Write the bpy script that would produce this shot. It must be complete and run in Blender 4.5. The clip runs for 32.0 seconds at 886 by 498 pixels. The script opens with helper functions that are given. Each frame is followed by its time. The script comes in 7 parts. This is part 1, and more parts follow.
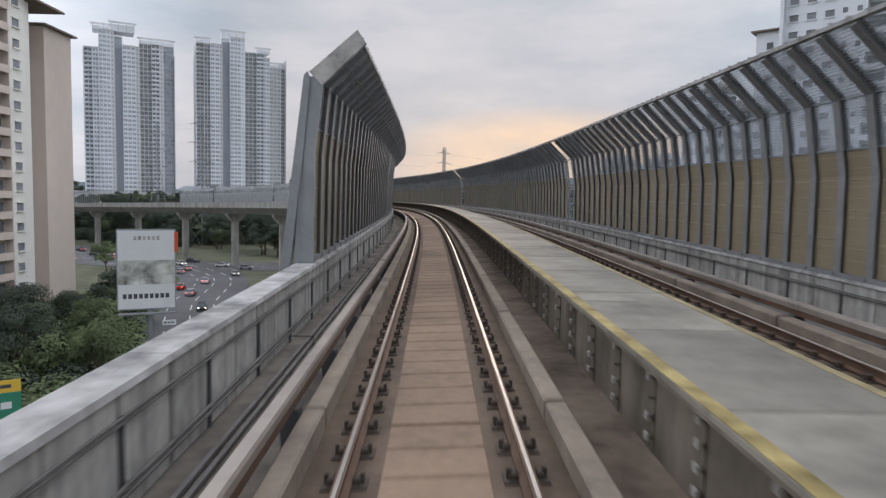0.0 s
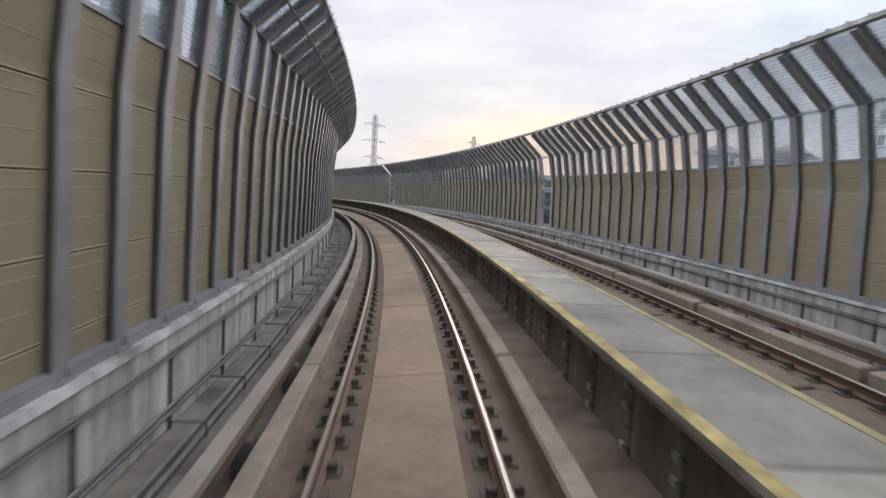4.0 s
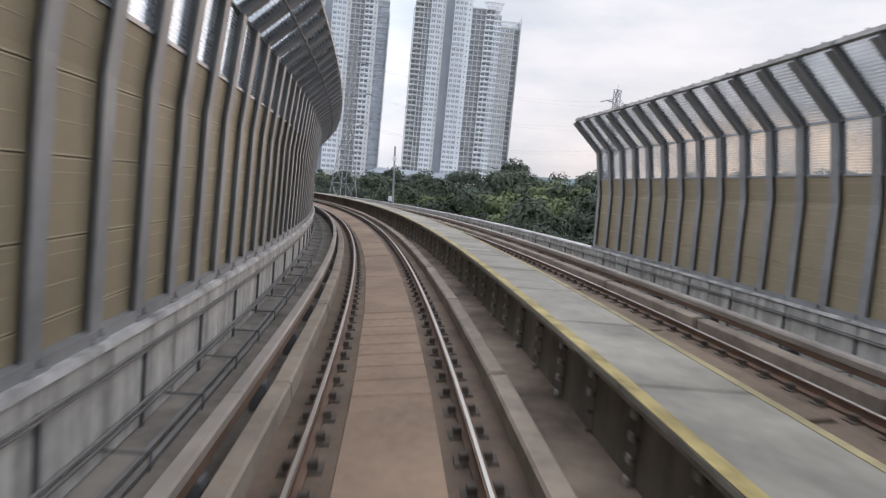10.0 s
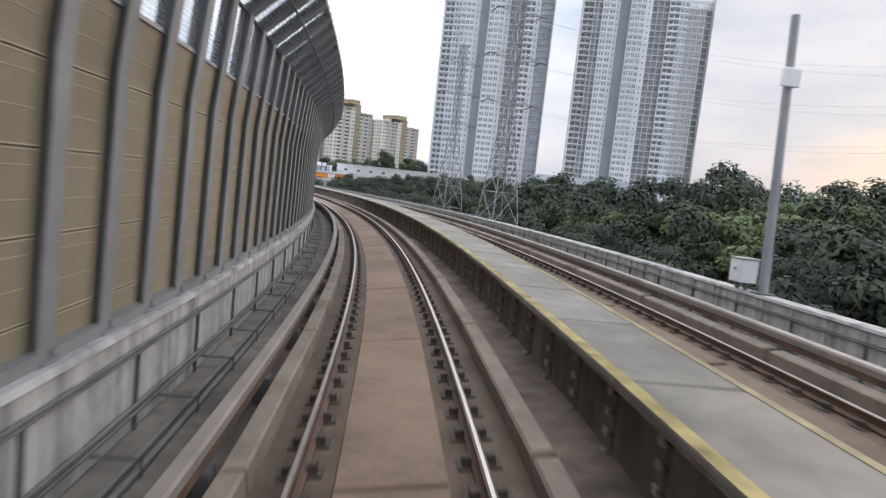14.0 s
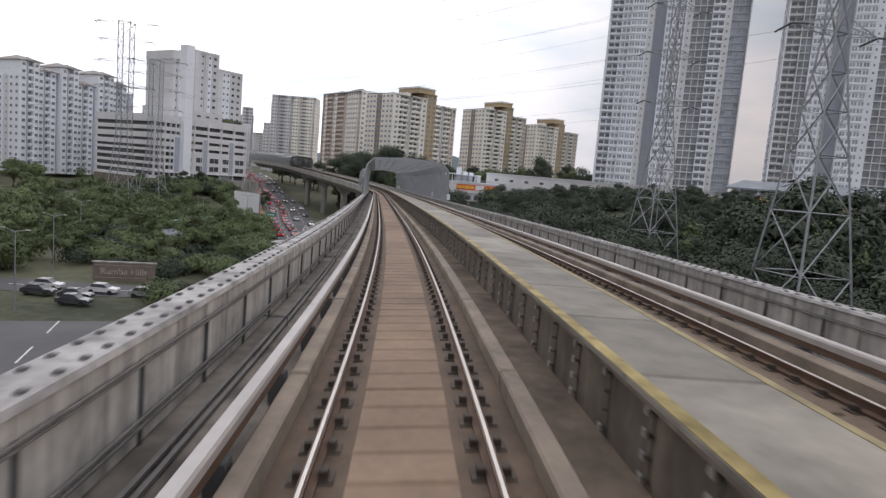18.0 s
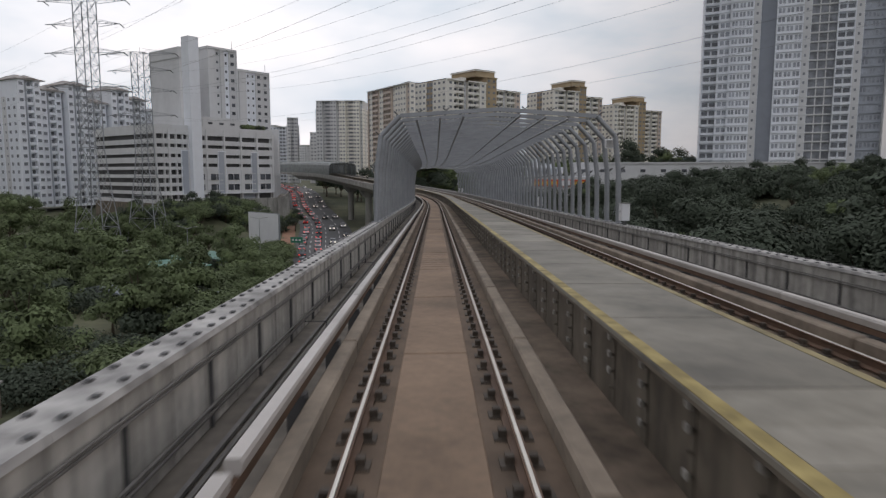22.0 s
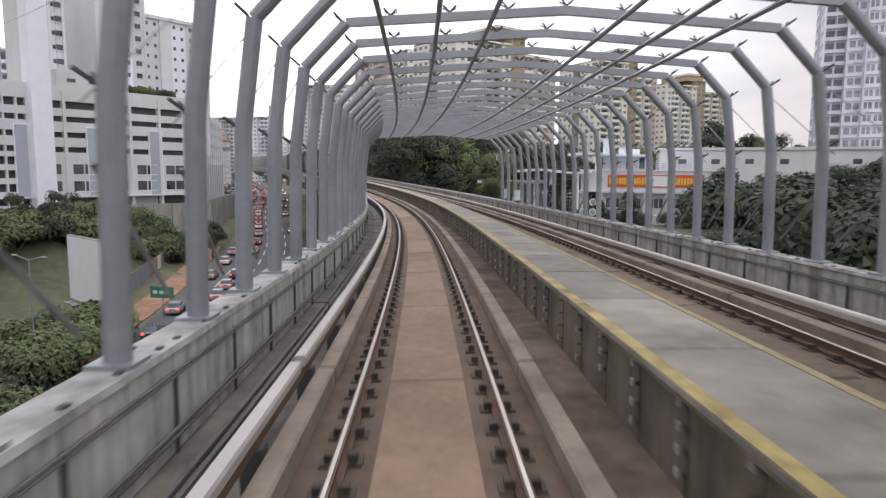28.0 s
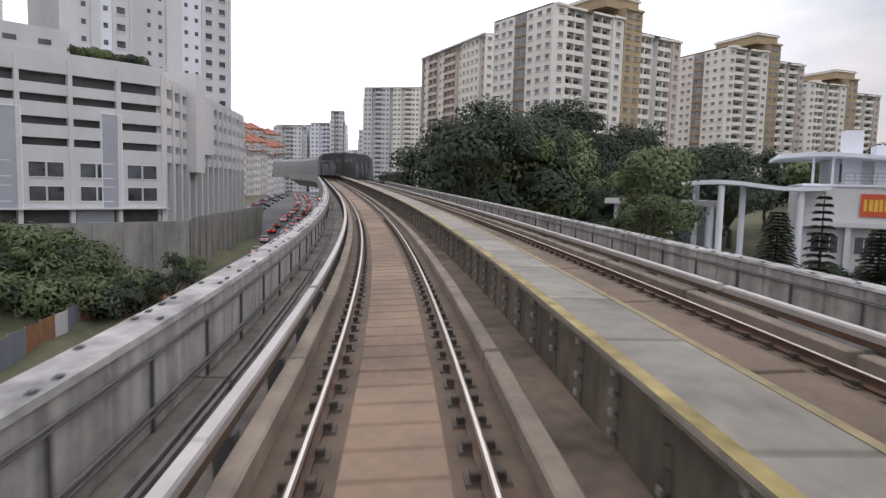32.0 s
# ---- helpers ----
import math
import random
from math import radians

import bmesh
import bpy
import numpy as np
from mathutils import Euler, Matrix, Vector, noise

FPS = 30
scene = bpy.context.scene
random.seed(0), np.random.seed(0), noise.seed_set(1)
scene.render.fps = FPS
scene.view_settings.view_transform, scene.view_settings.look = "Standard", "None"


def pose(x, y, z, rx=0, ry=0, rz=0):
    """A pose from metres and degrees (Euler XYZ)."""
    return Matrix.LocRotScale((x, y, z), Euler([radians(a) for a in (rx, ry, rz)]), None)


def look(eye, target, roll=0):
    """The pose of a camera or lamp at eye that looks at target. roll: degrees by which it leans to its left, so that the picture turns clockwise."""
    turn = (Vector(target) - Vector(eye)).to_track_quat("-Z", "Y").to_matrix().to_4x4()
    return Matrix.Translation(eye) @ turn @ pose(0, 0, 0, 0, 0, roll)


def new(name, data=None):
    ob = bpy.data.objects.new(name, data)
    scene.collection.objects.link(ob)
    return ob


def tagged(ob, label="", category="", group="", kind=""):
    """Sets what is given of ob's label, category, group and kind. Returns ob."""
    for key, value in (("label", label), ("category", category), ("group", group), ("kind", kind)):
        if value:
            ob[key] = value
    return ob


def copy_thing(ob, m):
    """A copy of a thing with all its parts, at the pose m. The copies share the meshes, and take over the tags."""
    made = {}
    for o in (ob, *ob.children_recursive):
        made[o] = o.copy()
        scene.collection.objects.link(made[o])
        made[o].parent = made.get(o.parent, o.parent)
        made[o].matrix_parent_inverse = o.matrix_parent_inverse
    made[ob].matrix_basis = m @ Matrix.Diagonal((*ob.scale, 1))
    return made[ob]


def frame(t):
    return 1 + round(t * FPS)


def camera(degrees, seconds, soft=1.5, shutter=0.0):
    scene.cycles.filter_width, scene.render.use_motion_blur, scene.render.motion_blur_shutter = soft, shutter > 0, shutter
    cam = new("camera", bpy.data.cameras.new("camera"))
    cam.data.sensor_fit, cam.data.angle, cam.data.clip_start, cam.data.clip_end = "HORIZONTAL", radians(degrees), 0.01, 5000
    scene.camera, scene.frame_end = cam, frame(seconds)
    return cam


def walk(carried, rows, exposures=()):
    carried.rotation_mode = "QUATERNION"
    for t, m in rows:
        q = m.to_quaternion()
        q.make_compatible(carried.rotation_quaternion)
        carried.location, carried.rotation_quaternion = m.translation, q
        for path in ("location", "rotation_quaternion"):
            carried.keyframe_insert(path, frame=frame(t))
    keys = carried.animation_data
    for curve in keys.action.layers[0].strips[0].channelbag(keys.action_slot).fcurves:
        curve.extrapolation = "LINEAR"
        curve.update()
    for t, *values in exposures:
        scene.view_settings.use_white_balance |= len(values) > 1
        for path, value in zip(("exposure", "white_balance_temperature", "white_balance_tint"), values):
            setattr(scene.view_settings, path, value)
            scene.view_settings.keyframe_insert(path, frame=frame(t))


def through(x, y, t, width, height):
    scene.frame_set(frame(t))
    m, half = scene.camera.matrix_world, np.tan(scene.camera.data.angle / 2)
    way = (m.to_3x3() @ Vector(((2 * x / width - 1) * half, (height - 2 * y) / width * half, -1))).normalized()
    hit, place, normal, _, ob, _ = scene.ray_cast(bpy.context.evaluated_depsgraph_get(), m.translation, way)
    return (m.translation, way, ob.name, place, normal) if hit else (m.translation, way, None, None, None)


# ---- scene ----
# ---- the railway's line: curve, grade and cant, and the car that runs on it ----
CURVE = [0.229, 0.134, 1.097, 2.831, 3.953, 4.090, 4.175, 4.094, 4.080, 4.111, 4.198, 2.937, 1.540, 0.298, 0.054, -0.008, 0.060, 0.940, 2.111, 3.715, 3.139, 1.714, 0.756, 0.163, -0.089, 0.20, 2.6, 4.0, 4.1, 4.0, 4.0]  # thousandths per metre, every 24 m from -20
GRADE = [2.226, 1.326, 0.560, -0.528, -1.448, -1.846, -1.994, -2.133, -2.195, -1.139, 1.268, 2.502, 2.552, 2.090, 1.405, 0.669]  # per cent, every 48 m
CANT = [2.01, 3.08, 4.80, 6.66, 6.51, 6.74, 7.31, 6.45, 3.27, 0.85, 1.10, 1.28, 2.17, 2.80, 2.96, 2.71, 2.16, 1.51, 0.86, 0.23, -0.38]  # degrees, every 36 m
SPEED = [12.579, 13.530, 14.215, 14.037, 14.059, 14.267, 14.289, 13.686, 13.167]  # metres a second, every 4 s
LENS, EYE_UP, EYE_SIDE, YAW, PITCH, LEAN, BOGIE_A, BOGIE_B = 68.486, 2.231, 0.046, -0.476, -5.450, -1.113, 4.298, 14.861
S_MIN, S_MAX = -20.0, 700.0
STATION = np.arange(S_MIN, S_MAX + 1.0, 1.0)


def smooth(x0, step, knots, x):
    """A natural cubic spline through even knots."""
    y, n = np.array(knots, float), len(knots)
    a, b = np.zeros((n, n)), np.zeros(n)
    a[0, 0] = a[-1, -1] = 1
    for i in range(1, n - 1):
        a[i, i - 1] = a[i, i + 1] = 1
        a[i, i] = 4
        b[i] = 6 * (y[i - 1] - 2 * y[i] + y[i + 1]) / step ** 2
    m = np.linalg.solve(a, b)
    j = np.clip(((x - x0) / step).astype(int), 0, n - 2)
    p = (x0 + (j + 1) * step - x) / step
    q = 1 - p
    return p * y[j] + q * y[j + 1] + ((p ** 3 - p) * m[j] + (q ** 3 - q) * m[j + 1]) * step * step / 6


def running(v):
    return np.concatenate([[0], np.cumsum((v[1:] + v[:-1]) / 2)])


line_k = smooth(-20, 24, np.array(CURVE) * 1e-3, STATION)
line_g = smooth(-20, 48, np.array(GRADE) * 1e-2, STATION)
line_c = np.radians(smooth(-20, 36, CANT, STATION))
line_h = running(line_k)
line_h -= line_h[20]
mid_h = (line_h[1:] + line_h[:-1]) / 2
line_x = np.concatenate([[0], np.cumsum(-np.sin(mid_h))])
line_y = np.concatenate([[0], np.cumsum(np.cos(mid_h))])
line_z = running(line_g)
line_x, line_y, line_z = line_x - line_x[20], line_y - line_y[20], line_z - line_z[20]
clock = np.arange(0, 32.01, 0.05)
run = running(smooth(0, 4, SPEED, clock)) * 0.05


def on_line(s):
    return Vector([float(np.interp(s, STATION, q)) for q in (line_x, line_y, line_z)])


def heading(s):
    return float(np.interp(s, STATION, line_h))


def cant(s):
    return float(np.interp(s, STATION, line_c))


def spot(s, a=0.0, b=0.0, lean=False, centre=0.0):
    """World point a metres right of the line and b above it; lean: turned with the cant about a track's centre."""
    h = heading(s)
    if lean:
        c, d = cant(s), a - centre
        a, b = centre + d * math.cos(c) - b * math.sin(c), d * math.sin(c) + b * math.cos(c)
    p = on_line(s)
    return Vector((p.x + a * math.cos(h), p.y + a * math.sin(h), p.z + b))


def frame_at(s, a=0.0, b=0.0, lean=False, centre=0.0):
    """Pose on the line: x right, y along, z up."""
    h, g = heading(s), float(np.interp(s, STATION, line_g))
    m = Matrix.Rotation(h, 4, "Z") @ Matrix.Rotation(math.atan(g), 4, "X")
    if lean:
        m = m @ Matrix.Rotation(-cant(s), 4, "Y")
    return Matrix.Translation(spot(s, a, b, lean, centre)) @ m


def eye_pose(t):
    s = float(np.interp(t, clock, run))
    f, r = on_line(s - BOGIE_A), on_line(s - BOGIE_B)
    fw = (f - r).normalized()
    c = (cant(s - BOGIE_A) + cant(s - BOGIE_B)) / 2
    rt = Vector((fw.y, -fw.x, 0)).normalized()
    up = rt.cross(fw)
    rt, up = math.cos(c) * rt + math.sin(c) * up, math.cos(c) * up - math.sin(c) * rt
    p = f + fw * BOGIE_A + rt * EYE_SIDE + up * EYE_UP
    a, b, w = (radians(q) for q in (YAW, PITCH, LEAN))
    fw, rt = math.cos(a) * fw - math.sin(a) * rt, math.cos(a) * rt + math.sin(a) * fw
    fw, up = math.cos(b) * fw + math.sin(b) * up, math.cos(b) * up - math.sin(b) * fw
    rt, up = math.cos(w) * rt + math.sin(w) * up, math.cos(w) * up - math.sin(w) * rt
    m = Matrix((rt, up, -fw)).transposed().to_4x4()
    m.translation = p
    return m


cam = camera(LENS, 32.0, soft=1.35, shutter=0.22)
walk(cam, [(i * 0.5, eye_pose(i * 0.5)) for i in range(65)],
     exposures=[(0.0, -0.09, 6990, 21), (1.0, 0.15, 6990, 21), (3.0, 0.43, 6990, 21), (6.0, 0.40, 6990, 21), (9.0, 0.40, 6990, 21), (14.0, 0.30, 6990, 21), (17.0, 0.30, 7280, 23), (18.0, -0.26, 7430, 25), (19.0, -0.68, 7440, 25),
                (23.0, -0.80, 7460, 22), (24.0, -0.46, 7500, 24), (25.0, -0.06, 7560, 25), (26.0, 0.05, 7560, 25), (29.0, 0.20, 7420, 26), (31.0, 0.20, 7420, 26), (32.0, -0.05, 7420, 26)])

# ---- sky and light ----
SUN_AZIMUTH = 2.0   # degrees right of +y
SUN_HEIGHT = 7.0
BRIGHT_AZIMUTH, BRIGHT_HEIGHT = -72.0, 24.0   # the thinnest cloud
# middle of an added bright patch of sky, out of view, that fills facades
FILL_AZIMUTH, FILL_HEIGHT = 98.0, 26.0
GAP_AZIMUTH, GAP_HEIGHT = 10.0, 3.2             # where it breaks open over the horizon


def sky():
    world = bpy.data.worlds.new("evening sky")
    scene.world = world
    world.use_nodes = True
    n, l = world.node_tree.nodes, world.node_tree.links
    n.clear()
    out, bg = n.new("ShaderNodeOutputWorld"), n.new("ShaderNodeBackground")
    tex = n.new("ShaderNodeTexSky")
    tex.sky_type, tex.sun_disc = "NISHITA", False
    tex.sun_elevation, tex.sun_rotation = radians(SUN_HEIGHT), radians(SUN_AZIMUTH)
    tex.air_density, tex.dust_density, tex.ozone_density = 1.2, 2.0, 1.5
    co = n.new("ShaderNodeTexCoord")
    scale = n.new("ShaderNodeMapping")
    scale.inputs["Scale"].default_value = (1.0, 1.0, 3.2)
    cloud = n.new("ShaderNodeTexNoise")
    cloud.inputs["Scale"].default_value, cloud.inputs["Detail"].default_value, cloud.inputs["Roughness"].default_value = 2.2, 8, 0.55
    ramp = n.new("ShaderNodeValToRGB")
    ramp.color_ramp.elements[0].position, ramp.color_ramp.elements[0].color = 0.36, (0.48, 0.62, 0.73, 1)
    ramp.color_ramp.elements[1].position, ramp.color_ramp.elements[1].color = 0.62, (0.77, 0.86, 0.93, 1)
    gain = n.new("ShaderNodeMix")
    gain.data_type, gain.blend_type = "RGBA", "MULTIPLY"
    gain.inputs[0].default_value = 1.0
    gain.inputs[7].default_value = (0.06, 0.06, 0.06, 1)
    mix = n.new("ShaderNodeMix")
    mix.data_type = "RGBA"
    mix.inputs[0].default_value = 0.86
    l.new(co.outputs["Generated"], scale.inputs["Vector"])
    l.new(scale.outputs["Vector"], cloud.inputs["Vector"])
    l.new(cloud.outputs["Fac"], ramp.inputs["Fac"])
    l.new(tex.outputs["Color"], gain.inputs[6])
    l.new(gain.outputs[2], mix.inputs[6])
    # an overcast sky is about three times as bright overhead as at the horizon
    apart, rise = n.new("ShaderNodeSeparateXYZ"), n.new("ShaderNodeMapRange")
    rise.inputs["From Min"].default_value, rise.inputs["From Max"].default_value = 0.25, 1.0
    rise.inputs["To Min"].default_value, rise.inputs["To Max"].default_value = 1.02, 1.62
    dome = n.new("ShaderNodeMix")
    dome.data_type, dome.blend_type = "RGBA", "MULTIPLY"
    dome.inputs[0].default_value = 1.0
    l.new(co.outputs["Generated"], apart.inputs[0])
    l.new(apart.outputs["Z"], rise.inputs["Value"])
    l.new(ramp.outputs["Color"], dome.inputs[6])
    l.new(rise.outputs["Result"], dome.inputs[7])
    # brighter where the cloud is thin
    a, e = radians(BRIGHT_AZIMUTH), radians(BRIGHT_HEIGHT)
    near, lift, glow = n.new("ShaderNodeVectorMath"), n.new("ShaderNodeMapRange"), n.new("ShaderNodeMix")
    near.operation = "DOT_PRODUCT"
    near.inputs[1].default_value = (math.sin(a) * math.cos(e), math.cos(a) * math.cos(e), math.sin(e))
    lift.interpolation_type = "SMOOTHSTEP"
    lift.inputs["From Min"].default_value, lift.inputs["From Max"].default_value = 0.58, 1.0
    lift.inputs["To Min"].default_value, lift.inputs["To Max"].default_value = 0.82, 2.3
    glow.data_type, glow.blend_type = "RGBA", "MULTIPLY"
    glow.inputs[0].default_value = 1.0
    l.new(co.outputs["Generated"], near.inputs[0])
    l.new(near.outputs["Value"], lift.inputs["Value"])
    l.new(dome.outputs[2], glow.inputs[6])
    # and an unseen brighter patch on the other side, added to lift the facades
    back, both = n.new("ShaderNodeMapRange"), n.new("ShaderNodeMath")
    back.interpolation_type = "SMOOTHSTEP"
    back.inputs["From Min"].default_value, back.inputs["From Max"].default_value = 0.15, 0.95
    back.inputs["To Min"].default_value, back.inputs["To Max"].default_value = 0.0, 0.7
    a, e = radians(FILL_AZIMUTH), radians(FILL_HEIGHT)
    far = n.new("ShaderNodeVectorMath")
    far.operation = "DOT_PRODUCT"
    far.inputs[1].default_value = (math.sin(a) * math.cos(e), math.cos(a) * math.cos(e), math.sin(e))
    l.new(co.outputs["Generated"], far.inputs[0])
    l.new(far.outputs["Value"], back.inputs["Value"])
    l.new(lift.outputs["Result"], both.inputs[0])
    l.new(back.outputs["Result"], both.inputs[1])
    l.new(both.outputs[0], glow.inputs[7])
    l.new(glow.outputs[2], mix.inputs[7])
    # thinner cloud near the horizon, where the evening light comes through
    thin = n.new("ShaderNodeMapRange")
    thin.inputs["From Min"].default_value, thin.inputs["From Max"].default_value = 0.0, 0.22
    thin.inputs["To Min"].default_value, thin.inputs["To Max"].default_value = 0.93, 0.98
    l.new(apart.outputs["Z"], thin.inputs["Value"])
    l.new(thin.outputs["Result"], mix.inputs[0])
    # the gap low over the horizon where the evening sun glows through
    a, e = radians(GAP_AZIMUTH), radians(GAP_HEIGHT)
    gap, wide, warm = n.new("ShaderNodeVectorMath"), n.new("ShaderNodeMapRange"), n.new("ShaderNodeMix")
    flat = n.new("ShaderNodeVectorMath")
    flat.operation, flat.inputs[1].default_value = "MULTIPLY", (1.0, 1.0, 3.4)
    unit = n.new("ShaderNodeVectorMath")
    unit.operation = "NORMALIZE"
    gap.operation = "DOT_PRODUCT"
    gap.inputs[1].default_value = Vector((math.sin(a) * math.cos(e), math.cos(a) * math.cos(e), math.sin(e) * 3.4)).normalized()
    wide.interpolation_type = "SMOOTHSTEP"
    wide.inputs["From Min"].default_value, wide.inputs["From Max"].default_value = 0.958, 0.997
    wide.inputs["To Min"].default_value, wide.inputs["To Max"].default_value = 0.0, 0.85
    warm.data_type = "RGBA"
    warm.inputs[7].default_value = (1.15, 0.88, 0.57, 1)
    l.new(co.outputs["Generated"], flat.inputs[0])
    l.new(flat.outputs[0], unit.inputs[0])
    l.new(unit.outputs[0], gap.inputs[0])
    l.new(gap.outputs["Value"], wide.inputs["Value"])
    torn = n.new("ShaderNodeMath")
    torn.operation = "MULTIPLY"
    tear = n.new("ShaderNodeMapRange")
    tear.inputs["From Min"].default_value, tear.inputs["From Max"].default_value = 0.36, 0.54
    tear.inputs["To Min"].default_value, tear.inputs["To Max"].default_value = 0.45, 1.0
    l.new(cloud.outputs["Fac"], tear.inputs["Value"])
    l.new(wide.outputs["Result"], torn.inputs[0])
    l.new(tear.outputs["Result"], torn.inputs[1])
    l.new(torn.outputs[0], warm.inputs[0])
    l.new(mix.outputs[2], warm.inputs[6])
    l.new(warm.outputs[2], bg.inputs["Color"])
    bg.inputs["Strength"].default_value = 1.0
    l.new(bg.outputs["Background"], out.inputs["Surface"])
    lamp = bpy.data.lights.new("sun", "SUN")
    lamp.energy, lamp.angle, lamp.color = 0.5, radians(14), (1.0, 0.86, 0.7)
    sun = new("sun", lamp)
    a, e = radians(SUN_AZIMUTH), radians(SUN_HEIGHT)
    way = Vector((math.sin(a) * math.cos(e), math.cos(a) * math.cos(e), math.sin(e)))
    sun.matrix_world = look(way * 50, (0, 0, 0))


sky()


# ---- materials ----
def surface(name, colour, rough=0.8, vary=0.25, grain=8.0, stain=0.35, bump=0.15, metal=0.0, streak=0.0, by_piece=0.0, tint=None, clear=0.0, coat=0.0):
    """A procedural surface: grain and stains at two scales, bump, and a little change from piece to piece."""
    m = bpy.data.materials.new(name)
    m.use_nodes = True
    n, l = m.node_tree.nodes, m.node_tree.links
    b = n["Principled BSDF"]
    co = n.new("ShaderNodeTexCoord")
    fine, big = n.new("ShaderNodeTexNoise"), n.new("ShaderNodeTexNoise")
    fine.inputs["Scale"].default_value, fine.inputs["Detail"].default_value = grain, 6
    big.inputs["Scale"].default_value, big.inputs["Detail"].default_value = stain, 5
    big.inputs["Roughness"].default_value = 0.65
    l.new(co.outputs["Object"], fine.inputs["Vector"])
    if streak:
        mp = n.new("ShaderNodeMapping")
        mp.inputs["Scale"].default_value = (1, 1, streak)
        geo = n.new("ShaderNodeNewGeometry")
        l.new(geo.outputs["Position"], mp.inputs["Vector"])
        l.new(mp.outputs["Vector"], big.inputs["Vector"])
    else:
        geo = n.new("ShaderNodeNewGeometry")
        l.new(geo.outputs["Position"], big.inputs["Vector"])
    lo = [max(0.0, c * (1 - vary)) for c in colour]
    hi = [min(0.95, c * (1 + vary)) for c in (tint or colour)]
    mix = n.new("ShaderNodeMix")
    mix.data_type = "RGBA"
    mix.inputs[6].default_value, mix.inputs[7].default_value = (*lo, 1), (*hi, 1)
    add = n.new("ShaderNodeMath")
    add.operation = "ADD"
    half = n.new("ShaderNodeMath")
    half.operation, half.inputs[1].default_value = "MULTIPLY_ADD", 0.35
    half.inputs[2].default_value = -0.18
    l.new(fine.outputs["Fac"], half.inputs[0])
    l.new(big.outputs["Fac"], add.inputs[0])
    l.new(half.outputs[0], add.inputs[1])
    rng = n.new("ShaderNodeMapRange")
    rng.inputs["From Min"].default_value, rng.inputs["From Max"].default_value = 0.3, 0.7
    l.new(add.outputs[0], rng.inputs["Value"])
    l.new(rng.outputs["Result"], mix.inputs[0])
    colour_out = mix.outputs[2]
    if by_piece:
        info, hsv = n.new("ShaderNodeObjectInfo"), n.new("ShaderNodeHueSaturation")
        pr = n.new("ShaderNodeMapRange")
        pr.inputs["To Min"].default_value, pr.inputs["To Max"].default_value = 1 - by_piece, 1 + by_piece
        l.new(info.outputs["Random"], pr.inputs["Value"])
        l.new(pr.outputs["Result"], hsv.inputs["Value"])
        l.new(colour_out, hsv.inputs["Color"])
        colour_out = hsv.outputs["Color"]
    l.new(colour_out, b.inputs["Base Color"])
    rr = n.new("ShaderNodeMapRange")
    rr.inputs["To Min"].default_value, rr.inputs["To Max"].default_value = max(0.04, rough - 0.1), min(1, rough + 0.1)
    l.new(fine.outputs["Fac"], rr.inputs["Value"])
    l.new(rr.outputs["Result"], b.inputs["Roughness"])
    b.inputs["Metallic"].default_value = metal
    if clear:
        b.inputs["Transmission Weight"].default_value = clear
    if coat:
        b.inputs["Coat Weight"].default_value = coat
    if bump:
        bp = n.new("ShaderNodeBump")
        bp.inputs["Strength"].default_value, bp.inputs["Distance"].default_value = bump, 0.02
        l.new(fine.outputs["Fac"], bp.inputs["Height"])
        l.new(bp.outputs["Normal"], b.inputs["Normal"])
    return m


DECK_FLOOR = surface("dirty deck concrete", (0.165, 0.145, 0.124), 0.9, 0.6, 3, 0.8, 0.3)
CONCRETE = surface("weathered concrete", (0.30, 0.29, 0.27), 0.85, 0.35, 6, 0.5, 0.2, streak=0.25)
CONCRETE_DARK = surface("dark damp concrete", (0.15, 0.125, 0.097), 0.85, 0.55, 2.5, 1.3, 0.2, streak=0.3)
PARAPET = surface("streaked parapet concrete", (0.35, 0.335, 0.31), 0.85, 0.48, 5, 3.2, 0.15, streak=0.05, by_piece=0.16)
PARAPET_CAP = surface("bright parapet cap", (0.34, 0.33, 0.322), 0.75, 0.55, 4, 1.6, 0.1)
TRACK_SLAB = surface("rust-stained brown track slab", (0.24, 0.162, 0.112), 0.85, 0.36, 9, 0.35, 0.2, by_piece=0.05)
TRACK_SLAB_FAR = surface("darker sooty track slab", (0.16, 0.115, 0.083), 0.9, 0.4, 9, 0.35, 0.2)
YELLOW_FADED = surface("faded yellow edge paint", (0.27, 0.22, 0.115), 0.75, 0.4, 7, 2.2, 0.08)
PLINTH = surface("rust-brown plinth concrete", (0.125, 0.086, 0.061), 0.9, 0.35, 12, 1.2, 0.3)
KERB = surface("dusty brown-grey kerb concrete", (0.24, 0.192, 0.15), 0.85, 0.35, 9, 0.8, 0.15, by_piece=0.08)
RAIL_SIDE = surface("rusted rail steel", (0.13, 0.075, 0.05), 0.7, 0.3, 14, 2.0, 0.1, metal=0.3)
RAIL_TOP = surface("polished rail head", (0.52, 0.49, 0.45), 0.38, 0.08, 30, 3.0, 0.0, metal=1.0)
CLIP = surface("dark oily rail fastener", (0.07, 0.054, 0.042), 0.7, 0.4, 30, 3, 0.1, metal=0.2)
COVER = surface("off-white conductor rail cover", (0.46, 0.43, 0.41), 0.55, 0.16, 5, 0.6, 0.05, by_piece=0.05)
COVER_OLD = surface("dust-browned conductor rail cover", (0.29, 0.25, 0.22), 0.6, 0.25, 5, 0.6, 0.05, by_piece=0.05)
TRENCH = surface("dirty brown trench concrete", (0.225, 0.17, 0.13), 0.9, 0.55, 3, 0.7, 0.3)
RACK = surface("dirty brown steel rack", (0.14, 0.122, 0.098), 0.85, 0.35, 8, 1.2, 0.05)
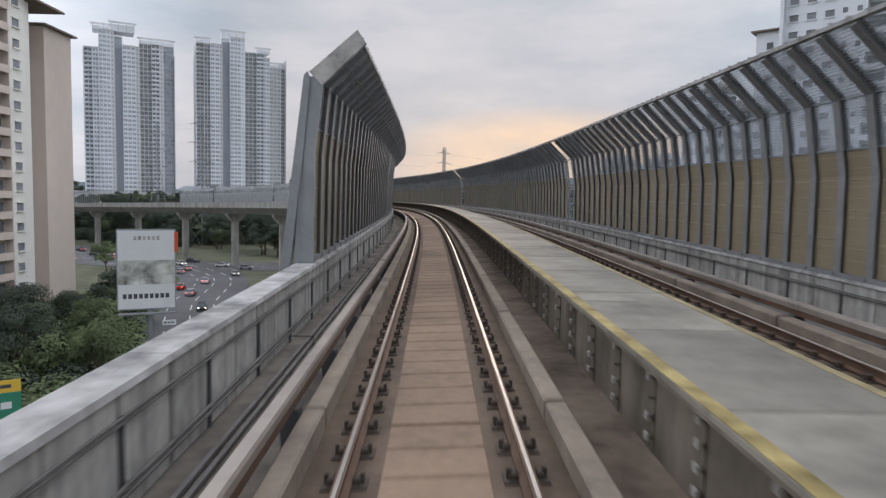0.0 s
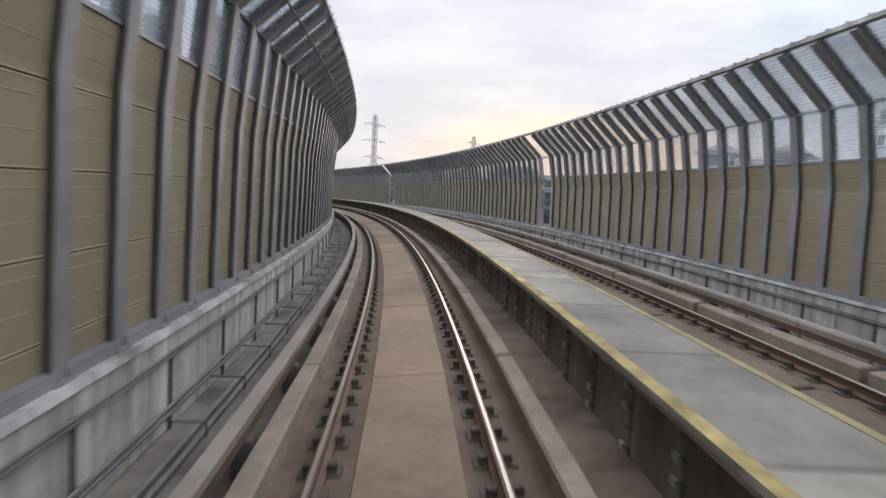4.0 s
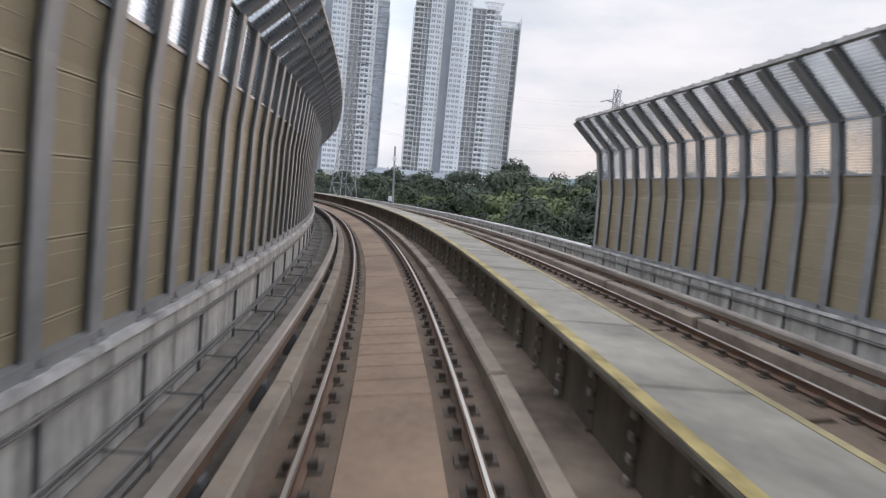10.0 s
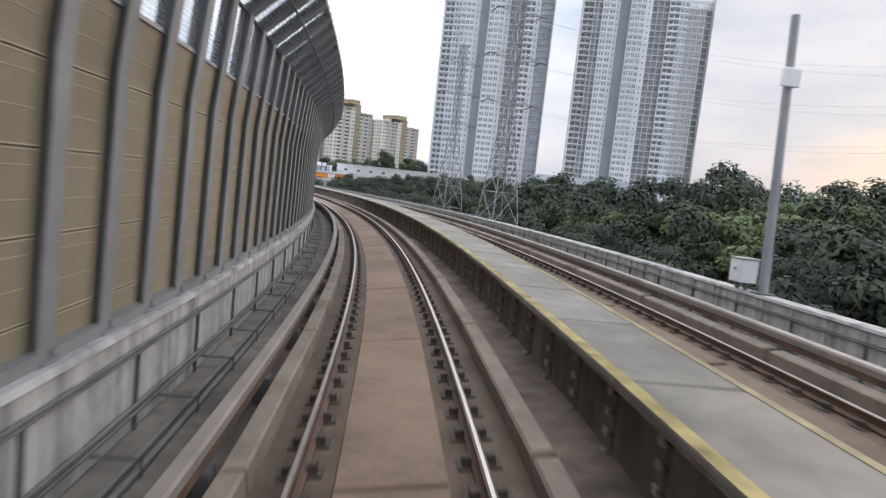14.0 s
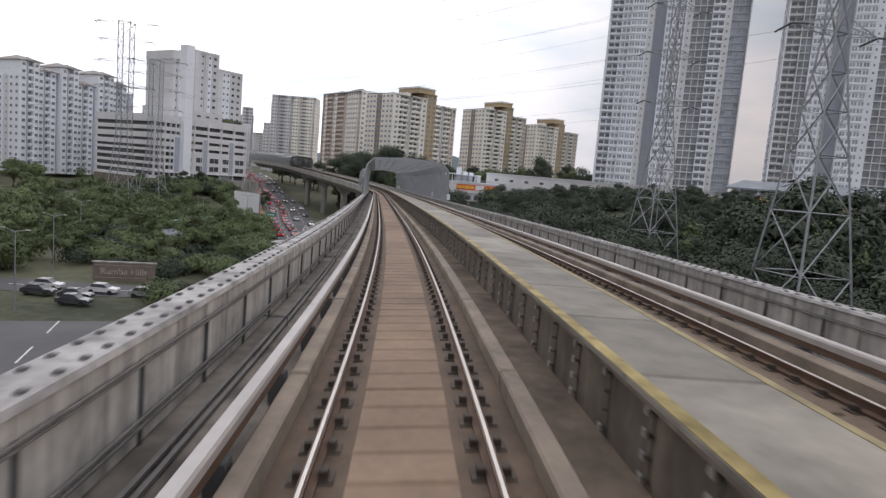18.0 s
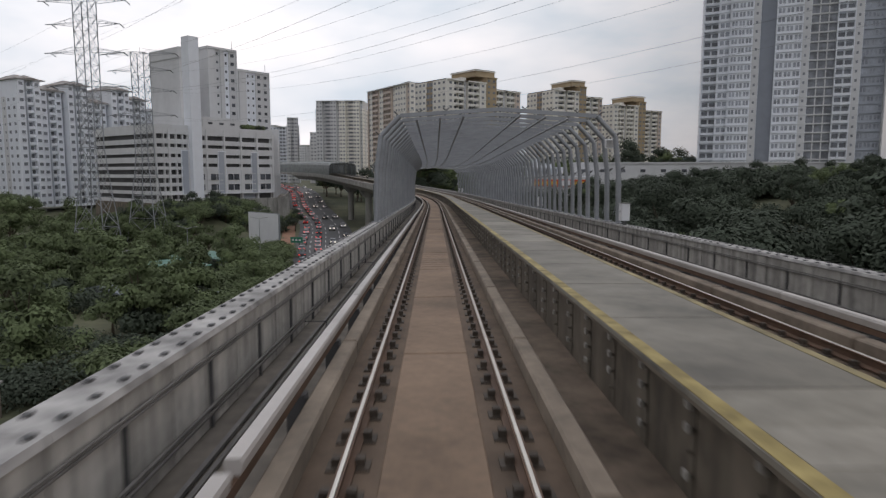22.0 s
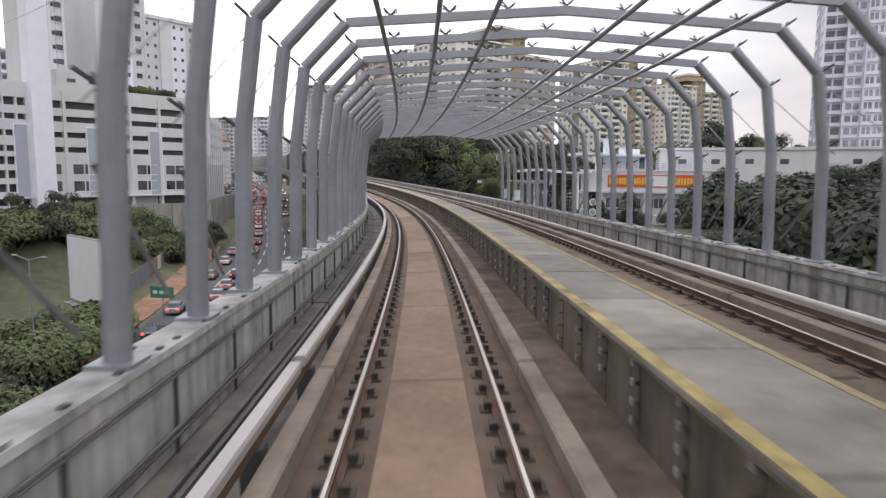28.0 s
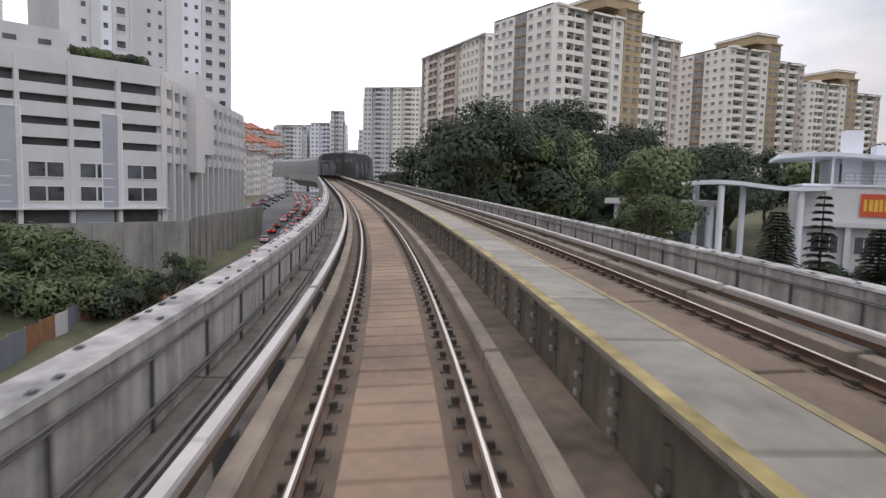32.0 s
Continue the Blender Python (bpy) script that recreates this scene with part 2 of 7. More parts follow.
RACK_CAP = surface("dusty plastic cap", (0.36, 0.345, 0.315), 0.7, 0.3, 8, 1.5, 0.0)
WALKWAY = surface("grey walkway concrete", (0.202, 0.186, 0.156), 0.65, 0.42, 4, 0.7, 0.12, by_piece=0.2)
YELLOW = surface("worn yellow edge paint", (0.25, 0.18, 0.045), 0.7, 0.5, 7, 2.2, 0.08, tint=(0.32, 0.25, 0.1))
STEEL = surface("galvanised grey steel", (0.29, 0.305, 0.325), 0.5, 0.16, 8, 0.8, 0.05, metal=0.35)
POST = surface("dull grey post steel", (0.212, 0.213, 0.216), 0.6, 0.22, 8, 0.8, 0.05, metal=0.1)
STEEL_DARK = surface("dark steel bracket", (0.085, 0.085, 0.088), 0.7, 0.2, 8, 0.8, 0.05)
CABLE = surface("dusty grey cable", (0.15, 0.142, 0.135), 0.8, 0.3, 8, 1.5, 0.05)
TAN = surface("tan sound absorbing sheet", (0.25, 0.20, 0.13), 0.7, 0.16, 18, 0.5, 0.1, by_piece=0.05)
PATCH = surface("paler repair screed", (0.26, 0.24, 0.205), 0.75, 0.3, 5, 1.5, 0.1)
TAN_LINE = surface("pale seam strip", (0.36, 0.30, 0.20), 0.6, 0.1, 8, 1, 0.0)
ASPHALT = surface("worn asphalt", (0.105, 0.105, 0.108), 0.9, 0.25, 4, 0.05, 0.2)
PAINT_WHITE = surface("road paint", (0.62, 0.62, 0.6), 0.7, 0.15, 6, 0.5, 0.0)
EARTH = surface("grassy ground", (0.055, 0.072, 0.035), 0.95, 0.5, 0.6, 0.03, 0.3, tint=(0.11, 0.11, 0.065))
LEAF = surface("dark tropical leaves", (0.057, 0.075, 0.052), 0.95, 0.3, 0.4, 0.12, 0.0, by_piece=0.12)
# yellow-green leaf colour, raised further to carry the haze of the left groves
LEAF_PALE = surface("yellow-green leaves", (0.115, 0.15, 0.07), 0.95, 0.45, 0.4, 0.12, 0.0, by_piece=0.2)
BARK = surface("grey-brown bark", (0.10, 0.075, 0.055), 0.95, 0.3, 8, 1, 0.4)
# distance haze is mixed into the hill's own green as a blue tint
HILL = surface("far wooded hill", (0.10, 0.14, 0.15), 1.0, 0.2, 0.02, 0.01, 0.0)
WALL_WHITE = surface("white painted facade", (0.76, 0.79, 0.84), 0.8, 0.08, 0.5, 0.06, 0.0, streak=0.2)
WALL_GREY = surface("blue-grey painted facade", (0.38, 0.41, 0.46), 0.8, 0.1, 0.5, 0.06, 0.0)
WALL_CREAM = surface("cream painted facade", (0.79, 0.765, 0.71), 0.8, 0.1, 0.5, 0.08, 0.0, streak=0.2)
WALL_OCHRE = surface("ochre painted facade", (0.42, 0.325, 0.21), 0.8, 0.12, 0.5, 0.08, 0.0)
WALL_PALE = surface("pale grey facade", (0.61, 0.615, 0.625), 0.8, 0.1, 0.5, 0.08, 0.0, streak=0.2)
WALL_PINK = surface("pink-beige facade", (0.60, 0.51, 0.45), 0.8, 0.1, 0.5, 0.1, 0.0, streak=0.2)
ROOF_BROWN = surface("dark brown roof", (0.19, 0.15, 0.125), 0.8, 0.2, 2, 0.2, 0.0)
ROOF_PALE = surface("weathered pale roof tiles", (0.33, 0.305, 0.29), 0.8, 0.25, 2, 0.2, 0.0)
ROOF_RED = surface("terracotta roof", (0.34, 0.12, 0.07), 0.8, 0.2, 2, 0.2, 0.0)
ROOF_METAL = surface("grey metal roof", (0.26, 0.29, 0.32), 0.5, 0.15, 2, 0.2, 0.0, metal=0.2)
# both panes are lightened towards blue-grey, so distance haze sits in their colour
HAZE_WINDOW = surface("hazy window glass", (0.20, 0.215, 0.24), 0.35, 0.4, 0.3, 0.3, 0.0)
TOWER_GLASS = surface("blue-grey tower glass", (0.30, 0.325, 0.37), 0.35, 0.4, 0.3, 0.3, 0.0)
WINDOW = surface("dark window glass", (0.075, 0.083, 0.095), 0.3, 0.5, 0.3, 0.3, 0.0)
# near-black colour that paints in the shade inside deck slots and shopfronts
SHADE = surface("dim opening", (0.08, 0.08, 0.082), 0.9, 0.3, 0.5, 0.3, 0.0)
SIGN_WHITE = surface("white sign sheet", (0.70, 0.71, 0.73), 0.5, 0.05, 3, 0.3, 0.0)
SIGN_RED = surface("red banner", (0.62, 0.09, 0.035), 0.5, 0.08, 3, 0.3, 0.0)
SIGN_YELLOW = surface("yellow lettering", (0.75, 0.48, 0.06), 0.5, 0.05, 3, 0.3, 0.0)
SIGN_GREEN = surface("green sign", (0.02, 0.22, 0.14), 0.5, 0.1, 3, 0.3, 0.0)
INK = surface("dark print", (0.06, 0.065, 0.08), 0.6, 0.1, 3, 0.3, 0.0)
PHOTO = surface("greyish photo print", (0.30, 0.30, 0.27), 0.6, 0.6, 0.8, 0.5, 0.0, tint=(0.5, 0.5, 0.47))
CAR_WHITE = surface("white car paint", (0.65, 0.65, 0.66), 0.25, 0.04, 3, 0.3, 0.0, coat=0.5)
CAR_DARK = surface("dark car paint", (0.05, 0.055, 0.065), 0.25, 0.1, 3, 0.3, 0.0, coat=0.5)
CAR_RED = surface("red car paint", (0.42, 0.03, 0.03), 0.25, 0.1, 3, 0.3, 0.0, coat=0.5)
CAR_SILVER = surface("silver car paint", (0.38, 0.39, 0.40), 0.3, 0.05, 3, 0.3, 0.0, metal=0.5)
RUBBER = surface("tyre rubber", (0.02, 0.02, 0.02), 0.9, 0.2, 9, 1, 0.0)


def sheet(name, colour, through, rough, ribs=0.0):
    """A thin clear sheet: some light passes straight, the rest meets a dusty plastic face."""
    m = surface(name, colour, rough, 0.12, 10, 0.5, 0.0)
    n, l = m.node_tree.nodes, m.node_tree.links
    out, b = n["Material Output"], n["Principled BSDF"]
    clear, mix = n.new("ShaderNodeBsdfTransparent"), n.new("ShaderNodeMixShader")
    clear.inputs["Color"].default_value = (0.90, 0.92, 0.94, 1)
    mix.inputs[0].default_value = 1 - through
    dust, rng, geo = n.new("ShaderNodeTexNoise"), n.new("ShaderNodeMapRange"), n.new("ShaderNodeNewGeometry")
    dust.inputs["Scale"].default_value, dust.inputs["Detail"].default_value = 0.9, 5
    rng.inputs["From Min"].default_value, rng.inputs["From Max"].default_value = 0.3, 0.7
    rng.inputs["To Min"].default_value, rng.inputs["To Max"].default_value = 1 - through - 0.12, 1 - through + 0.12
    l.new(geo.outputs["Position"], dust.inputs["Vector"])
    l.new(dust.outputs["Fac"], rng.inputs["Value"])
    fac = rng.outputs["Result"]
    if ribs:
        wave, add = n.new("ShaderNodeTexWave"), n.new("ShaderNodeMath")
        wave.bands_direction = "Z"
        wave.inputs["Scale"].default_value = ribs
        add.operation, add.inputs[1].default_value = "MULTIPLY_ADD", 0.10
        l.new(geo.outputs["Position"], wave.inputs["Vector"])
        l.new(wave.outputs["Fac"], add.inputs[0])
        l.new(fac, add.inputs[2])
        fac = add.outputs[0]
    l.new(fac, mix.inputs[0])
    l.new(clear.outputs[0], mix.inputs[1])
    l.new(b.outputs[0], mix.inputs[2])
    l.new(mix.outputs[0], out.inputs["Surface"])
    return m


POLY = sheet("ribbed smoky polycarbonate", (0.42, 0.45, 0.48), 0.68, 0.3, 6.0)
SHELTER = sheet("dusty grey-green shelter sheet", (0.27, 0.29, 0.285), 0.45, 0.5)
POLY_CLEAR = sheet("clear pane", (0.5, 0.53, 0.55), 0.92, 0.12)


def glowing(name, colour, power):
    m = bpy.data.materials.new(name)
    m.use_nodes = True
    b = m.node_tree.nodes["Principled BSDF"]
    b.inputs["Base Color"].default_value = (*colour, 1)
    b.inputs["Emission Color"].default_value, b.inputs["Emission Strength"].default_value = (*colour, 1), power
    return m


BRAKE = glowing("lit brake lamp", (1.0, 0.06, 0.04), 2.5)
HEADLAMP = glowing("lit headlamp", (1.0, 0.95, 0.8), 5.0)
ROOM_LIGHT = glowing("lit room", (1.0, 0.72, 0.3), 0.6)


# ---- mesh helpers ----
class Geo:
    """Corners and faces of one mesh part."""

    def __init__(self):
        self.v, self.f, self.k = [], [], []

    def add(self, verts, faces, slot=0):
        o = len(self.v)
        self.v += [tuple(p) for p in verts]
        self.f += [tuple(i + o for i in q) for q in faces]
        self.k += [slot] * len(faces)
        return self

    def box(self, x0, x1, y0, y1, z0, z1, m=None, slot=0):
        p = [Vector((x, y, z)) for z in (z0, z1) for y in (y0, y1) for x in (x0, x1)]
        if m is not None:
            p = [m @ q for q in p]
        return self.add(p, [(0, 2, 3, 1), (4, 5, 7, 6), (0, 1, 5, 4), (2, 6, 7, 3), (0, 4, 6, 2), (1, 3, 7, 5)], slot)

    def bevel_box(self, x0, x1, y0, y1, z0, z1, e, m=None, slot=0):
        """A box whose upper edges are chamfered by e."""
        p = [Vector(q) for q in ((x0, y0, z0), (x1, y0, z0), (x1, y1, z0), (x0, y1, z0), (x0, y0, z1 - e), (x1, y0, z1 - e), (x1, y1, z1 - e), (x0, y1, z1 - e),
                                 (x0 + e, y0 + e, z1), (x1 - e, y0 + e, z1), (x1 - e, y1 - e, z1), (x0 + e, y1 - e, z1))]
        if m is not None:
            p = [m @ q for q in p]
        f = [(3, 2, 1, 0), (8, 9, 10, 11)]
        for i in range(4):
            j = (i + 1) % 4
            f += [(i, j, 4 + j, 4 + i), (4 + i, 4 + j, 8 + j, 8 + i)]
        return self.add(p, f, slot)

    def prism(self, outline, y0, y1, m=None, slot=0):
        """An outline in x and z, anticlockwise, drawn out along y."""
        n = len(outline)
        p = [Vector((x, y, z)) for y in (y0, y1) for x, z in outline]
        if m is not None:
            p = [m @ q for q in p]
        f = [tuple(range(n)), tuple(range(2 * n - 1, n - 1, -1))]
        f += [(i, n + i, n + (i + 1) % n, (i + 1) % n) for i in range(n)]
        return self.add(p, f, slot)

    def bar(self, p, q, r, sides=6, r2=None, slot=0):
        p, q = Vector(p), Vector(q)
        d = (q - p).normalized()
        e = d.orthogonal().normalized()
        g = d.cross(e)
        r2 = r if r2 is None else r2
        ring = [math.cos(2 * math.pi * i / sides) * e + math.sin(2 * math.pi * i / sides) * g for i in range(sides)]
        verts = [p + r * c for c in ring] + [q + r2 * c for c in ring]
        f = [(i, (i + 1) % sides, sides + (i + 1) % sides, sides + i) for i in range(sides)]
        f += [tuple(range(sides - 1, -1, -1)), tuple(range(sides, 2 * sides))]
        return self.add(verts, f, slot)

    def tube(self, pts, r, sides=4):
        """One unbroken round bar through several points."""
        pts = [Vector(p) for p in pts]
        n, verts, f = len(pts), [], []
        for i, p in enumerate(pts):
            d = (pts[min(i + 1, n - 1)] - pts[max(i - 1, 0)]).normalized()
            e = Vector((-d.y, d.x, 0)).normalized() if abs(d.z) < 0.95 else Vector((1, 0, 0))
            g = d.cross(e)
            verts += [p + r * (math.cos(2 * math.pi * k / sides) * e + math.sin(2 * math.pi * k / sides) * g) for k in range(sides)]
        for i in range(n - 1):
            f += [(i * sides + k, i * sides + (k + 1) % sides, (i + 1) * sides + (k + 1) % sides, (i + 1) * sides + k) for k in range(sides)]
        f += [tuple(range(sides - 1, -1, -1)), tuple(range((n - 1) * sides, n * sides))]
        return self.add(verts, f)

    def sweep(self, outline, s0, s1, step=2.0, lean=False, centre=0.0, slot=0, shift=None):
        """An outline (a right, b up), anticlockwise seen along the line, led along it."""
        n, count = len(outline), max(1, int(math.ceil((s1 - s0) / step)))
        verts, f = [], []
        for i in range(count + 1):
            s = s0 + (s1 - s0) * i / count
            d = shift(s) if shift else 0.0
            verts += [spot(s, a + d, b, lean, centre) for a, b in outline]
        for i in range(count):
            o = i * n
            f += [(o + j, o + n + j, o + n + (j + 1) % n, o + (j + 1) % n) for j in range(n)]
        f += [tuple(range(n)), tuple(range((count + 1) * n - 1, count * n - 1, -1))]
        return self.add(verts, f, slot)


def make_mesh(name, geo, *materials, smooth_faces=False):
    me = bpy.data.meshes.new(name)
    me.from_pydata(geo.v, [], geo.f)
    for m in materials:
        me.materials.append(m)
    if len(materials) > 1:
        me.polygons.foreach_set("material_index", geo.k)
    if smooth_faces:
        me.polygons.foreach_set("use_smooth", [True] * len(me.polygons))
    me.update()
    return me


def part(name, geo, material, parent, label="", smooth_faces=False):
    ob = new(name, geo if isinstance(geo, bpy.types.Mesh) else make_mesh(name, geo, *(material if isinstance(material, tuple) else (material,)), smooth_faces=smooth_faces))
    ob.parent = parent
    if label:
        ob["label"] = label
    return ob


def piece(name, mesh, parent, m):
    """A repeated part on shared mesh data, at the world pose m."""
    ob = new(name, mesh)
    ob.parent = parent
    ob.matrix_basis = m
    return ob


def thing(name, label, category, m=None, group="", kind=""):
    ob = new(name)
    if m is not None:
        ob.matrix_world = m
    return tagged(ob, label, category, group, kind)


def single(name, geo, material, label, category, kind="", group="", smooth_faces=False):
    ob = new(name, make_mesh(name, geo, *(material if isinstance(material, tuple) else (material,)), smooth_faces=smooth_faces))
    return tagged(ob, label, category, group, kind)


# ---- ground, roads, hills ----
GROUND = -20.0


def ease(a, b, x):
    t = min(1.0, max(0.0, (x - a) / (b - a)))
    return t * t * (3 - 2 * t)


def terrain(x, y):
    """Height of the ground: flat by the roads, a bank north of the railway, higher land beyond."""
    v, u = 0.6 * x + 0.8 * y, -0.8 * x + 0.6 * y
    near = 142 - 24 * ease(400, 450, u)
    h = GROUND + 10 * ease(near, near + 30, v) * ease(330, 430, u) * (1 - ease(700, 900, u))
    h += 6 * ease(175, 250, v) + 5 * ease(250, 360, v)
    h += 7 * ease(425, 455, u) * ease(25, 45, v) * (1 - ease(70, 84, v)) * (1 - ease(500, 560, u))
    h += 11 * ease(430, 720, u) * (1 - ease(142, 172, v))
    return h + 0.5 * noise.noise((x * 0.03, y * 0.03, 0)) * ease(140, 160, v)


def ground():
    xs = np.concatenate([np.linspace(-4500, -760, 15), np.linspace(-720, 240, 97), np.linspace(300, 4500, 15)])
    ys = np.concatenate([np.linspace(-4500, -160, 13), np.linspace(-120, 840, 97), np.linspace(900, 4500, 15)])
    g = Geo()
    g.add([(x, y, terrain(x, y)) for y in ys for x in xs],
          [(j * len(xs) + i, j * len(xs) + i + 1, (j + 1) * len(xs) + i + 1, (j + 1) * len(xs) + i) for j in range(len(ys) - 1) for i in range(len(xs) - 1)])
    single("ground", g, EARTH, "green and brown grassy ground below the viaduct", "ground", "structure", smooth_faces=True)


def rise(p):
    """How far a road climbs above the flat ground."""
    d = 11 * ease(430, 720, -0.8 * p.x + 0.6 * p.y)
    return d + 0.2 * min(1.0, d)


def ribbon_road(name, points, width, z, material, label, category="road"):
    """A flat strip along a smooth line of points."""
    g, pts = Geo(), []
    p = [Vector((*q, 0)) for q in points]
    p = [2 * p[0] - p[1]] + p + [2 * p[-1] - p[-2]]
    for i in range(1, len(p) - 2):
        for k in range(10):
            t = k / 10
            pts.append(0.5 * (2 * p[i] + (p[i + 1] - p[i - 1]) * t + (2 * p[i - 1] - 5 * p[i] + 4 * p[i + 1] - p[i + 2]) * t * t + (3 * p[i] - p[i - 1] - 3 * p[i + 1] + p[i + 2]) * t ** 3))
    pts.append(p[-2])
    edge = []
    for i, q in enumerate(pts):
        d = (pts[min(i + 1, len(pts) - 1)] - pts[max(i - 1, 0)]).normalized()
        nrm = Vector((d.y, -d.x, 0))
        edge.append((q, d, nrm))
    for i in range(len(edge) - 1):
        (a, _, na), (b, _, nb) = edge[i], edge[i + 1]
        w = width / 2
        za, zb = z + rise(a), z + rise(b)
        g.add([(*(a - na * w).xy, za), (*(a + na * w).xy, za), (*(b + nb * w).xy, zb), (*(b - nb * w).xy, zb),
               (*(a - na * w).xy, za - 0.6), (*(a + na * w).xy, za - 0.6), (*(b + nb * w).xy, zb - 0.6), (*(b - nb * w).xy, zb - 0.6)],
              [(0, 1, 2, 3), (0, 4, 5, 1), (1, 5, 6, 2), (3, 2, 6, 7), (0, 3, 7, 4)])
    ob = single(name, g, material, label, category, "structure")
    return ob, edge


def road_lines(ob, edge, offsets, z, dash=True):
    for off in offsets:
        g = Geo()
        for i in range(len(edge) - 1):
            if dash and i % 2:
                continue
            (a, _, na), (b, _, nb) = edge[i], edge[i + 1]
            za, zb = z + rise(a), z + rise(b)
            g.add([(*(a + na * (off - 0.1)).xy, za), (*(a + na * (off + 0.1)).xy, za), (*(b + nb * (off + 0.1)).xy, zb), (*(b + nb * (off - 0.1)).xy, zb)], [(0, 1, 2, 3)])
        part("lane_marking", g, PAINT_WHITE, ob)


HIGHWAY = [(-20, 60), (-47, 125), (-62, 180), (-105, 226), (-165, 275), (-230, 318), (-285, 347), (-335, 374), (-400, 402), (-480, 438), (-620, 485), (-820, 550)]
SLIP = [(-300, 150), (-245, 196), (-208, 233), (-189.5, 253), (-174, 276)]


def roads():
    ob, edge = ribbon_road("road", HIGHWAY, 17.0, GROUND + 0.12, ASPHALT, "wide grey asphalt road with dashed lane lines")
    road_lines(ob, edge, (-4.2, 0.0, 4.2), GROUND + 0.13)
    ob2, edge2 = ribbon_road("road_slip", SLIP, 9.0, GROUND + 0.08, ASPHALT, "asphalt side road beside parked cars")
    road_lines(ob2, edge2, (0.0,), GROUND + 0.09)
    ob3, edge3 = ribbon_road("road_junction", [(-170, 246), (-120, 222), (-75, 206), (-30, 214), (40, 240)], 26.0, GROUND + 0.10, ASPHALT, "wide asphalt junction below the viaduct")
    road_lines(ob3, edge3, (-7.0, 0.0, 7.0), GROUND + 0.11)
    ribbon_road("road_service", [(-366, 369), (-404, 386), (-446, 406), (-500, 431), (-566, 458)], 22.0, GROUND + 0.05, ASPHALT, "asphalt service road and parking strip before the shops")
    return edge, edge2, edge3


def hills():
    for name, r, a0, a1, base, top, seed in (("hill", 2600, -70, 20, -30, 150, 3), ("hill", 2100, 15, 75, -30, 95, 8), ("hill", 1500, 72, 120, -30, 105, 15)):
        g, n = Geo(), 90
        vs = []
        for i in range(n + 1):
            f = i / n
            a = radians(a0 + (a1 - a0) * f)
            h = base + (top - base) * (0.35 + 0.45 * noise.noise((f * 5, seed, 0)) + 0.10 * noise.noise((f * 22, seed, 2)) + 0.3) * math.sin(math.pi * f) ** 0.4
            for k, (rr, hh) in enumerate(((r - 350, base), (r - 150, base + (h - base) * 0.55), (r, h), (r + 500, base))):
                vs.append((-math.sin(a) * rr, math.cos(a) * rr, hh + (3 * noise.noise((f * 60, k, seed)) if k in (1, 2) else 0)))
        g.add(vs, [(i * 4 + k, i * 4 + 4 + k, i * 4 + 5 + k, i * 4 + 1 + k) for i in range(n) for k in range(3)])
        single(name, g, HILL, "hazy wooded hill ridge far behind the towers", "hill", "structure", smooth_faces=True)


ground()
HIGHWAY_EDGE, SLIP_EDGE, JUNCTION_EDGE = roads()
hills()

# ---- the viaduct: deck, piers, parapets ----
TRACK2 = 5.0            # centre of the far track
WALK_A, WALK_B, WALK_TOP = 1.74, 3.20, 0.85
WALK_WALL = 2.16        # the walkway's wall stands back under its overhanging slab
DECK = -0.45
LEFT_WALL, RIGHT_WALL = -2.50, 8.30
LEFT_TOP, WALL_TOP = 0.65, 0.59
S0, S1 = -18.0, 686.0


def viaduct():
    g = Geo()
    for i in range(20):
        s0, s1 = S0 + i * 34, min(S0 + (i + 1) * 34, S1) - 0.04
        if s1 <= s0:
            break
        g.sweep([(LEFT_WALL - 0.42, DECK - 0.55), (0.2, DECK - 2.5), (TRACK2 + 0.4, DECK - 2.5), (RIGHT_WALL + 0.42, DECK - 0.55), (RIGHT_WALL + 0.42, DECK - 0.01), (LEFT_WALL - 0.42, DECK - 0.01)], s0, s1, 3.4)
    single("deck_floor", Geo().sweep([(LEFT_WALL, DECK), (RIGHT_WALL, DECK), (RIGHT_WALL, DECK + 0.012), (LEFT_WALL, DECK + 0.012)], S0, S1, 2.0), DECK_FLOOR, "dirty dark concrete deck floor beside the tracks", "deck", "structure")
    single("viaduct_deck", g, CONCRETE, "grey concrete box girder deck of the elevated railway", "viaduct", "structure")
    for i in range(16):
        s = 53 + 34 * i
        m = frame_at(s, TRACK2 / 2, 0)
        m = Matrix.Translation(m.translation) @ Matrix.Rotation(heading(s), 4, "Z")
        low = terrain(m.translation.x, m.translation.y) - m.translation.z - 0.5
        pier = thing("viaduct_pier", "round grey concrete pier with flared head under the viaduct", "pier", m, "piers of the viaduct", "structure")
        g = Geo()
        g.bar((0, 0, low), (0, 0, DECK - 4.6), 1.15, 18)
        part("column", g, CONCRETE, pier)
        g = Geo().prism([(-1.3, DECK - 4.8), (1.3, DECK - 4.8), (2.9, DECK - 3.0), (2.9, DECK - 2.32), (-2.9, DECK - 2.32), (-2.9, DECK - 3.0)], -1.1, 1.1)
        part("pier_head", g, CONCRETE, pier)


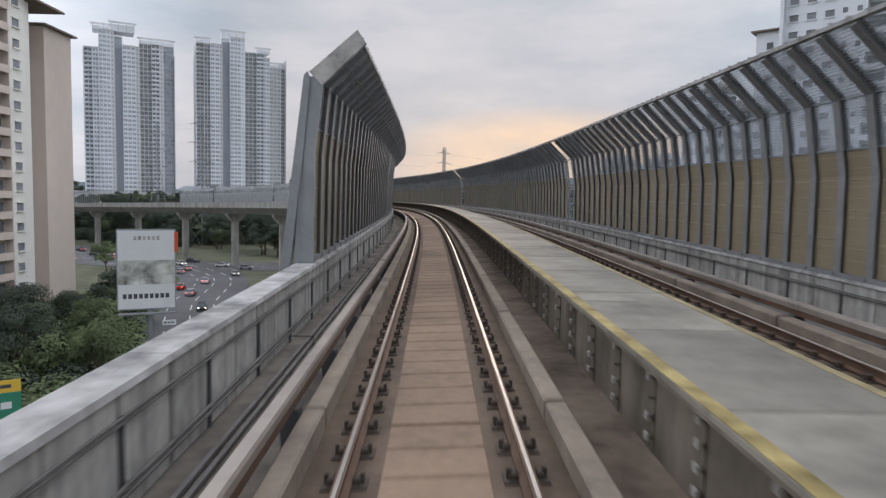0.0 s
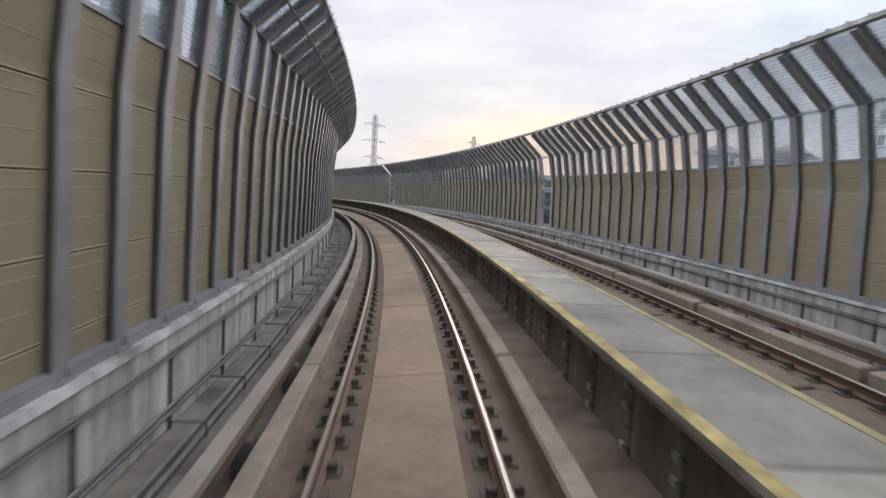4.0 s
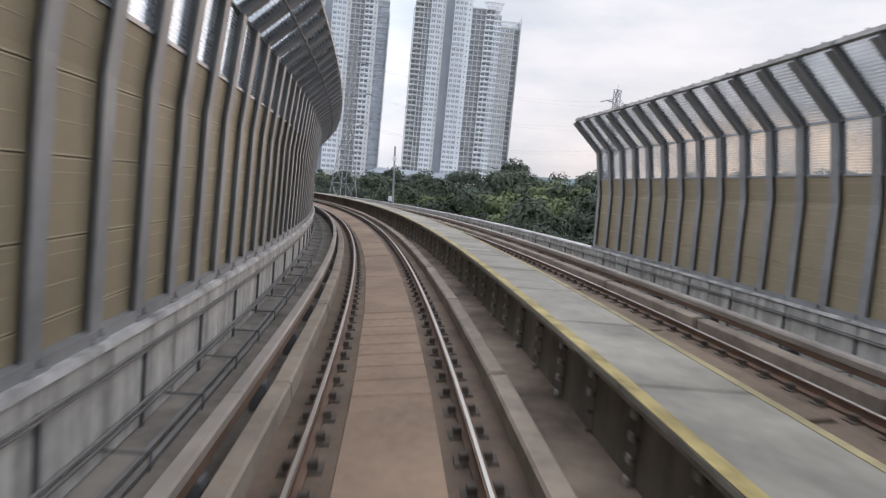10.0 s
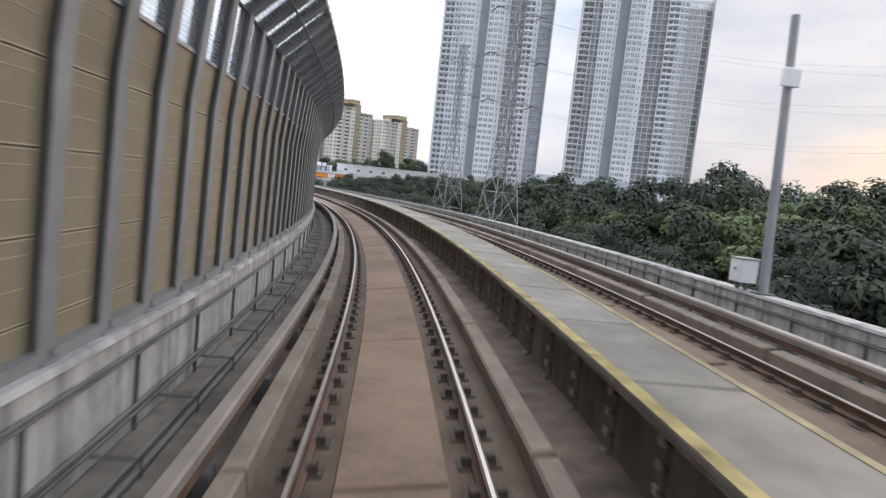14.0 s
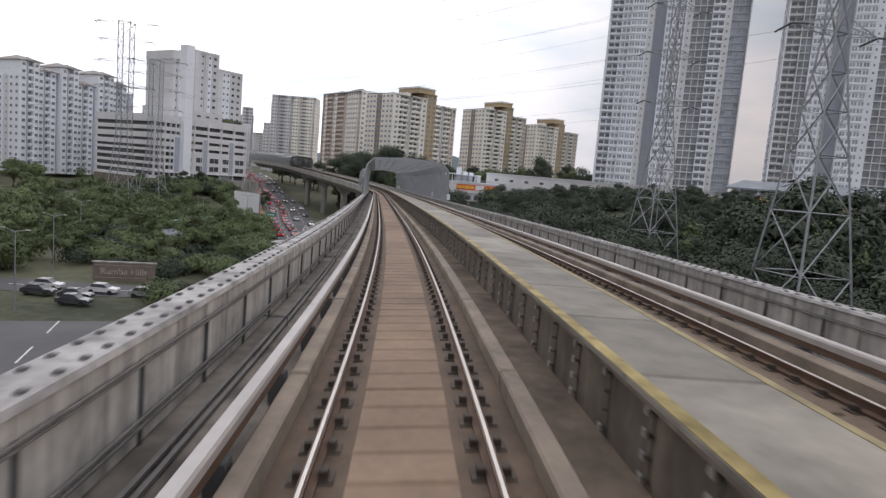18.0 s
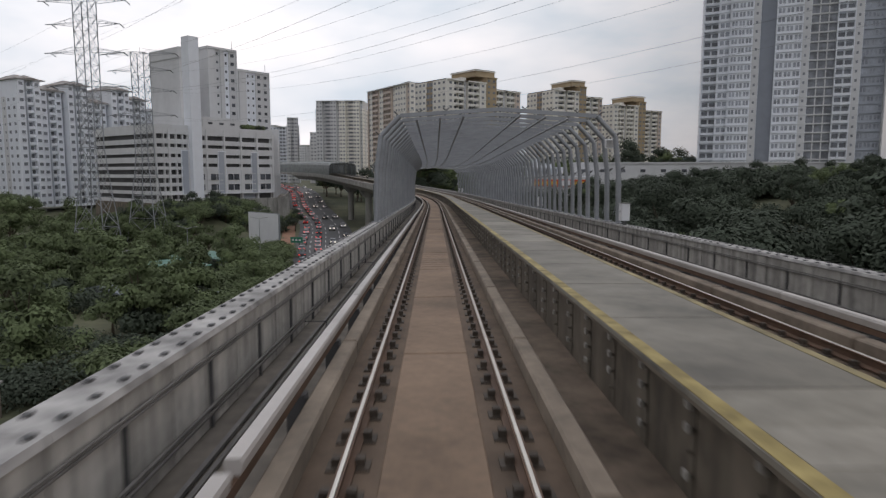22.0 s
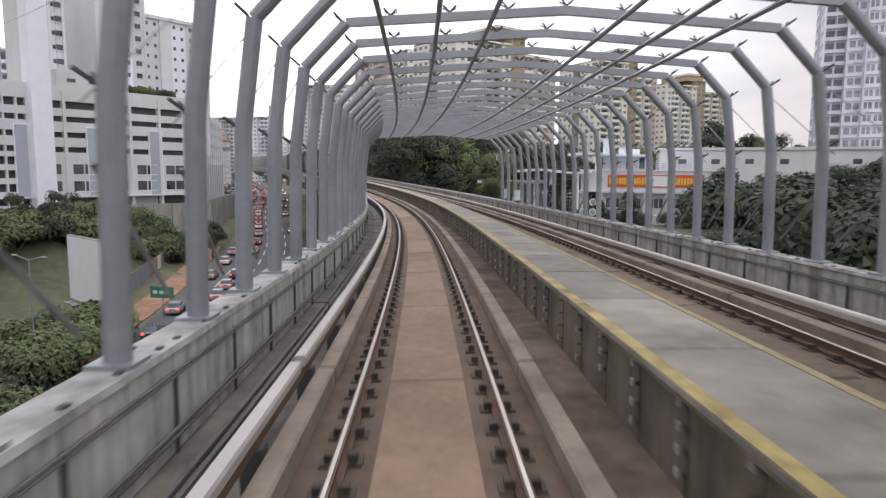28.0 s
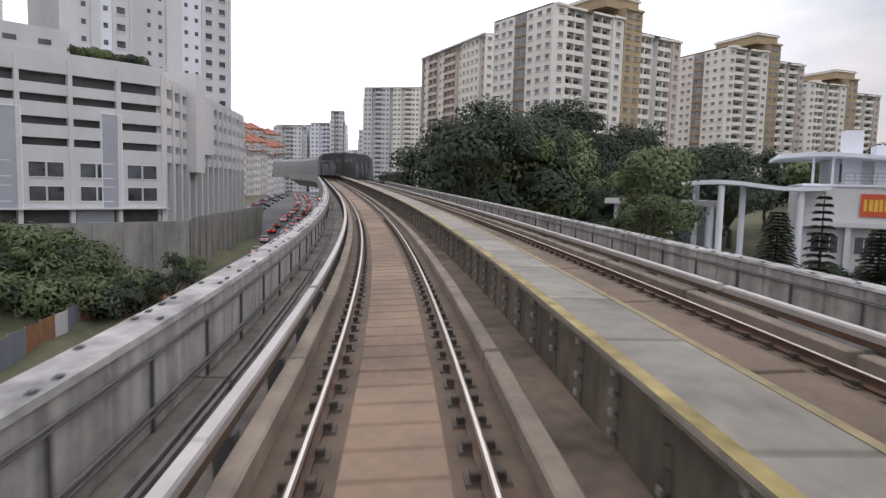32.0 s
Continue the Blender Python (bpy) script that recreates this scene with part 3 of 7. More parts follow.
def parapet(name, sign, inner):
    """sign -1: left of the line, +1: right. inner: the face towards the tracks."""
    x = lambda d: inner + sign * d
    high = WALL_TOP if sign > 0 else LEFT_TOP
    outline = [(x(0.03), DECK), (x(0.38), DECK), (x(0.38), high - 0.06), (x(0.03), high - 0.06)]
    g = Geo().sweep(outline if sign > 0 else outline[::-1], S0, S1)
    wall = single(name, g, CONCRETE, "streaked grey concrete parapet wall along the viaduct", "parapet", "structure")
    cap = [(x(-0.04), high - 0.06), (x(0.42), high - 0.06), (x(0.40), high), (x(-0.02), high)]
    s = S0
    while s < S1:
        part("cap", Geo().sweep(cap if sign > 0 else cap[::-1], s, min(s + 8.0, S1) - 0.02), PARAPET_CAP, wall, "pale worn cap")
        s += 8.0
    for b, r in ((high - 0.25, 0.015), (high - 0.29, 0.015), (-0.17, 0.022), (-0.24, 0.022)):
        g = Geo().tube([spot(S0 + 4 * i, x(-0.05), b) for i in range(int((S1 - S0) / 4) + 1)], r, 5)
        part("cable", g, CABLE, wall, "grey cable clipped along the wall")
    panel = make_mesh("wall_panel", Geo().bevel_box(-0.03, 0.03, 0.025, 0.975, DECK + 0.02, high - 0.07, 0.01), PARAPET)
    rest = Geo()
    for i in range(int(S1 - S0) - 1):
        s = S0 + i + 0.5
        m = frame_at(s, x(0.03), 0) @ Matrix.Translation((0, -0.5, 0))
        if 0 <= s < (30 if sign < 0 else 0):
            piece("wall_panel", panel, wall, m)
        else:
            rest.bevel_box(-0.03, 0.03, 0.015, 0.985, DECK + 0.02, high - 0.07, 0.01, m)
    tagged(part("wall_panel_rest", rest, PARAPET, wall), kind="stuff")
    rib = Geo()
    for i in range(int((S1 - S0) / 2)):
        m = frame_at(S0 + 2 * i + 1.0, x(-0.02), 0)
        rib.box(-0.025, 0.02, -0.012, 0.012, DECK, high - 0.25, m)
    tagged(part("cable_bracket", rib, STEEL_DARK, wall), kind="stuff")
    for d, bb in ((-0.32, DECK + 0.06), (-0.42, DECK + 0.05)):
        g = Geo().tube([spot(S0 + 4 * i, x(d), bb) for i in range(int((S1 - S0) / 4) + 1)], 0.035, 5)
        part("floor_cable", g, CABLE, wall, "dusty cable on the deck")
    hang = Geo()
    for i in range(int((S1 - S0) / 1.6)):
        if not 60 < S0 + 1.6 * i < 250 and i % 6:
            continue
        m = frame_at(S0 + 1.6 * i, x(-0.04), 0)
        w = sign * -0.42
        hang.box(min(0, w), max(0, w), -0.009, 0.009, DECK + 0.165, DECK + 0.183, m)
        hang.box(w - 0.009, w + 0.009, -0.009, 0.009, DECK, DECK + 0.185, m)
    tagged(part("cable_hanger", hang, STEEL_DARK, wall, "thin dark cable hangers"), kind="stuff")
    plates = Geo()
    rng = random.Random(9)
    for i in range(int((S1 - 236) / 0.42)):
        s = 236 + 0.42 * i
        for e in (0.06, 0.32):
            if rng.random() < (0.95 if s < 345 else 0.4):
                m = frame_at(s + rng.uniform(-0.03, 0.03), x(e), high)
                plates.box(-0.026, 0.026, -0.045, 0.045, 0.0, 0.025, m)
    tagged(part("anchor_plate", plates, STEEL_DARK, wall, "rusty anchor bolts left on the cap"), kind="stuff")
    return wall


def tracks(name, centre, third_side):
    """One ballastless track: slabs, plinths, rails, fasteners, kerbs and the covered conductor rail."""
    x = lambda d: centre + d
    bed = thing(name, "ballastless railway track with polished steel rails on brown concrete", "railway track", kind="structure")
    for side in (-1, 1):
        o = [(x(side * 0.80 - 0.34), DECK), (x(side * 0.80 + 0.34), DECK), (x(side * 0.80 + 0.34), -0.185), (x(side * 0.80 - 0.34), -0.185)]
        part("plinth", Geo().sweep(o, S0, S1, 2.0, True, centre), PLINTH, bed, "rust-brown concrete plinth")
        c = side * 0.7525
        rail = Geo()
        rail.sweep([(x(c - 0.07), -0.165), (x(c + 0.07), -0.165), (x(c + 0.07), -0.145), (x(c + 0.012), -0.12), (x(c + 0.012), -0.045), (x(c + 0.036), -0.03),
                    (x(c + 0.036), -0.008), (x(c - 0.036), -0.008), (x(c - 0.036), -0.03), (x(c - 0.012), -0.045), (x(c - 0.012), -0.12), (x(c - 0.07), -0.145)], S0, S1, 1.5, True, centre)
        r = part("rail", rail, RAIL_SIDE, bed, "rusty steel rail")
        part("rail_head", Geo().sweep([(x(c - 0.021), -0.008), (x(c + 0.021), -0.008), (x(c + 0.016), 0.0), (x(c - 0.016), 0.0)], S0, S1, 1.5, True, centre), RAIL_TOP, r, "shining rail head")
    slab_plain = Geo().bevel_box(-0.47, 0.47, 0.02, 4.88, DECK, -0.17, 0.02)
    slab_ribbed = Geo()
    for k in range(8):
        slab_ribbed.bevel_box(-0.47, 0.47, 0.02 + k * 0.6085, 0.60 + k * 0.6085, DECK, -0.17, 0.02)
    slabs = [make_mesh("track_slab", slab_plain, TRACK_SLAB), make_mesh("track_slab", slab_ribbed, TRACK_SLAB)]
    kerb = make_mesh("kerb_beam", Geo().bevel_box(-0.11, 0.11, 0.04, 4.86, DECK, 0.04, 0.025), KERB)
    count, far_slab, far_kerb = int((S1 - S0) / 4.9), Geo(), Geo()
    for i in range(count):
        s = S0 + 4.9 * i
        m = frame_at(s + 2.45, centre, 0, True, centre) @ Matrix.Translation((0, -2.45, 0))
        if centre or s > 490:
            far_slab.bevel_box(-0.47, 0.47, 0.02, 4.88, DECK, -0.17, 0.02, m)
        else:
            piece("track_slab", slabs[1 if s < 44 or 236 < s < 302 or s > 436 or (i * 7) % 10 < 2 else 0], bed, m)
        for side in (-1, 1):
            mk = frame_at(s + 2.45, centre + side * 1.235, 0, True, centre) @ Matrix.Translation((0, -2.45, 0.0))
            if centre or s > 490:
                far_kerb.bevel_box(-0.12, 0.12, 0.04, 4.86, DECK, 0.04, 0.025, mk)
            else:
                piece("kerb_beam", kerb, bed, mk)
    tagged(part("track_slab_row", far_slab, TRACK_SLAB_FAR if centre else TRACK_SLAB, bed), kind="stuff")
    tagged(part("kerb_beam_row", far_kerb, KERB, bed), kind="stuff")
    clip = Geo()
    for side in (-1, 1):
        clip.box(side * 0.05, side * 0.19, -0.11, 0.11, -0.19, -0.165) if side > 0 else clip.box(-0.19, -0.05, -0.11, 0.11, -0.19, -0.165)
        clip.bevel_box(min(side * 0.07, side * 0.14), max(side * 0.07, side * 0.14), -0.05, 0.05, -0.165, -0.10, 0.02)
        clip.bar((side * 0.15, 0, -0.165), (side * 0.15, 0, -0.075), 0.022, 6)
    clip_mesh = make_mesh("rail_fastener", clip, CLIP)
    rest = Geo()
    for i in range(int((S1 - S0) / 0.61)):
        s = S0 + 0.61 * i
        for side in (-1, 1):
            m = frame_at(s, centre + side * 0.7525, 0, True, centre)
            if centre == 0 and 4 <= s < 40:
                piece("rail_fastener", clip_mesh, bed, m)
            elif s < 480:
                rest.box(-0.19, 0.19, -0.11, 0.11, -0.19, -0.165, m)
                for q in (-1, 1):
                    rest.box(q * 0.105 - 0.04, q * 0.105 + 0.04, -0.05, 0.05, -0.165, -0.09, m)
    tagged(part("rail_fastener_rest", rest, CLIP, bed), kind="stuff")
    # covered conductor rail
    c = centre + third_side * 1.46
    third = thing("conductor_rail", "off-white plastic covered conductor rail on brackets beside the track", "conductor rail", kind="structure")
    s, i = S0, 0
    while s < S1:
        o = [(c - 0.05, 0.16), (c + 0.05, 0.16), (c + 0.072, 0.26), (c + 0.058, 0.295), (c - 0.058, 0.295), (c - 0.072, 0.26)]
        part("cover", Geo().sweep(o, s, min(s + 7.3, S1) - (0.03 if i % 4 else 0.25), 1.8, True, centre), COVER if s > 245 else COVER_OLD, third)
        s, i = s + 7.3, i + 1
    part("contact_rail", Geo().sweep([(c - 0.04, 0.06), (c + 0.04, 0.06), (c + 0.04, 0.15), (c - 0.04, 0.15)], S0, S1, 2.0, True, centre), RAIL_SIDE, third, "dark contact rail under the cover")
    bracket = make_mesh("bracket", Geo().box(-0.10, 0.10, -0.09, 0.09, DECK, 0.05).box(-0.05, 0.05, -0.05, 0.05, 0.05, 0.16), STEEL_DARK)
    rest = Geo()
    for i in range(int((S1 - S0) / 2.45)):
        m = frame_at(S0 + 2.45 * i, c + third_side * 0.02, 0, True, centre)
        if centre or S0 + 2.45 * i > 220:
            rest.box(-0.10, 0.10, -0.09, 0.09, DECK, 0.05, m).box(-0.05, 0.05, -0.05, 0.05, 0.05, 0.16, m)
        else:
            piece("bracket", bracket, third, m)
    tagged(part("bracket_row", rest, STEEL_DARK, third), kind="stuff")
    return bed


def walk_shift(s):
    """The walkway's far edge draws in where the line bends."""
    return float(np.interp(s, (25, 60, 240, 262, 300, 330, 400, 440), (0.0, -0.30, -0.30, -0.12, 0.0, 0.0, -0.30, -0.50)))


def walkway():
    way = thing("walkway", "raised grey concrete service walkway with yellow painted edges between the tracks", "walkway", kind="structure")
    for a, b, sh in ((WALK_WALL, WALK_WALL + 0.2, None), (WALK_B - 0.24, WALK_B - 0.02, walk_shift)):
        part("side_wall", Geo().sweep([(a, DECK), (b, DECK), (b, WALK_TOP - 0.05), (a, WALK_TOP - 0.05)], S0, S1, shift=sh), CONCRETE_DARK, way, "dark mottled side wall")
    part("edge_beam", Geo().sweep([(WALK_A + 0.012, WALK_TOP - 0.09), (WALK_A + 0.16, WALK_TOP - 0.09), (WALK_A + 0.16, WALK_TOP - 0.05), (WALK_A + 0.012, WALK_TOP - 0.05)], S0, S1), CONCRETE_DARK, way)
    floor = [(1.25, DECK - 0.3), (WALK_WALL + 0.02, DECK - 0.3), (WALK_WALL + 0.02, DECK + 0.02), (1.25, DECK + 0.02)]
    part("trench_floor", Geo().sweep(floor, S0, S1, 2.0, True), TRENCH, way, "dirty brown floor of the trench beside the track")
    rack, arm_end = Geo(), Geo()
    rng = random.Random(44)
    for i in range(int((S1 - S0) / 1.21)):
        m = frame_at(S0 + 1.21 * i, WALK_WALL, 0)
        rack.box(-0.012, 0.0, -0.018, 0.018, DECK + 0.05, WALK_TOP - 0.1, m)
        for k in range(5):
            z = DECK + 0.28 + 0.2 * k
            rack.box(-0.07, -0.012, -0.012, 0.012, z, z + 0.025, m)
            if rng.random() < 0.8:
                arm_end.bevel_box(-0.09, -0.055, -0.042, 0.042, z - 0.01, z + 0.068, 0.016, m)
    tagged(part("cable_rack", rack, RACK, way, "dark cable racks under the walkway"), kind="stuff")
    tagged(part("arm_cap", arm_end, RACK_CAP, way, "pale dusty caps on the rack arms"), kind="stuff")
    w = WALK_B - WALK_A
    slab = make_mesh("walkway_slab", Geo().bevel_box(0, w, 0.012, 2.438, WALK_TOP - 0.049, WALK_TOP, 0.01), WALKWAY)
    for a, e, sh, paint in ((WALK_A + 0.002, 0.13, None, YELLOW), (WALK_B - 0.092, 0.09, walk_shift, YELLOW_FADED)):
        part("yellow_line", Geo().sweep([(a, WALK_TOP + 0.001), (a + e, WALK_TOP + 0.001), (a + e, WALK_TOP + 0.006), (a, WALK_TOP + 0.006)], S0, S1, 1.225, shift=sh), paint, way, "worn yellow edge line")
    far = Geo()
    for i in range(int((S1 - S0) / 2.45)):
        s = S0 + 2.45 * i
        m = frame_at(s + 1.225, WALK_A, 0) @ Matrix.Translation((0, -1.225, 0))
        m = m @ Matrix.Diagonal(((w + walk_shift(s + 1.225)) / w, 1, 1, 1))
        if s < 520:
            piece("walkway_slab", slab, way, m)
        else:
            far.bevel_box(0, w, 0.012, 2.438, WALK_TOP - 0.049, WALK_TOP, 0.01, m)
    tagged(part("walkway_slab_row", far, WALKWAY, way), kind="stuff")
    plate = Geo()
    for s in (8.2, 15.6, 31.0, 66.0, 93.0, 118.0, 152.0, 189.0, 214.0, 271.0, 309.0, 349.0, 366.0, 381.0, 418.0, 452.0):
        plate.box(0.14, w - 0.62, 0, 0.55, WALK_TOP - 0.01, WALK_TOP + 0.004, frame_at(s, WALK_A, 0))
    tagged(part("repair_patch", plate, PATCH, way, "pale repair patches"), kind="stuff")


viaduct()
tracks("track", 0.0, -1)
tracks("track_far", TRACK2, 1)
walkway()
parapet("parapet_left", -1, LEFT_WALL)
parapet("parapet_right", 1, RIGHT_WALL)


# ---- noise barriers ----
def offset_line(line, d):
    """The bent line moved d to its inner side."""
    out = []
    for i, p in enumerate(line):
        a, b = Vector(line[max(i - 1, 0)]), Vector(line[min(i + 1, len(line) - 1)])
        t = (b - a).normalized()
        n = Vector((t.y, -t.x))
        out.append((p[0] + n.x * d, p[1] + n.y * d))
    return out


def along(line, h):
    """The point of a bent line at height h."""
    for (x0, z0), (x1, z1) in zip(line, line[1:]):
        if z0 <= h <= z1:
            f = (h - z0) / (z1 - z0)
            return (x0 + (x1 - x0) * f, h)
    return line[-1]


def cut_line(line, h0, h1):
    return [along(line, h0)] + [p for p in line if h0 < p[1] < h1] + [along(line, h1)]


def strip(g, line, y0, y1, d0, d1, slot=0):
    """A sheet that follows the bent line between two depths."""
    o = offset_line(line, d1) + offset_line(line, d0)[::-1]
    return g.prism(o[::-1], y0, y1, None, slot)


def barrier(name, line, tan_top, side, stations):
    """side -1: left wall, +1: right. line: (inwards, height) of the posts' back. stations: (start, width, is a door) of each bay."""
    base = LEFT_WALL - 0.26 if side < 0 else RIGHT_WALL + 0.23
    turn = Matrix.Identity(4) if side < 0 else Matrix.Rotation(math.pi, 4, "Z")
    wall = thing(name, "tall cranked noise barrier of tan panels, smoky clear panels and grey steel posts", "noise barrier", kind="structure")
    kink, foot = line[-2][1], line[0][1]
    g = Geo()
    strip(g, line, -0.11, 0.11, 0.15, 0.175)
    strip(g, line, -0.11, 0.11, 0.0, 0.02)
    strip(g, line, -0.012, 0.012, 0.02, 0.15)
    g.box(-0.1, 0.225, -0.14, 0.14, foot, foot + 0.025)
    for q in (-0.1, 0.1):
        g.bar((0.2, q, foot + 0.025), (0.2, q, foot + 0.055), 0.016, 5)
    post = make_mesh("post", g, POST)
    bay = next(w for _, w, d in stations if not d)
    wide = next((w for _, w, d in stations if d), bay)
    hs = [tan_top - 0.62 * k for k in range(5)] + [foot + 0.10]
    hs = sorted(h for h in hs if h >= foot + 0.1)
    if hs[1] - hs[0] < 0.2:
        del hs[1]
    n = len(hs) - 1
    g = Geo()
    strip(g, cut_line(line, hs[0], hs[-1]), 0.03, bay - 0.03, 0.03, 0.05, 2)
    for i in range(n):
        strip(g, cut_line(line, hs[i] + 0.003, hs[i + 1] - 0.003), 0.06, bay - 0.06, 0.055, 0.09)
    for i in range(n):
        h = hs[i + 1] - hs[i]
        if i:
            strip(g, cut_line(line, hs[i] + 0.009, hs[i] + 0.022), 0.10, bay - 0.10, 0.09, 0.096, 1)
            strip(g, cut_line(line, hs[i] - 0.020, hs[i] - 0.009), 0.10, bay - 0.10, 0.09, 0.094, 1)
        for f, e in ((0.80, 0.12), (0.42, 0.16)):
            if h > 0.4:
                strip(g, cut_line(line, hs[i] + h * f, hs[i] + h * f + 0.008), e, bay - e - 0.04, 0.09, 0.094, 1)
    tan = make_mesh("tan_panel", g, TAN, TAN_LINE, STEEL)
    g = Geo()
    strip(g, cut_line(line, tan_top + 0.04, kink - 0.03), 0.06, bay - 0.06, 0.05, 0.065)
    pane = make_mesh("clear_panel", g, POLY)
    g = Geo()
    strip(g, cut_line(line, kink + 0.03, line[-1][1] - 0.02), 0.06, bay - 0.06, 0.05, 0.065)
    roof = make_mesh("roof_panel", g, POLY)
    rail_shape = ((cut_line(line, tan_top, tan_top + 0.04), 0.02, 0.11), (cut_line(line, kink - 0.03, kink + 0.03), 0.02, 0.12))
    run_edge, run_foot, run_cross = Geo(), Geo(), Geo()
    x1, z1 = line[-1]
    # a door bay: two jambs, a grey leaf with a pane, and clear glass above it up to the edge
    top = foot + 2.05
    g = Geo()
    for y0, y1 in ((0.11, 0.20), (wide - 0.20, wide - 0.11)):
        strip(g, cut_line(line, foot + 0.03, kink), y0, y1, 0.05, 0.17)
    for h0, h1 in ((top - 0.05, top + 0.05), (top + 0.42, top + 0.47), (kink - 0.05, kink + 0.05)):
        strip(g, cut_line(line, h0, h1), 0.20, wide - 0.20, 0.06, 0.17)
    door_frame = make_mesh("door_frame", g, PARAPET_CAP)
    g = Geo()
    for h0, h1 in ((foot + 0.05, foot + 0.22), (foot + 0.98, foot + 1.08), (top - 0.22, top - 0.06)):
        strip(g, cut_line(line, h0, h1), 0.21, wide - 0.21, 0.08, 0.12)
    for y0, y1 in ((0.21, 0.36), (wide - 0.36, wide - 0.21)):
        strip(g, cut_line(line, foot + 0.22, top - 0.22), y0, y1, 0.085, 0.118)
    g.box(0.14, 0.18, wide - 0.42, wide - 0.36, foot + 0.98, foot + 1.15)
    leaf = make_mesh("door_leaf", g, STEEL)
    g = Geo()
    strip(g, cut_line(line, foot + 0.22, top - 0.22), 0.36, wide - 0.36, 0.095, 0.105)
    strip(g, cut_line(line, top + 0.05, kink - 0.05), 0.2, wide - 0.2, 0.09, 0.10)
    strip(g, cut_line(line, kink + 0.05, line[-1][1] - 0.02), 0.11, wide - 0.11, 0.09, 0.10)
    door_glass = make_mesh("door_glass", g, POLY_CLEAR)
    for s, width, is_door in stations:
        piece("post", post, wall, frame_at(s, base, 0) @ turn)
        mb = frame_at(s + width / 2, base, 0) @ turn @ Matrix.Translation((0, -width / 2, 0))
        run_edge.box(x1 - 0.05, x1 + 0.09, 0, width, z1 - 0.03, z1 + 0.05, mb)
        for y in (0.3, 0.8):
            run_edge.box(x1 - 0.07, x1 + 0.11, y * width - 0.02, y * width + 0.02, z1 + 0.052, z1 + 0.075, mb)
        if is_door:
            for nm, me in (("door_frame", door_frame), ("door_leaf", leaf), ("door_glass", door_glass)):
                piece(nm, me, wall, mb)
            continue
        for nm, me in (("tan_panel", tan), ("clear_panel", pane), ("roof_panel", roof)):
            piece(nm, me, wall, mb)
        run_foot.box(-0.02, 0.2, 0.07, width - 0.07, foot, foot + 0.1, mb)
        for k_line, d0, d1 in rail_shape:
            o = offset_line(k_line, d1) + offset_line(k_line, d0)[::-1]
            run_cross.prism(o[::-1], 0.05, width - 0.05, mb)
    s_end = stations[-1][0] + stations[-1][1]
    piece("post", post, wall, frame_at(s_end, base, 0) @ turn)
    tagged(part("top_rail", run_edge, PARAPET_CAP, wall, "pale top rail"), kind="stuff")
    tagged(part("foot_flashing", run_foot, POST, wall), kind="stuff")
    tagged(part("cross_rail", run_cross, STEEL, wall), kind="stuff")
    if side < 0:
        (px, pz), (qx, qz) = offset_line(line[-2:], 0.2)
        mx, mz = px + (qx - px) * 0.55, pz + (qz - pz) * 0.55
        count = int((s_end - stations[0][0]) / 2)
        part("cable", Geo().tube([spot(stations[0][0] + 2 * i, base + mx, mz) for i in range(count + 1)], 0.02, 5), STEEL_DARK, wall, "dark cable under the roof panels")
    return wall


def bays(s0, s1, doors, door_width, step):
    """Bays of one barrier: plain ones of about one step between its doors."""
    out, s = [], s0
    for d in [*doors, None]:
        end = s1 if d is None else d
        count = max(1, round((end - s) / step))
        plain = (end - s) / count
        out += [(s + plain * k, plain, False) for k in range(count)]
        if d is not None:
            out.append((d, door_width, True))
            s = d + door_width
    return out


LEFT_LINE = [(0.0, 0.65), (0.04, 2.92), (0.21, 4.47), (1.07, 5.28)]
RIGHT_LINE = [(0.0, 0.59), (0.04, 2.68), (0.30, 4.25), (1.38, 5.30)]
barrier("noise_barrier_left", LEFT_LINE, 3.45, -1, bays(13.63, 250.6, (38.55, 90.7, 133.5, 181.8, 226.5), 1.65, 0.997))
barrier("noise_barrier_right", RIGHT_LINE, 3.20, 1, bays(-18.0, 160.2, (37.6, 83.9, 130.1), 1.8, 1.012))


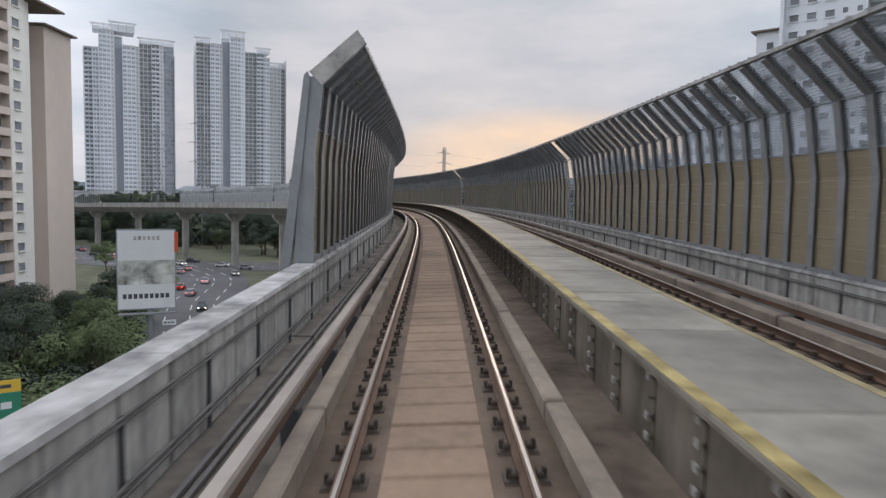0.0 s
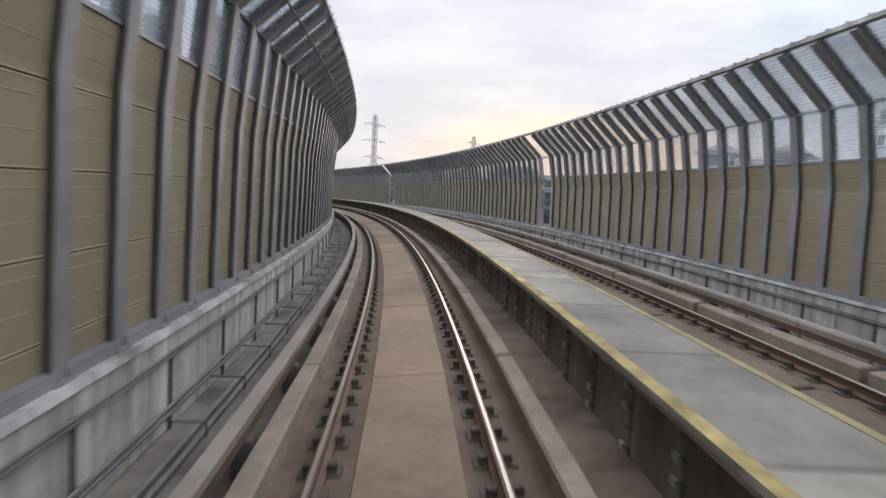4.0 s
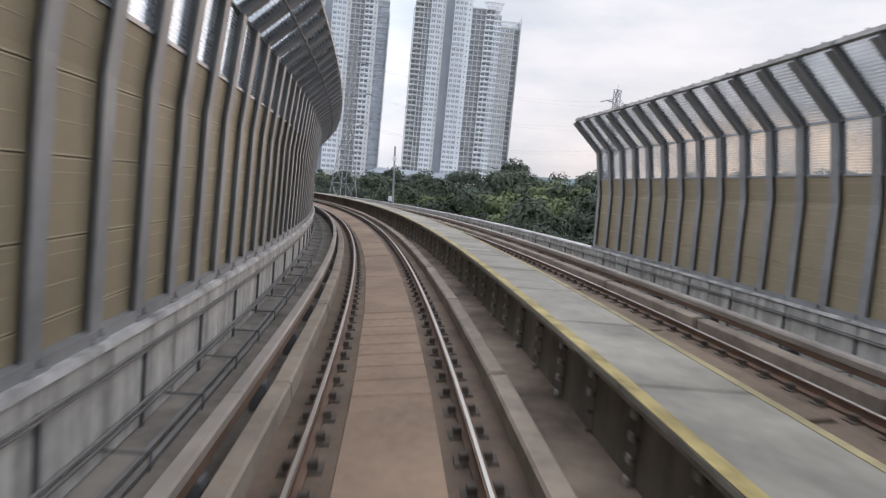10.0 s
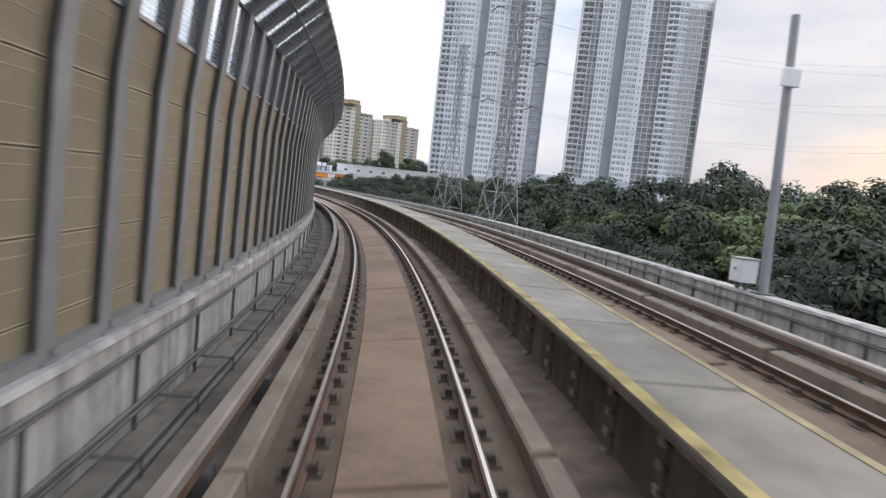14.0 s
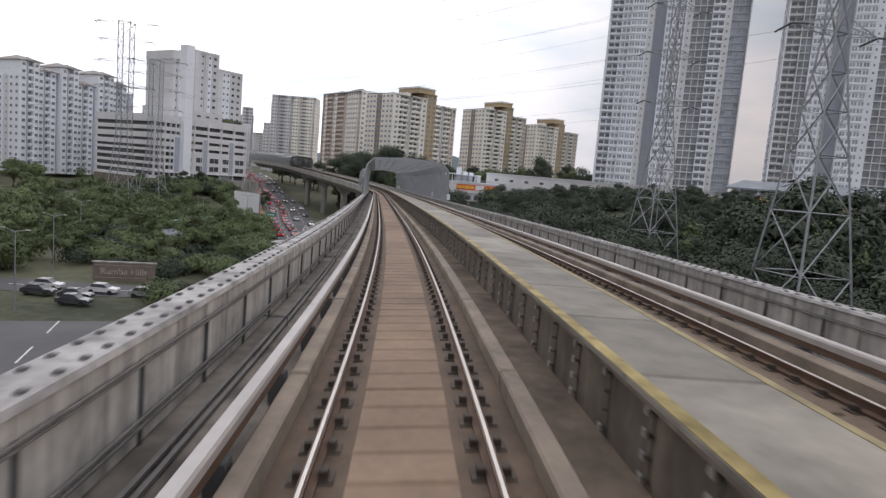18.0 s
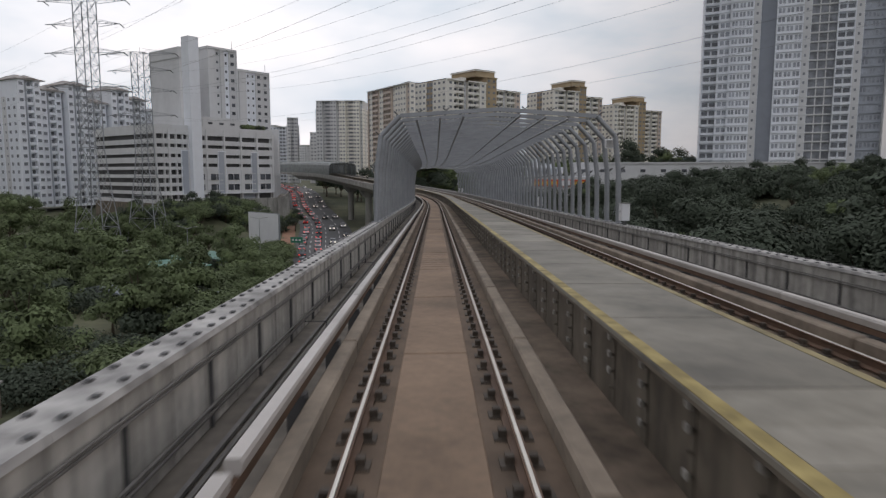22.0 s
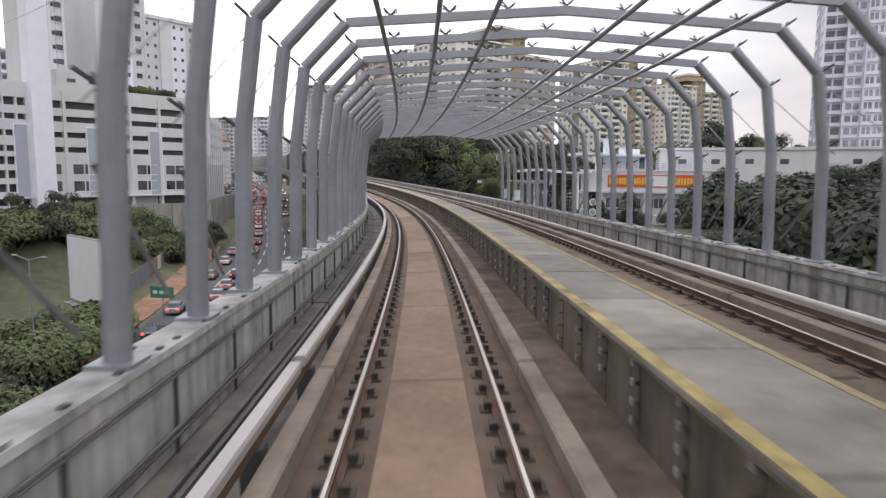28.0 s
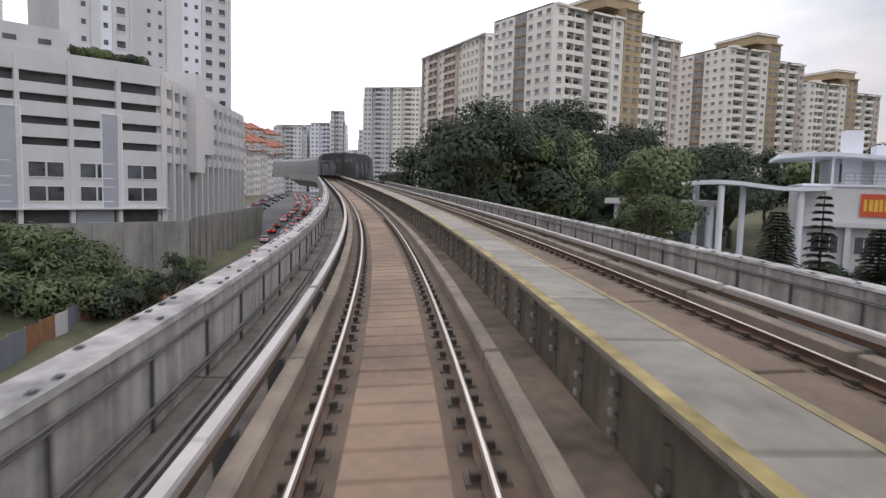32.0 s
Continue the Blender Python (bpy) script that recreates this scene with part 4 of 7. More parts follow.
# ---- the arched steel frames ----
def arches():
    c, spacing, start, side_a = (LEFT_WALL + RIGHT_WALL) / 2, 2.01, 336.0, 5.6
    half = [(5.6, 0.6), (5.56, 3.0), (5.36, 4.58), (4.5, 5.48), (0.0, 5.78)]
    proto = {}
    for q in (-1, 1):
        p = [Vector((q * a, 0, b)) for a, b in half]
        p[0].z = foot = WALL_TOP if q > 0 else LEFT_TOP
        g = Geo().bar(p[0], p[1], 0.125, 10).bar(p[1], p[2], 0.125, 10)
        g.box(p[0].x - 0.2, p[0].x + 0.2, -0.2, 0.2, foot, foot + 0.04)
        proto["post", q] = make_mesh("post", g, STEEL, smooth_faces=False)
        proto["shoulder", q] = make_mesh("shoulder", Geo().bar(p[2], p[3], 0.115, 10), STEEL)
        g = Geo()
        for k, (w, d) in enumerate(((p[1], 0.22), (p[2], 0.28), (p[3], 0.22))):
            o = Vector((q, 0, 0.5)).normalized()
            for e in (-1, 1):
                g.bar(w + o * 0.1, w + o * 0.26 + Vector((0, 0.16 * e, 0.06)), 0.022, 4)
        proto["bracket", q] = make_mesh("bracket", g, STEEL_DARK)
    a, b = half[3], half[4]
    g = Geo()
    for q in (-1, 1):
        g.prism([(0, b[1] - 0.08), (a[0], a[1] - 0.08), (a[0], a[1] + 0.10), (0, b[1] + 0.10)] if q > 0 else [(-a[0], a[1] - 0.08), (0, b[1] - 0.08), (0, b[1] + 0.10), (-a[0], a[1] + 0.10)], -0.055, 0.055)
    beam = make_mesh("beam", g, STEEL)
    fins = Geo()
    for k in range(-3, 4):
        x = k * 1.2
        z = b[1] + (a[1] - b[1]) * abs(x) / a[0] + 0.11
        for e in (-1, 1):
            fins.bar((x, 0, z), (x + 0.13, 0.12 * e, z + 0.10), 0.02, 4)
            fins.bar((x, 0, z), (x - 0.13, 0.12 * e, z + 0.10), 0.02, 4)
    fin = make_mesh("fin", fins, STEEL_DARK)
    first = None
    for i in range(54):
        s = start + spacing * i
        m = frame_at(s, c, 0)
        if first is None:
            first = thing("steel_arch", "grey steel arch frame with bent shoulders spanning both tracks", "arch frame", m, "row of arch frames")
            for q in (-1, 1):
                for nm in ("post", "shoulder", "bracket"):
                    ob = piece(nm, proto[nm, q], first, Matrix())
                    if nm == "bracket":
                        tagged(ob, kind="stuff")
            piece("beam", beam, first, Matrix())
            tagged(piece("fin", fin, first, Matrix()), kind="stuff")
        else:
            copy_thing(first, m)
    for i in range(11):
        copy_thing(first, frame_at(585.0 + 9.0 * i, c, 0))
    shell = [(x, z) for x, z in half[:-1]]
    shell = [(c + x + 0.18, z) for x, z in shell] + [(c, half[-1][1] + 0.16)] + [(c - x - 0.18, z) for x, z in shell[::-1]]
    inner = [(a + (0.05 if a < c else -0.05), b - (0.05 if b > 3.5 else 0)) for a, b in shell]
    for k in range(len(shell) - 1):
        o = [shell[k], shell[k + 1], inner[k + 1], inner[k]]
        single("shelter_sheet", Geo().sweep(o, 584.0, S1 - 1, 4.0), SHELTER, "dusty grey sheeting over the line beyond the bend", "sheeting", "structure")
    s_end = start + spacing * 53
    for a0 in (-0.85, 0.25, 1.32, 3.9, 5.05, 6.1):
        z = 5.78 - 0.3 * abs(a0 - c) / 4.5 - 0.2
        o = [(a0 + 0.05 * math.cos(k * math.pi / 3), z + 0.05 * math.sin(k * math.pi / 3)) for k in range(6)]
        single("purlin", Geo().sweep(o, start, s_end, 4.0), STEEL, "long grey steel purlin tying the arch frames together", "purlin", group="roof purlins")
    for q, a0 in ((-1, c - side_a), (1, c + side_a)):
        for i in range(0, 53):
            s = start + spacing * i
            g = Geo().bar(spot(s, a0 + q * 0.12, 2.4), spot(s + spacing, a0 + q * 0.3, 0.9), 0.025, 5)
            g.bar(spot(s, a0 + q * 0.2, 2.9), spot(s + spacing, a0 - q * 0.1, 4.3), 0.012, 4)
            single("stay_rod", g, STEEL, "thin grey stay rod between the arch posts", "rod", group="stay rods")


arches()


def end_stay():
    m = frame_at(13.61, LEFT_WALL - 0.26, 0)
    st = thing("end_stay", "slanted grey steel stay and end flashing at the barrier's end", "stay", m)
    part("brace", Geo().prism([(-0.56, -0.2), (-0.36, -0.2), (0.02, 3.0), (0.14, 4.42), (0.09, 4.56), (0.02, 4.48)], -0.16, -0.02), STEEL, st)
    part("end_sheet", Geo().prism([(-0.2, 0.65), (-0.02, 0.65), (0.04, 2.92), (0.21, 4.47), (0.09, 4.47)], -0.10, -0.06), STEEL, st)
    part("end_post", Geo().prism([(-0.02, 0.66), (0.22, 0.66), (0.24, 2.92), (0.41, 4.34), (0.21, 4.47), (0.02, 2.92)], -0.13, -0.075), STEEL, st)
    part("edge_sheet", Geo().prism([(0.13, 4.55), (0.38, 4.29), (1.27, 5.14), (1.10, 5.40)], -0.16, -0.02), PARAPET_CAP, st)


end_stay()


def cabinet(s, a, b, w=0.5, d=0.35, h=0.75, legs=True):
    m = frame_at(s, a, b)
    box = thing("equipment_cabinet", "small light grey equipment cabinet fixed on the parapet", "cabinet", m, "trackside cabinets")
    z0 = 0.18 if legs else 0.0
    part("body", Geo().bevel_box(-d / 2, d / 2, -w / 2, w / 2, z0, z0 + h, 0.02), SIGN_WHITE, box)
    part("lid", Geo().box(-d / 2 - 0.03, d / 2 + 0.03, -w / 2 - 0.03, w / 2 + 0.03, z0 + h + 0.002, z0 + h + 0.03), PARAPET_CAP, box)
    part("door", Geo().box(-d / 2 - 0.012, d / 2 + 0.012, -w / 2 + 0.04, w / 2 - 0.04, z0 + 0.05, z0 + h - 0.06), SIGN_WHITE, box)
    part("lock", Geo().box(-d / 2 - 0.03, -d / 2 - 0.011, -0.03, 0.03, z0 + h * 0.5, z0 + h * 0.6), STEEL_DARK, box)
    if legs:
        for e in (-1, 1):
            part("leg", Geo().box(-0.04, 0.04, e * w * 0.35 - 0.03, e * w * 0.35 + 0.03, 0, z0 + 0.003), STEEL_DARK, box)


for s, a in ((335.0, 8.48), (358.5, 8.48), (430.5, -2.7), (437.8, 8.48), (441.0, 8.48)):
    cabinet(s, a, WALL_TOP if a > 0 else LEFT_TOP)
cabinet(129.2, 8.22, WALL_TOP + 0.002, 0.4, 0.2, 0.5, False)
cabinet(207.1, 8.4, WALL_TOP, 0.5, 0.4, 0.55)


def mast(s, a):
    m = frame_at(s, a, WALL_TOP)
    m = Matrix.Translation(m.translation) @ Matrix.Rotation(heading(s), 4, "Z")
    t = thing("antenna_mast", "slim grey steel mast with a small white antenna box", "mast", m)
    part("pole", Geo().bar((0, 0, 0), (-0.28, 0, 6.15), 0.11, 10, 0.09), STEEL, t)
    part("antenna", Geo().bevel_box(-0.47, -0.09, -0.24, -0.12, 4.6, 5.0, 0.03), SIGN_WHITE, t)
    part("base_plate", Geo().box(-0.2, 0.2, -0.2, 0.2, 0, 0.04), STEEL_DARK, t)


mast(206.4, 8.5)


def floodlights(s, a):
    """Four white round floodlights on a mast that rises beside the viaduct."""
    m = frame_at(s, a, 0)
    t = thing("floodlight_mast", "grey mast with four round white floodlight heads", "floodlight", m)
    low = terrain(m.translation.x, m.translation.y) - m.translation.z - 0.4
    part("mast", Geo().bar((0, 0.2, low), (0, 0.2, 0.9), 0.11, 10, 0.07), STEEL, t)
    for x, z in ((-0.38, 0.58), (0.38, 0.58), (-0.38, -0.17), (0.38, -0.17)):
        head = part("lamp_head", Geo().bar((x, -0.2, z), (x, 0.14, z), 0.29, 18, 0.12), SIGN_WHITE, t)
        part("lens", Geo().bar((x, -0.225, z), (x, -0.202, z), 0.2, 16), PARAPET_CAP, head, "pale glass lens")
        part("crossbar", Geo().box(min(0, x), max(0, x), 0.12, 0.16, z - 0.03, z + 0.03), STEEL_DARK, t)


floodlights(439.0, 14.3)


def arch_box(s, a, z):
    m = frame_at(s, a, z)
    t = thing("junction_box", "small grey junction box clamped to an arch post", "box", m, "boxes on the arches")
    part("body", Geo().bevel_box(-0.2, 0.2, -0.12, 0.12, 0, 0.42, 0.02), SIGN_WHITE, t)
    part("lid", Geo().box(-0.17, 0.17, -0.14, -0.122, 0.04, 0.36), PARAPET_CAP, t)
    part("clamp", Geo().box(-0.04, 0.1, 0.12, 0.2, 0.1, 0.3), STEEL_DARK, t)


arch_box(337.0, 8.25, 4.1)
arch_box(442.9, 8.25, 3.8)


# ---- buildings ----
def facing(left, right, z0):
    """Pose with x along a front from its left to its right end as one sees it, y into the building."""
    l, r = Vector((*left, 0)), Vector((*right, 0))
    u = (r - l).normalized()
    w = Vector((-u.y, u.x, 0))
    m = Matrix(((u.x, w.x, 0), (u.y, w.y, 0), (0, 0, 1))).to_4x4()
    m.translation = (l.x, l.y, z0)
    return m, (r - l).length


WALLS = {"white": WALL_WHITE, "grey": WALL_GREY, "cream": WALL_CREAM, "ochre": WALL_OCHRE, "pale": WALL_PALE, "pink": WALL_PINK}


def bay_front(parent, m, bays, floors, fh, depth, z_first=0.0, glazing=HAZE_WINDOW):
    """Bays (width, set-back, kind, wall) of one front, each with its openings on every floor. kind: p plain, w small windows,
    l large dark windows, b balconies, s slit windows, d a stack of deep open balconies, t paired tower windows over ledges."""
    x = 0.0
    top = z_first + floors * fh
    for width, back, kind, wall in bays:
        x0, x1 = x, x + width
        x = x1
        g = Geo()
        y = back + (1.3 if kind == "b" else 0.0)
        g.box(x0, x1, y, depth, 0, top, m)
        part("wall", g, WALLS[wall], parent)
        if kind == "p":
            continue
        glass, trim = Geo(), Geo()
        n = max(1, int(round(width / (3.2 if kind in "wldt" else 3.6 if kind == "b" else 3.0))))
        step = width / n
        for f in range(floors):
            z = z_first + f * fh
            if kind == "t":
                trim.box(x0, x1, back - 0.4, back - 0.01, z - 0.1, z + 0.15, m)
                for k in range(n):
                    c = x0 + (k + 0.5) * step
                    for q in (-0.21, 0.21):
                        glass.box(c + (q - 0.16) * step, c + (q + 0.16) * step, back - 0.03, back + 0.02, z + fh * 0.28, z + fh * 0.80, m)
                    if (f * 7 + k * 3) % 4 == 0:
                        trim.box(c - 0.1 * step, c + 0.1 * step, back - 0.55, back - 0.01, z + 0.2, z + 0.8, m)
            elif kind == "d":
                glass.box(x0 + 0.2, x1 - 0.2, back - 0.02, back + 0.02, z + 0.25, z + fh - 0.35, m)
                trim.box(x0, x1, back - 0.5, back - 0.03, z - 0.2, z + 0.3, m)
                for k in range(n + 1):
                    xx = x0 + k * step
                    trim.box(max(x0, xx - 0.22), min(x1, xx + 0.22), back - 0.35, back - 0.03, z + 0.3, z + fh - 0.2, m)
            elif kind == "b":
                trim.box(x0, x1, back - 0.05, y, z - 0.1, z + 0.12, m)
                trim.box(x0, x1, back - 0.05, back + 0.07, z + 0.12, z + 1.0, m)
                for k in range(n + 1):
                    xx = x0 + k * step
                    trim.box(max(x0, xx - 0.15), min(x1, xx + 0.15), back + 0.02, y, z + 0.12, z + fh - 0.1, m)
                for k in range(n):
                    glass.box(x0 + k * step + 0.35, x0 + (k + 1) * step - 0.35, y - 0.06, y, z + 0.12, z + fh * 0.8, m)
            else:
                for k in range(n):
                    c = x0 + (k + 0.5) * step
                    w = {"w": 0.75, "l": step * 0.40, "s": 0.4}[kind]
                    h0, h1 = {"w": (0.34, 0.74), "l": (0.18, 0.86), "s": (0.4, 0.7)}[kind]
                    glass.box(c - w, c + w, back - 0.03, back + 0.02, z + fh * h0, z + fh * h1, m)
                    trim.box(c - w - 0.15, c + w + 0.15, back - 0.28, back, z + fh * h0 - 0.18, z + fh * h0, m)
                    if kind == "w":
                        trim.box(c - w - 0.15, c + w + 0.15, back - 0.22, back, z + fh * h1, z + fh * h1 + 0.12, m)
                if kind == "l":
                    trim.box(x0, x1, back - 0.35, back, z - 0.12, z + 0.18, m)
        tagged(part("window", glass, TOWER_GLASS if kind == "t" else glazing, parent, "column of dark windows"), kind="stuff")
        if kind != "s":
            tagged(part("balcony" if kind in "bd" else "sill", trim, WALLS[wall], parent), kind="stuff")


def building(name, label, left, right, z0, floors, fh, depth, bays, side_left=None, side_right=None, roof=None, group=""):
    m, length = facing(left, right, z0)
    scale = length / sum(b[0] for b in bays)
    b = thing(name, label, "building", group=group)
    bay_front(b, m, [(w * scale, *r) for w, *r in bays], floors, fh, depth)
    top = floors * fh
    if side_left:
        ml = m @ Matrix.Translation((0.0, depth, 0)) @ Matrix.Rotation(-math.pi / 2, 4, "Z")
        k = depth / sum(q[0] for q in side_left)
        bay_front(b, ml @ Matrix.Translation((0, -0.6, 0)), [(w * k, *r) for w, *r in side_left], floors, fh, 0.58)
    if side_right:
        mr = m @ Matrix.Translation((length, 0, 0)) @ Matrix.Rotation(math.pi / 2, 4, "Z")
        k = depth / sum(q[0] for q in side_right)
        bay_front(b, mr @ Matrix.Translation((0, -0.6, 0)), [(w * k, *r) for w, *r in side_right], floors, fh, 0.58)
    part("roof", Geo().box(-0.5, length + 0.5, -0.6, depth + 0.5, top, top + 0.5, m), ROOF_BROWN if roof == "hip" else WALL_PALE, b)
    return b, m, length, top


def hip(parent, m, x0, x1, y0, y1, z, h, over=1.0, material=None):
    """A low hipped roof with eaves."""
    x0, x1, y0, y1 = x0 - over, x1 + over, y0 - over, y1 + over
    d = min(x1 - x0, y1 - y0) * 0.45
    v = [(x0, y0, z), (x1, y0, z), (x1, y1, z), (x0, y1, z), (x0 + d, (y0 + y1) / 2, z + h), (x1 - d, (y0 + y1) / 2, z + h),
         (x0, y0, z - 0.3), (x1, y0, z - 0.3), (x1, y1, z - 0.3), (x0, y1, z - 0.3)]
    f = [(0, 1, 5, 4), (1, 2, 5), (2, 3, 4, 5), (3, 0, 4), (6, 7, 1, 0), (7, 8, 2, 1), (8, 9, 3, 2), (9, 6, 0, 3), (9, 8, 7, 6)]
    part("hip_roof", Geo().add([m @ Vector(p) for p in v], f), material or ROOF_BROWN, parent)


def crown(parent, m, x0, x1, y0, y1, z, h):
    """A white penthouse under an open frame of beams that juts out over it."""
    part("penthouse", Geo().box(x0, x1, y0, y1, z, z + h, m), WALL_WHITE, parent)
    g = Geo()
    for y in (y0 - 2.4, y0 + 1.5):
        g.box(x0 - 1.6, x1 + 1.6, y, y + 0.4, z + h + 1.2, z + h + 1.7, m)
    n = max(3, int((x1 - x0) / 1.6))
    for k in range(n + 1):
        xx = x0 - 1.4 + (x1 - x0 + 2.8) * k / n
        g.box(xx - 0.15, xx + 0.15, y0 - 2.6, y0 + 4, z + h + 1.7, z + h + 2.0, m)
    for k in range(4):
        xx = x0 + (x1 - x0) * k / 3
        g.box(xx - 0.2, xx + 0.2, y0 - 2.3, y0 - 2.0, z - 1.0, z + h + 1.2, m)
    part("crown_frame", g, WALL_PALE, parent)


def tall_tower(left, right, top_z, label, wings, caps):
    """A white and blue-grey high-rise of several wings. wings: (width, set-back, kind, wall, how far below the top); caps: (first wing, last wing, height)."""
    z0, fh = -12.0, 3.6
    m, length = facing(left, right, z0)
    k = length / sum(w[0] for w in wings)
    b = thing("tower_block", label, "building", group="twin tower blocks")
    x, edges = 0.0, []
    for width, back, kind, wall, low in wings:
        w = width * k
        floors = int((top_z - low - z0) / fh)
        bay_front(b, m @ Matrix.Translation((x, 0, 0)), [(w, back, kind, wall)], floors, fh, 26)
        part("roof", Geo().box(x + 0.02, x + w - 0.02, back - 0.5, 26, floors * fh + 0.01, floors * fh + 0.9, m), WALL_PALE, b)
        part("fin", Geo().box(x - 0.18, x + 0.18, back - 0.7, back + 1.0, 0, floors * fh + 0.9, m), WALL_WHITE, b)
        edges.append((x, x + w, back, floors * fh + 0.9))
        x += w
    floors = int((top_z - z0) / fh)
    for turn, bays_ in ((m @ Matrix.Translation((0, 26, 0)) @ Matrix.Rotation(-math.pi / 2, 4, "Z"), [(8, 0, "b", "white"), (6, 0.3, "p", "grey"), (8, 0, "w", "white")]),
                        (m @ Matrix.Translation((length, 0, 0)) @ Matrix.Rotation(math.pi / 2, 4, "Z"), [(3, 0.3, "p", "pale"), (7, 0, "w", "pale"), (6, 0, "s", "grey"), (8, 0, "b", "pale")])):
        q = 26 / sum(w[0] for w in bays_)
        bay_front(b, turn @ Matrix.Translation((0, -0.6, 0)), [(w * q, *r) for w, *r in bays_], floors - 4, fh, 0.58)
    for first, last, h in caps:
        crown(b, m, edges[first][0] + 0.5, edges[last][1] - 0.5, edges[first][2] + 3, 20, max(e[3] for e in edges[first:last + 1]), h)
    return b


tall_tower((-279, 525), (-220, 555), 134, "tall white and blue-grey condominium tower with stacked balconies",
           [(5, 3.0, "b", "white", 14), (4, 1.8, "t", "white", 14), (7, 0.4, "t", "white", 2), (2.5, 1.2, "s", "pale", 2), (5, 5.5, "p", "grey", 4), (8, 0.0, "t", "white", 11), (2.5, 1.8, "s", "pale", 11),
            (8, 3.0, "d", "pale", 8), (5, 1.6, "b", "white", 6), (2.5, 2.4, "s", "pale", 6), (7, 3.6, "t", "grey", 6)],
           [(1, 2, 3.0), (3, 5, 5.5), (7, 10, 3.0)])
tall_tower((-206, 567), (-137, 598), 141, "tall white condominium tower with dark glazed bays and a crown frame",
           [(5, 2.5, "b", "pale", 7), (4, 1.6, "d", "pale", 7), (6, 0.8, "t", "white", 9), (2, 1.8, "s", "pale", 9), (5, 5.5, "p", "grey", 4), (7, 0.0, "t", "white", 0), (3, 1.5, "s", "white", 0), (8, 3.0, "d", "pale", 10),
            (5, 1.8, "b", "white", 12), (4, 2.6, "t", "white", 14), (8, 4.4, "t", "pale", 22), (3, 5.0, "d", "pale", 22)],
           [(0, 1, 3.0), (4, 6, 5.0), (8, 9, 3.0), (10, 11, 2.5)])


def apartment(left, right, roof_z, label):
    """A cream and ochre apartment block: pink-beige balcony wing, ochre stair strips, a raised ochre core under brown roofs."""
    z0, fh = -9.0, 2.72
    floors = int(round((roof_z - z0) / fh))
    m, length = facing(left, right, z0)
    b = thing("apartment_block", label, "building", group="cream apartment blocks")
    wings = [(2.2, 0.0, "w", "cream", 0), (3.6, 0.8, "b", "cream", 0), (1.4, 2.4, "s", "pale", 0), (3.6, 0.8, "b", "cream", 0), (2.2, 0.2, "w", "cream", 0),
             (3.6, 0.0, "w", "ochre", -1), (3.0, 1.2, "b", "cream", 1), (1.3, 2.6, "s", "pale", 1), (3.0, 1.2, "b", "cream", 1), (1.8, 0.6, "w", "pink", 1)]
    k = length / sum(w[0] for w in wings)
    x, spans = 0.0, []
    for width, back, kind, wall, drop in wings:
        w, top = width * k, (floors - drop) * fh
        bay_front(b, m @ Matrix.Translation((x, 0, 0)), [(w, back, kind, wall)], floors - drop, fh, 24, 0.0, WINDOW if kind == "b" else HAZE_WINDOW)
        part("cornice", Geo().box(x + 0.02, x + w - 0.02, back - 0.7, 24, top + 0.01, top + 0.55, m), WALL_OCHRE if drop < 0 else WALL_CREAM, b)
        spans.append((x, x + w, top + 0.55))
        x += w
    hip(b, m, spans[0][0], spans[4][1], 1, 24, spans[0][2], 1.2, 0.3)
    x0, x1, z = spans[4][0] - 1.0, spans[5][1] + 0.4, spans[5][2]
    part("penthouse", Geo().box(x0, x1, 2.0, 20, z, z + 2.6, m), WALL_OCHRE, b)
    part("penthouse_cornice", Geo().box(x0 - 0.5, x1 + 0.5, 1.5, 20.5, z + 2.61, z + 3.1, m), WALL_CREAM, b)
    hip(b, m, x0, x1, 2.0, 20, z + 3.45, 0.7, 0.2, ROOF_PALE)
    part("water_tank", Geo().box(x0 - 6.0, x0 - 2.6, 6, 12, spans[3][2], spans[3][2] + 2.2, m), WALL_CREAM, b)
    hip(b, m, spans[6][0], spans[9][1], 1, 24, spans[6][2] + 0.3, 1.0, 0.3)
    side = m @ Matrix.Translation((0.0, 24, 0)) @ Matrix.Rotation(-math.pi / 2, 4, "Z") @ Matrix.Translation((0, -0.6, 0))
    bay_front(b, side, [(9, 0, "w", "cream"), (5, 0.4, "l", "ochre"), (10, 0, "w", "cream")], floors, fh, 0.58)
    return b


apartment((-362, 453), (-362, 501), 44, "cream and ochre apartment block with rows of balconies")
apartment((-372, 537), (-366, 572), 46, "cream and ochre apartment block with brown penthouse roof")
apartment((-382, 604), (-374, 645), 44, "far cream apartment block with ochre stair strips")
b0, m0, l0, t0 = building("apartment_block", "pale pink apartment block with stepped top and balconies", (-471, 480), (-420, 474), -9, 19, 3.05, 22,
                          [(4, 0.6, "w", "cream"), (5, 0, "b", "pink"), (4, 0.8, "w", "cream"), (6, 0, "b", "pink"), (3, 1.6, "s", "cream"), (8, 0.4, "w", "cream"), (3, 0.8, "w", "pink")], [(8, 0, "w", "pink"), (8, 0, "b", "pink")], [(9, 0, "w", "cream")], group="cream apartment blocks")
hip(b0, m0, 4, 16, 3, 14, t0 + 0.6, 2.4)
hip(b0, m0, 24, 40, 3, 16, t0 + 0.6, 3.0)


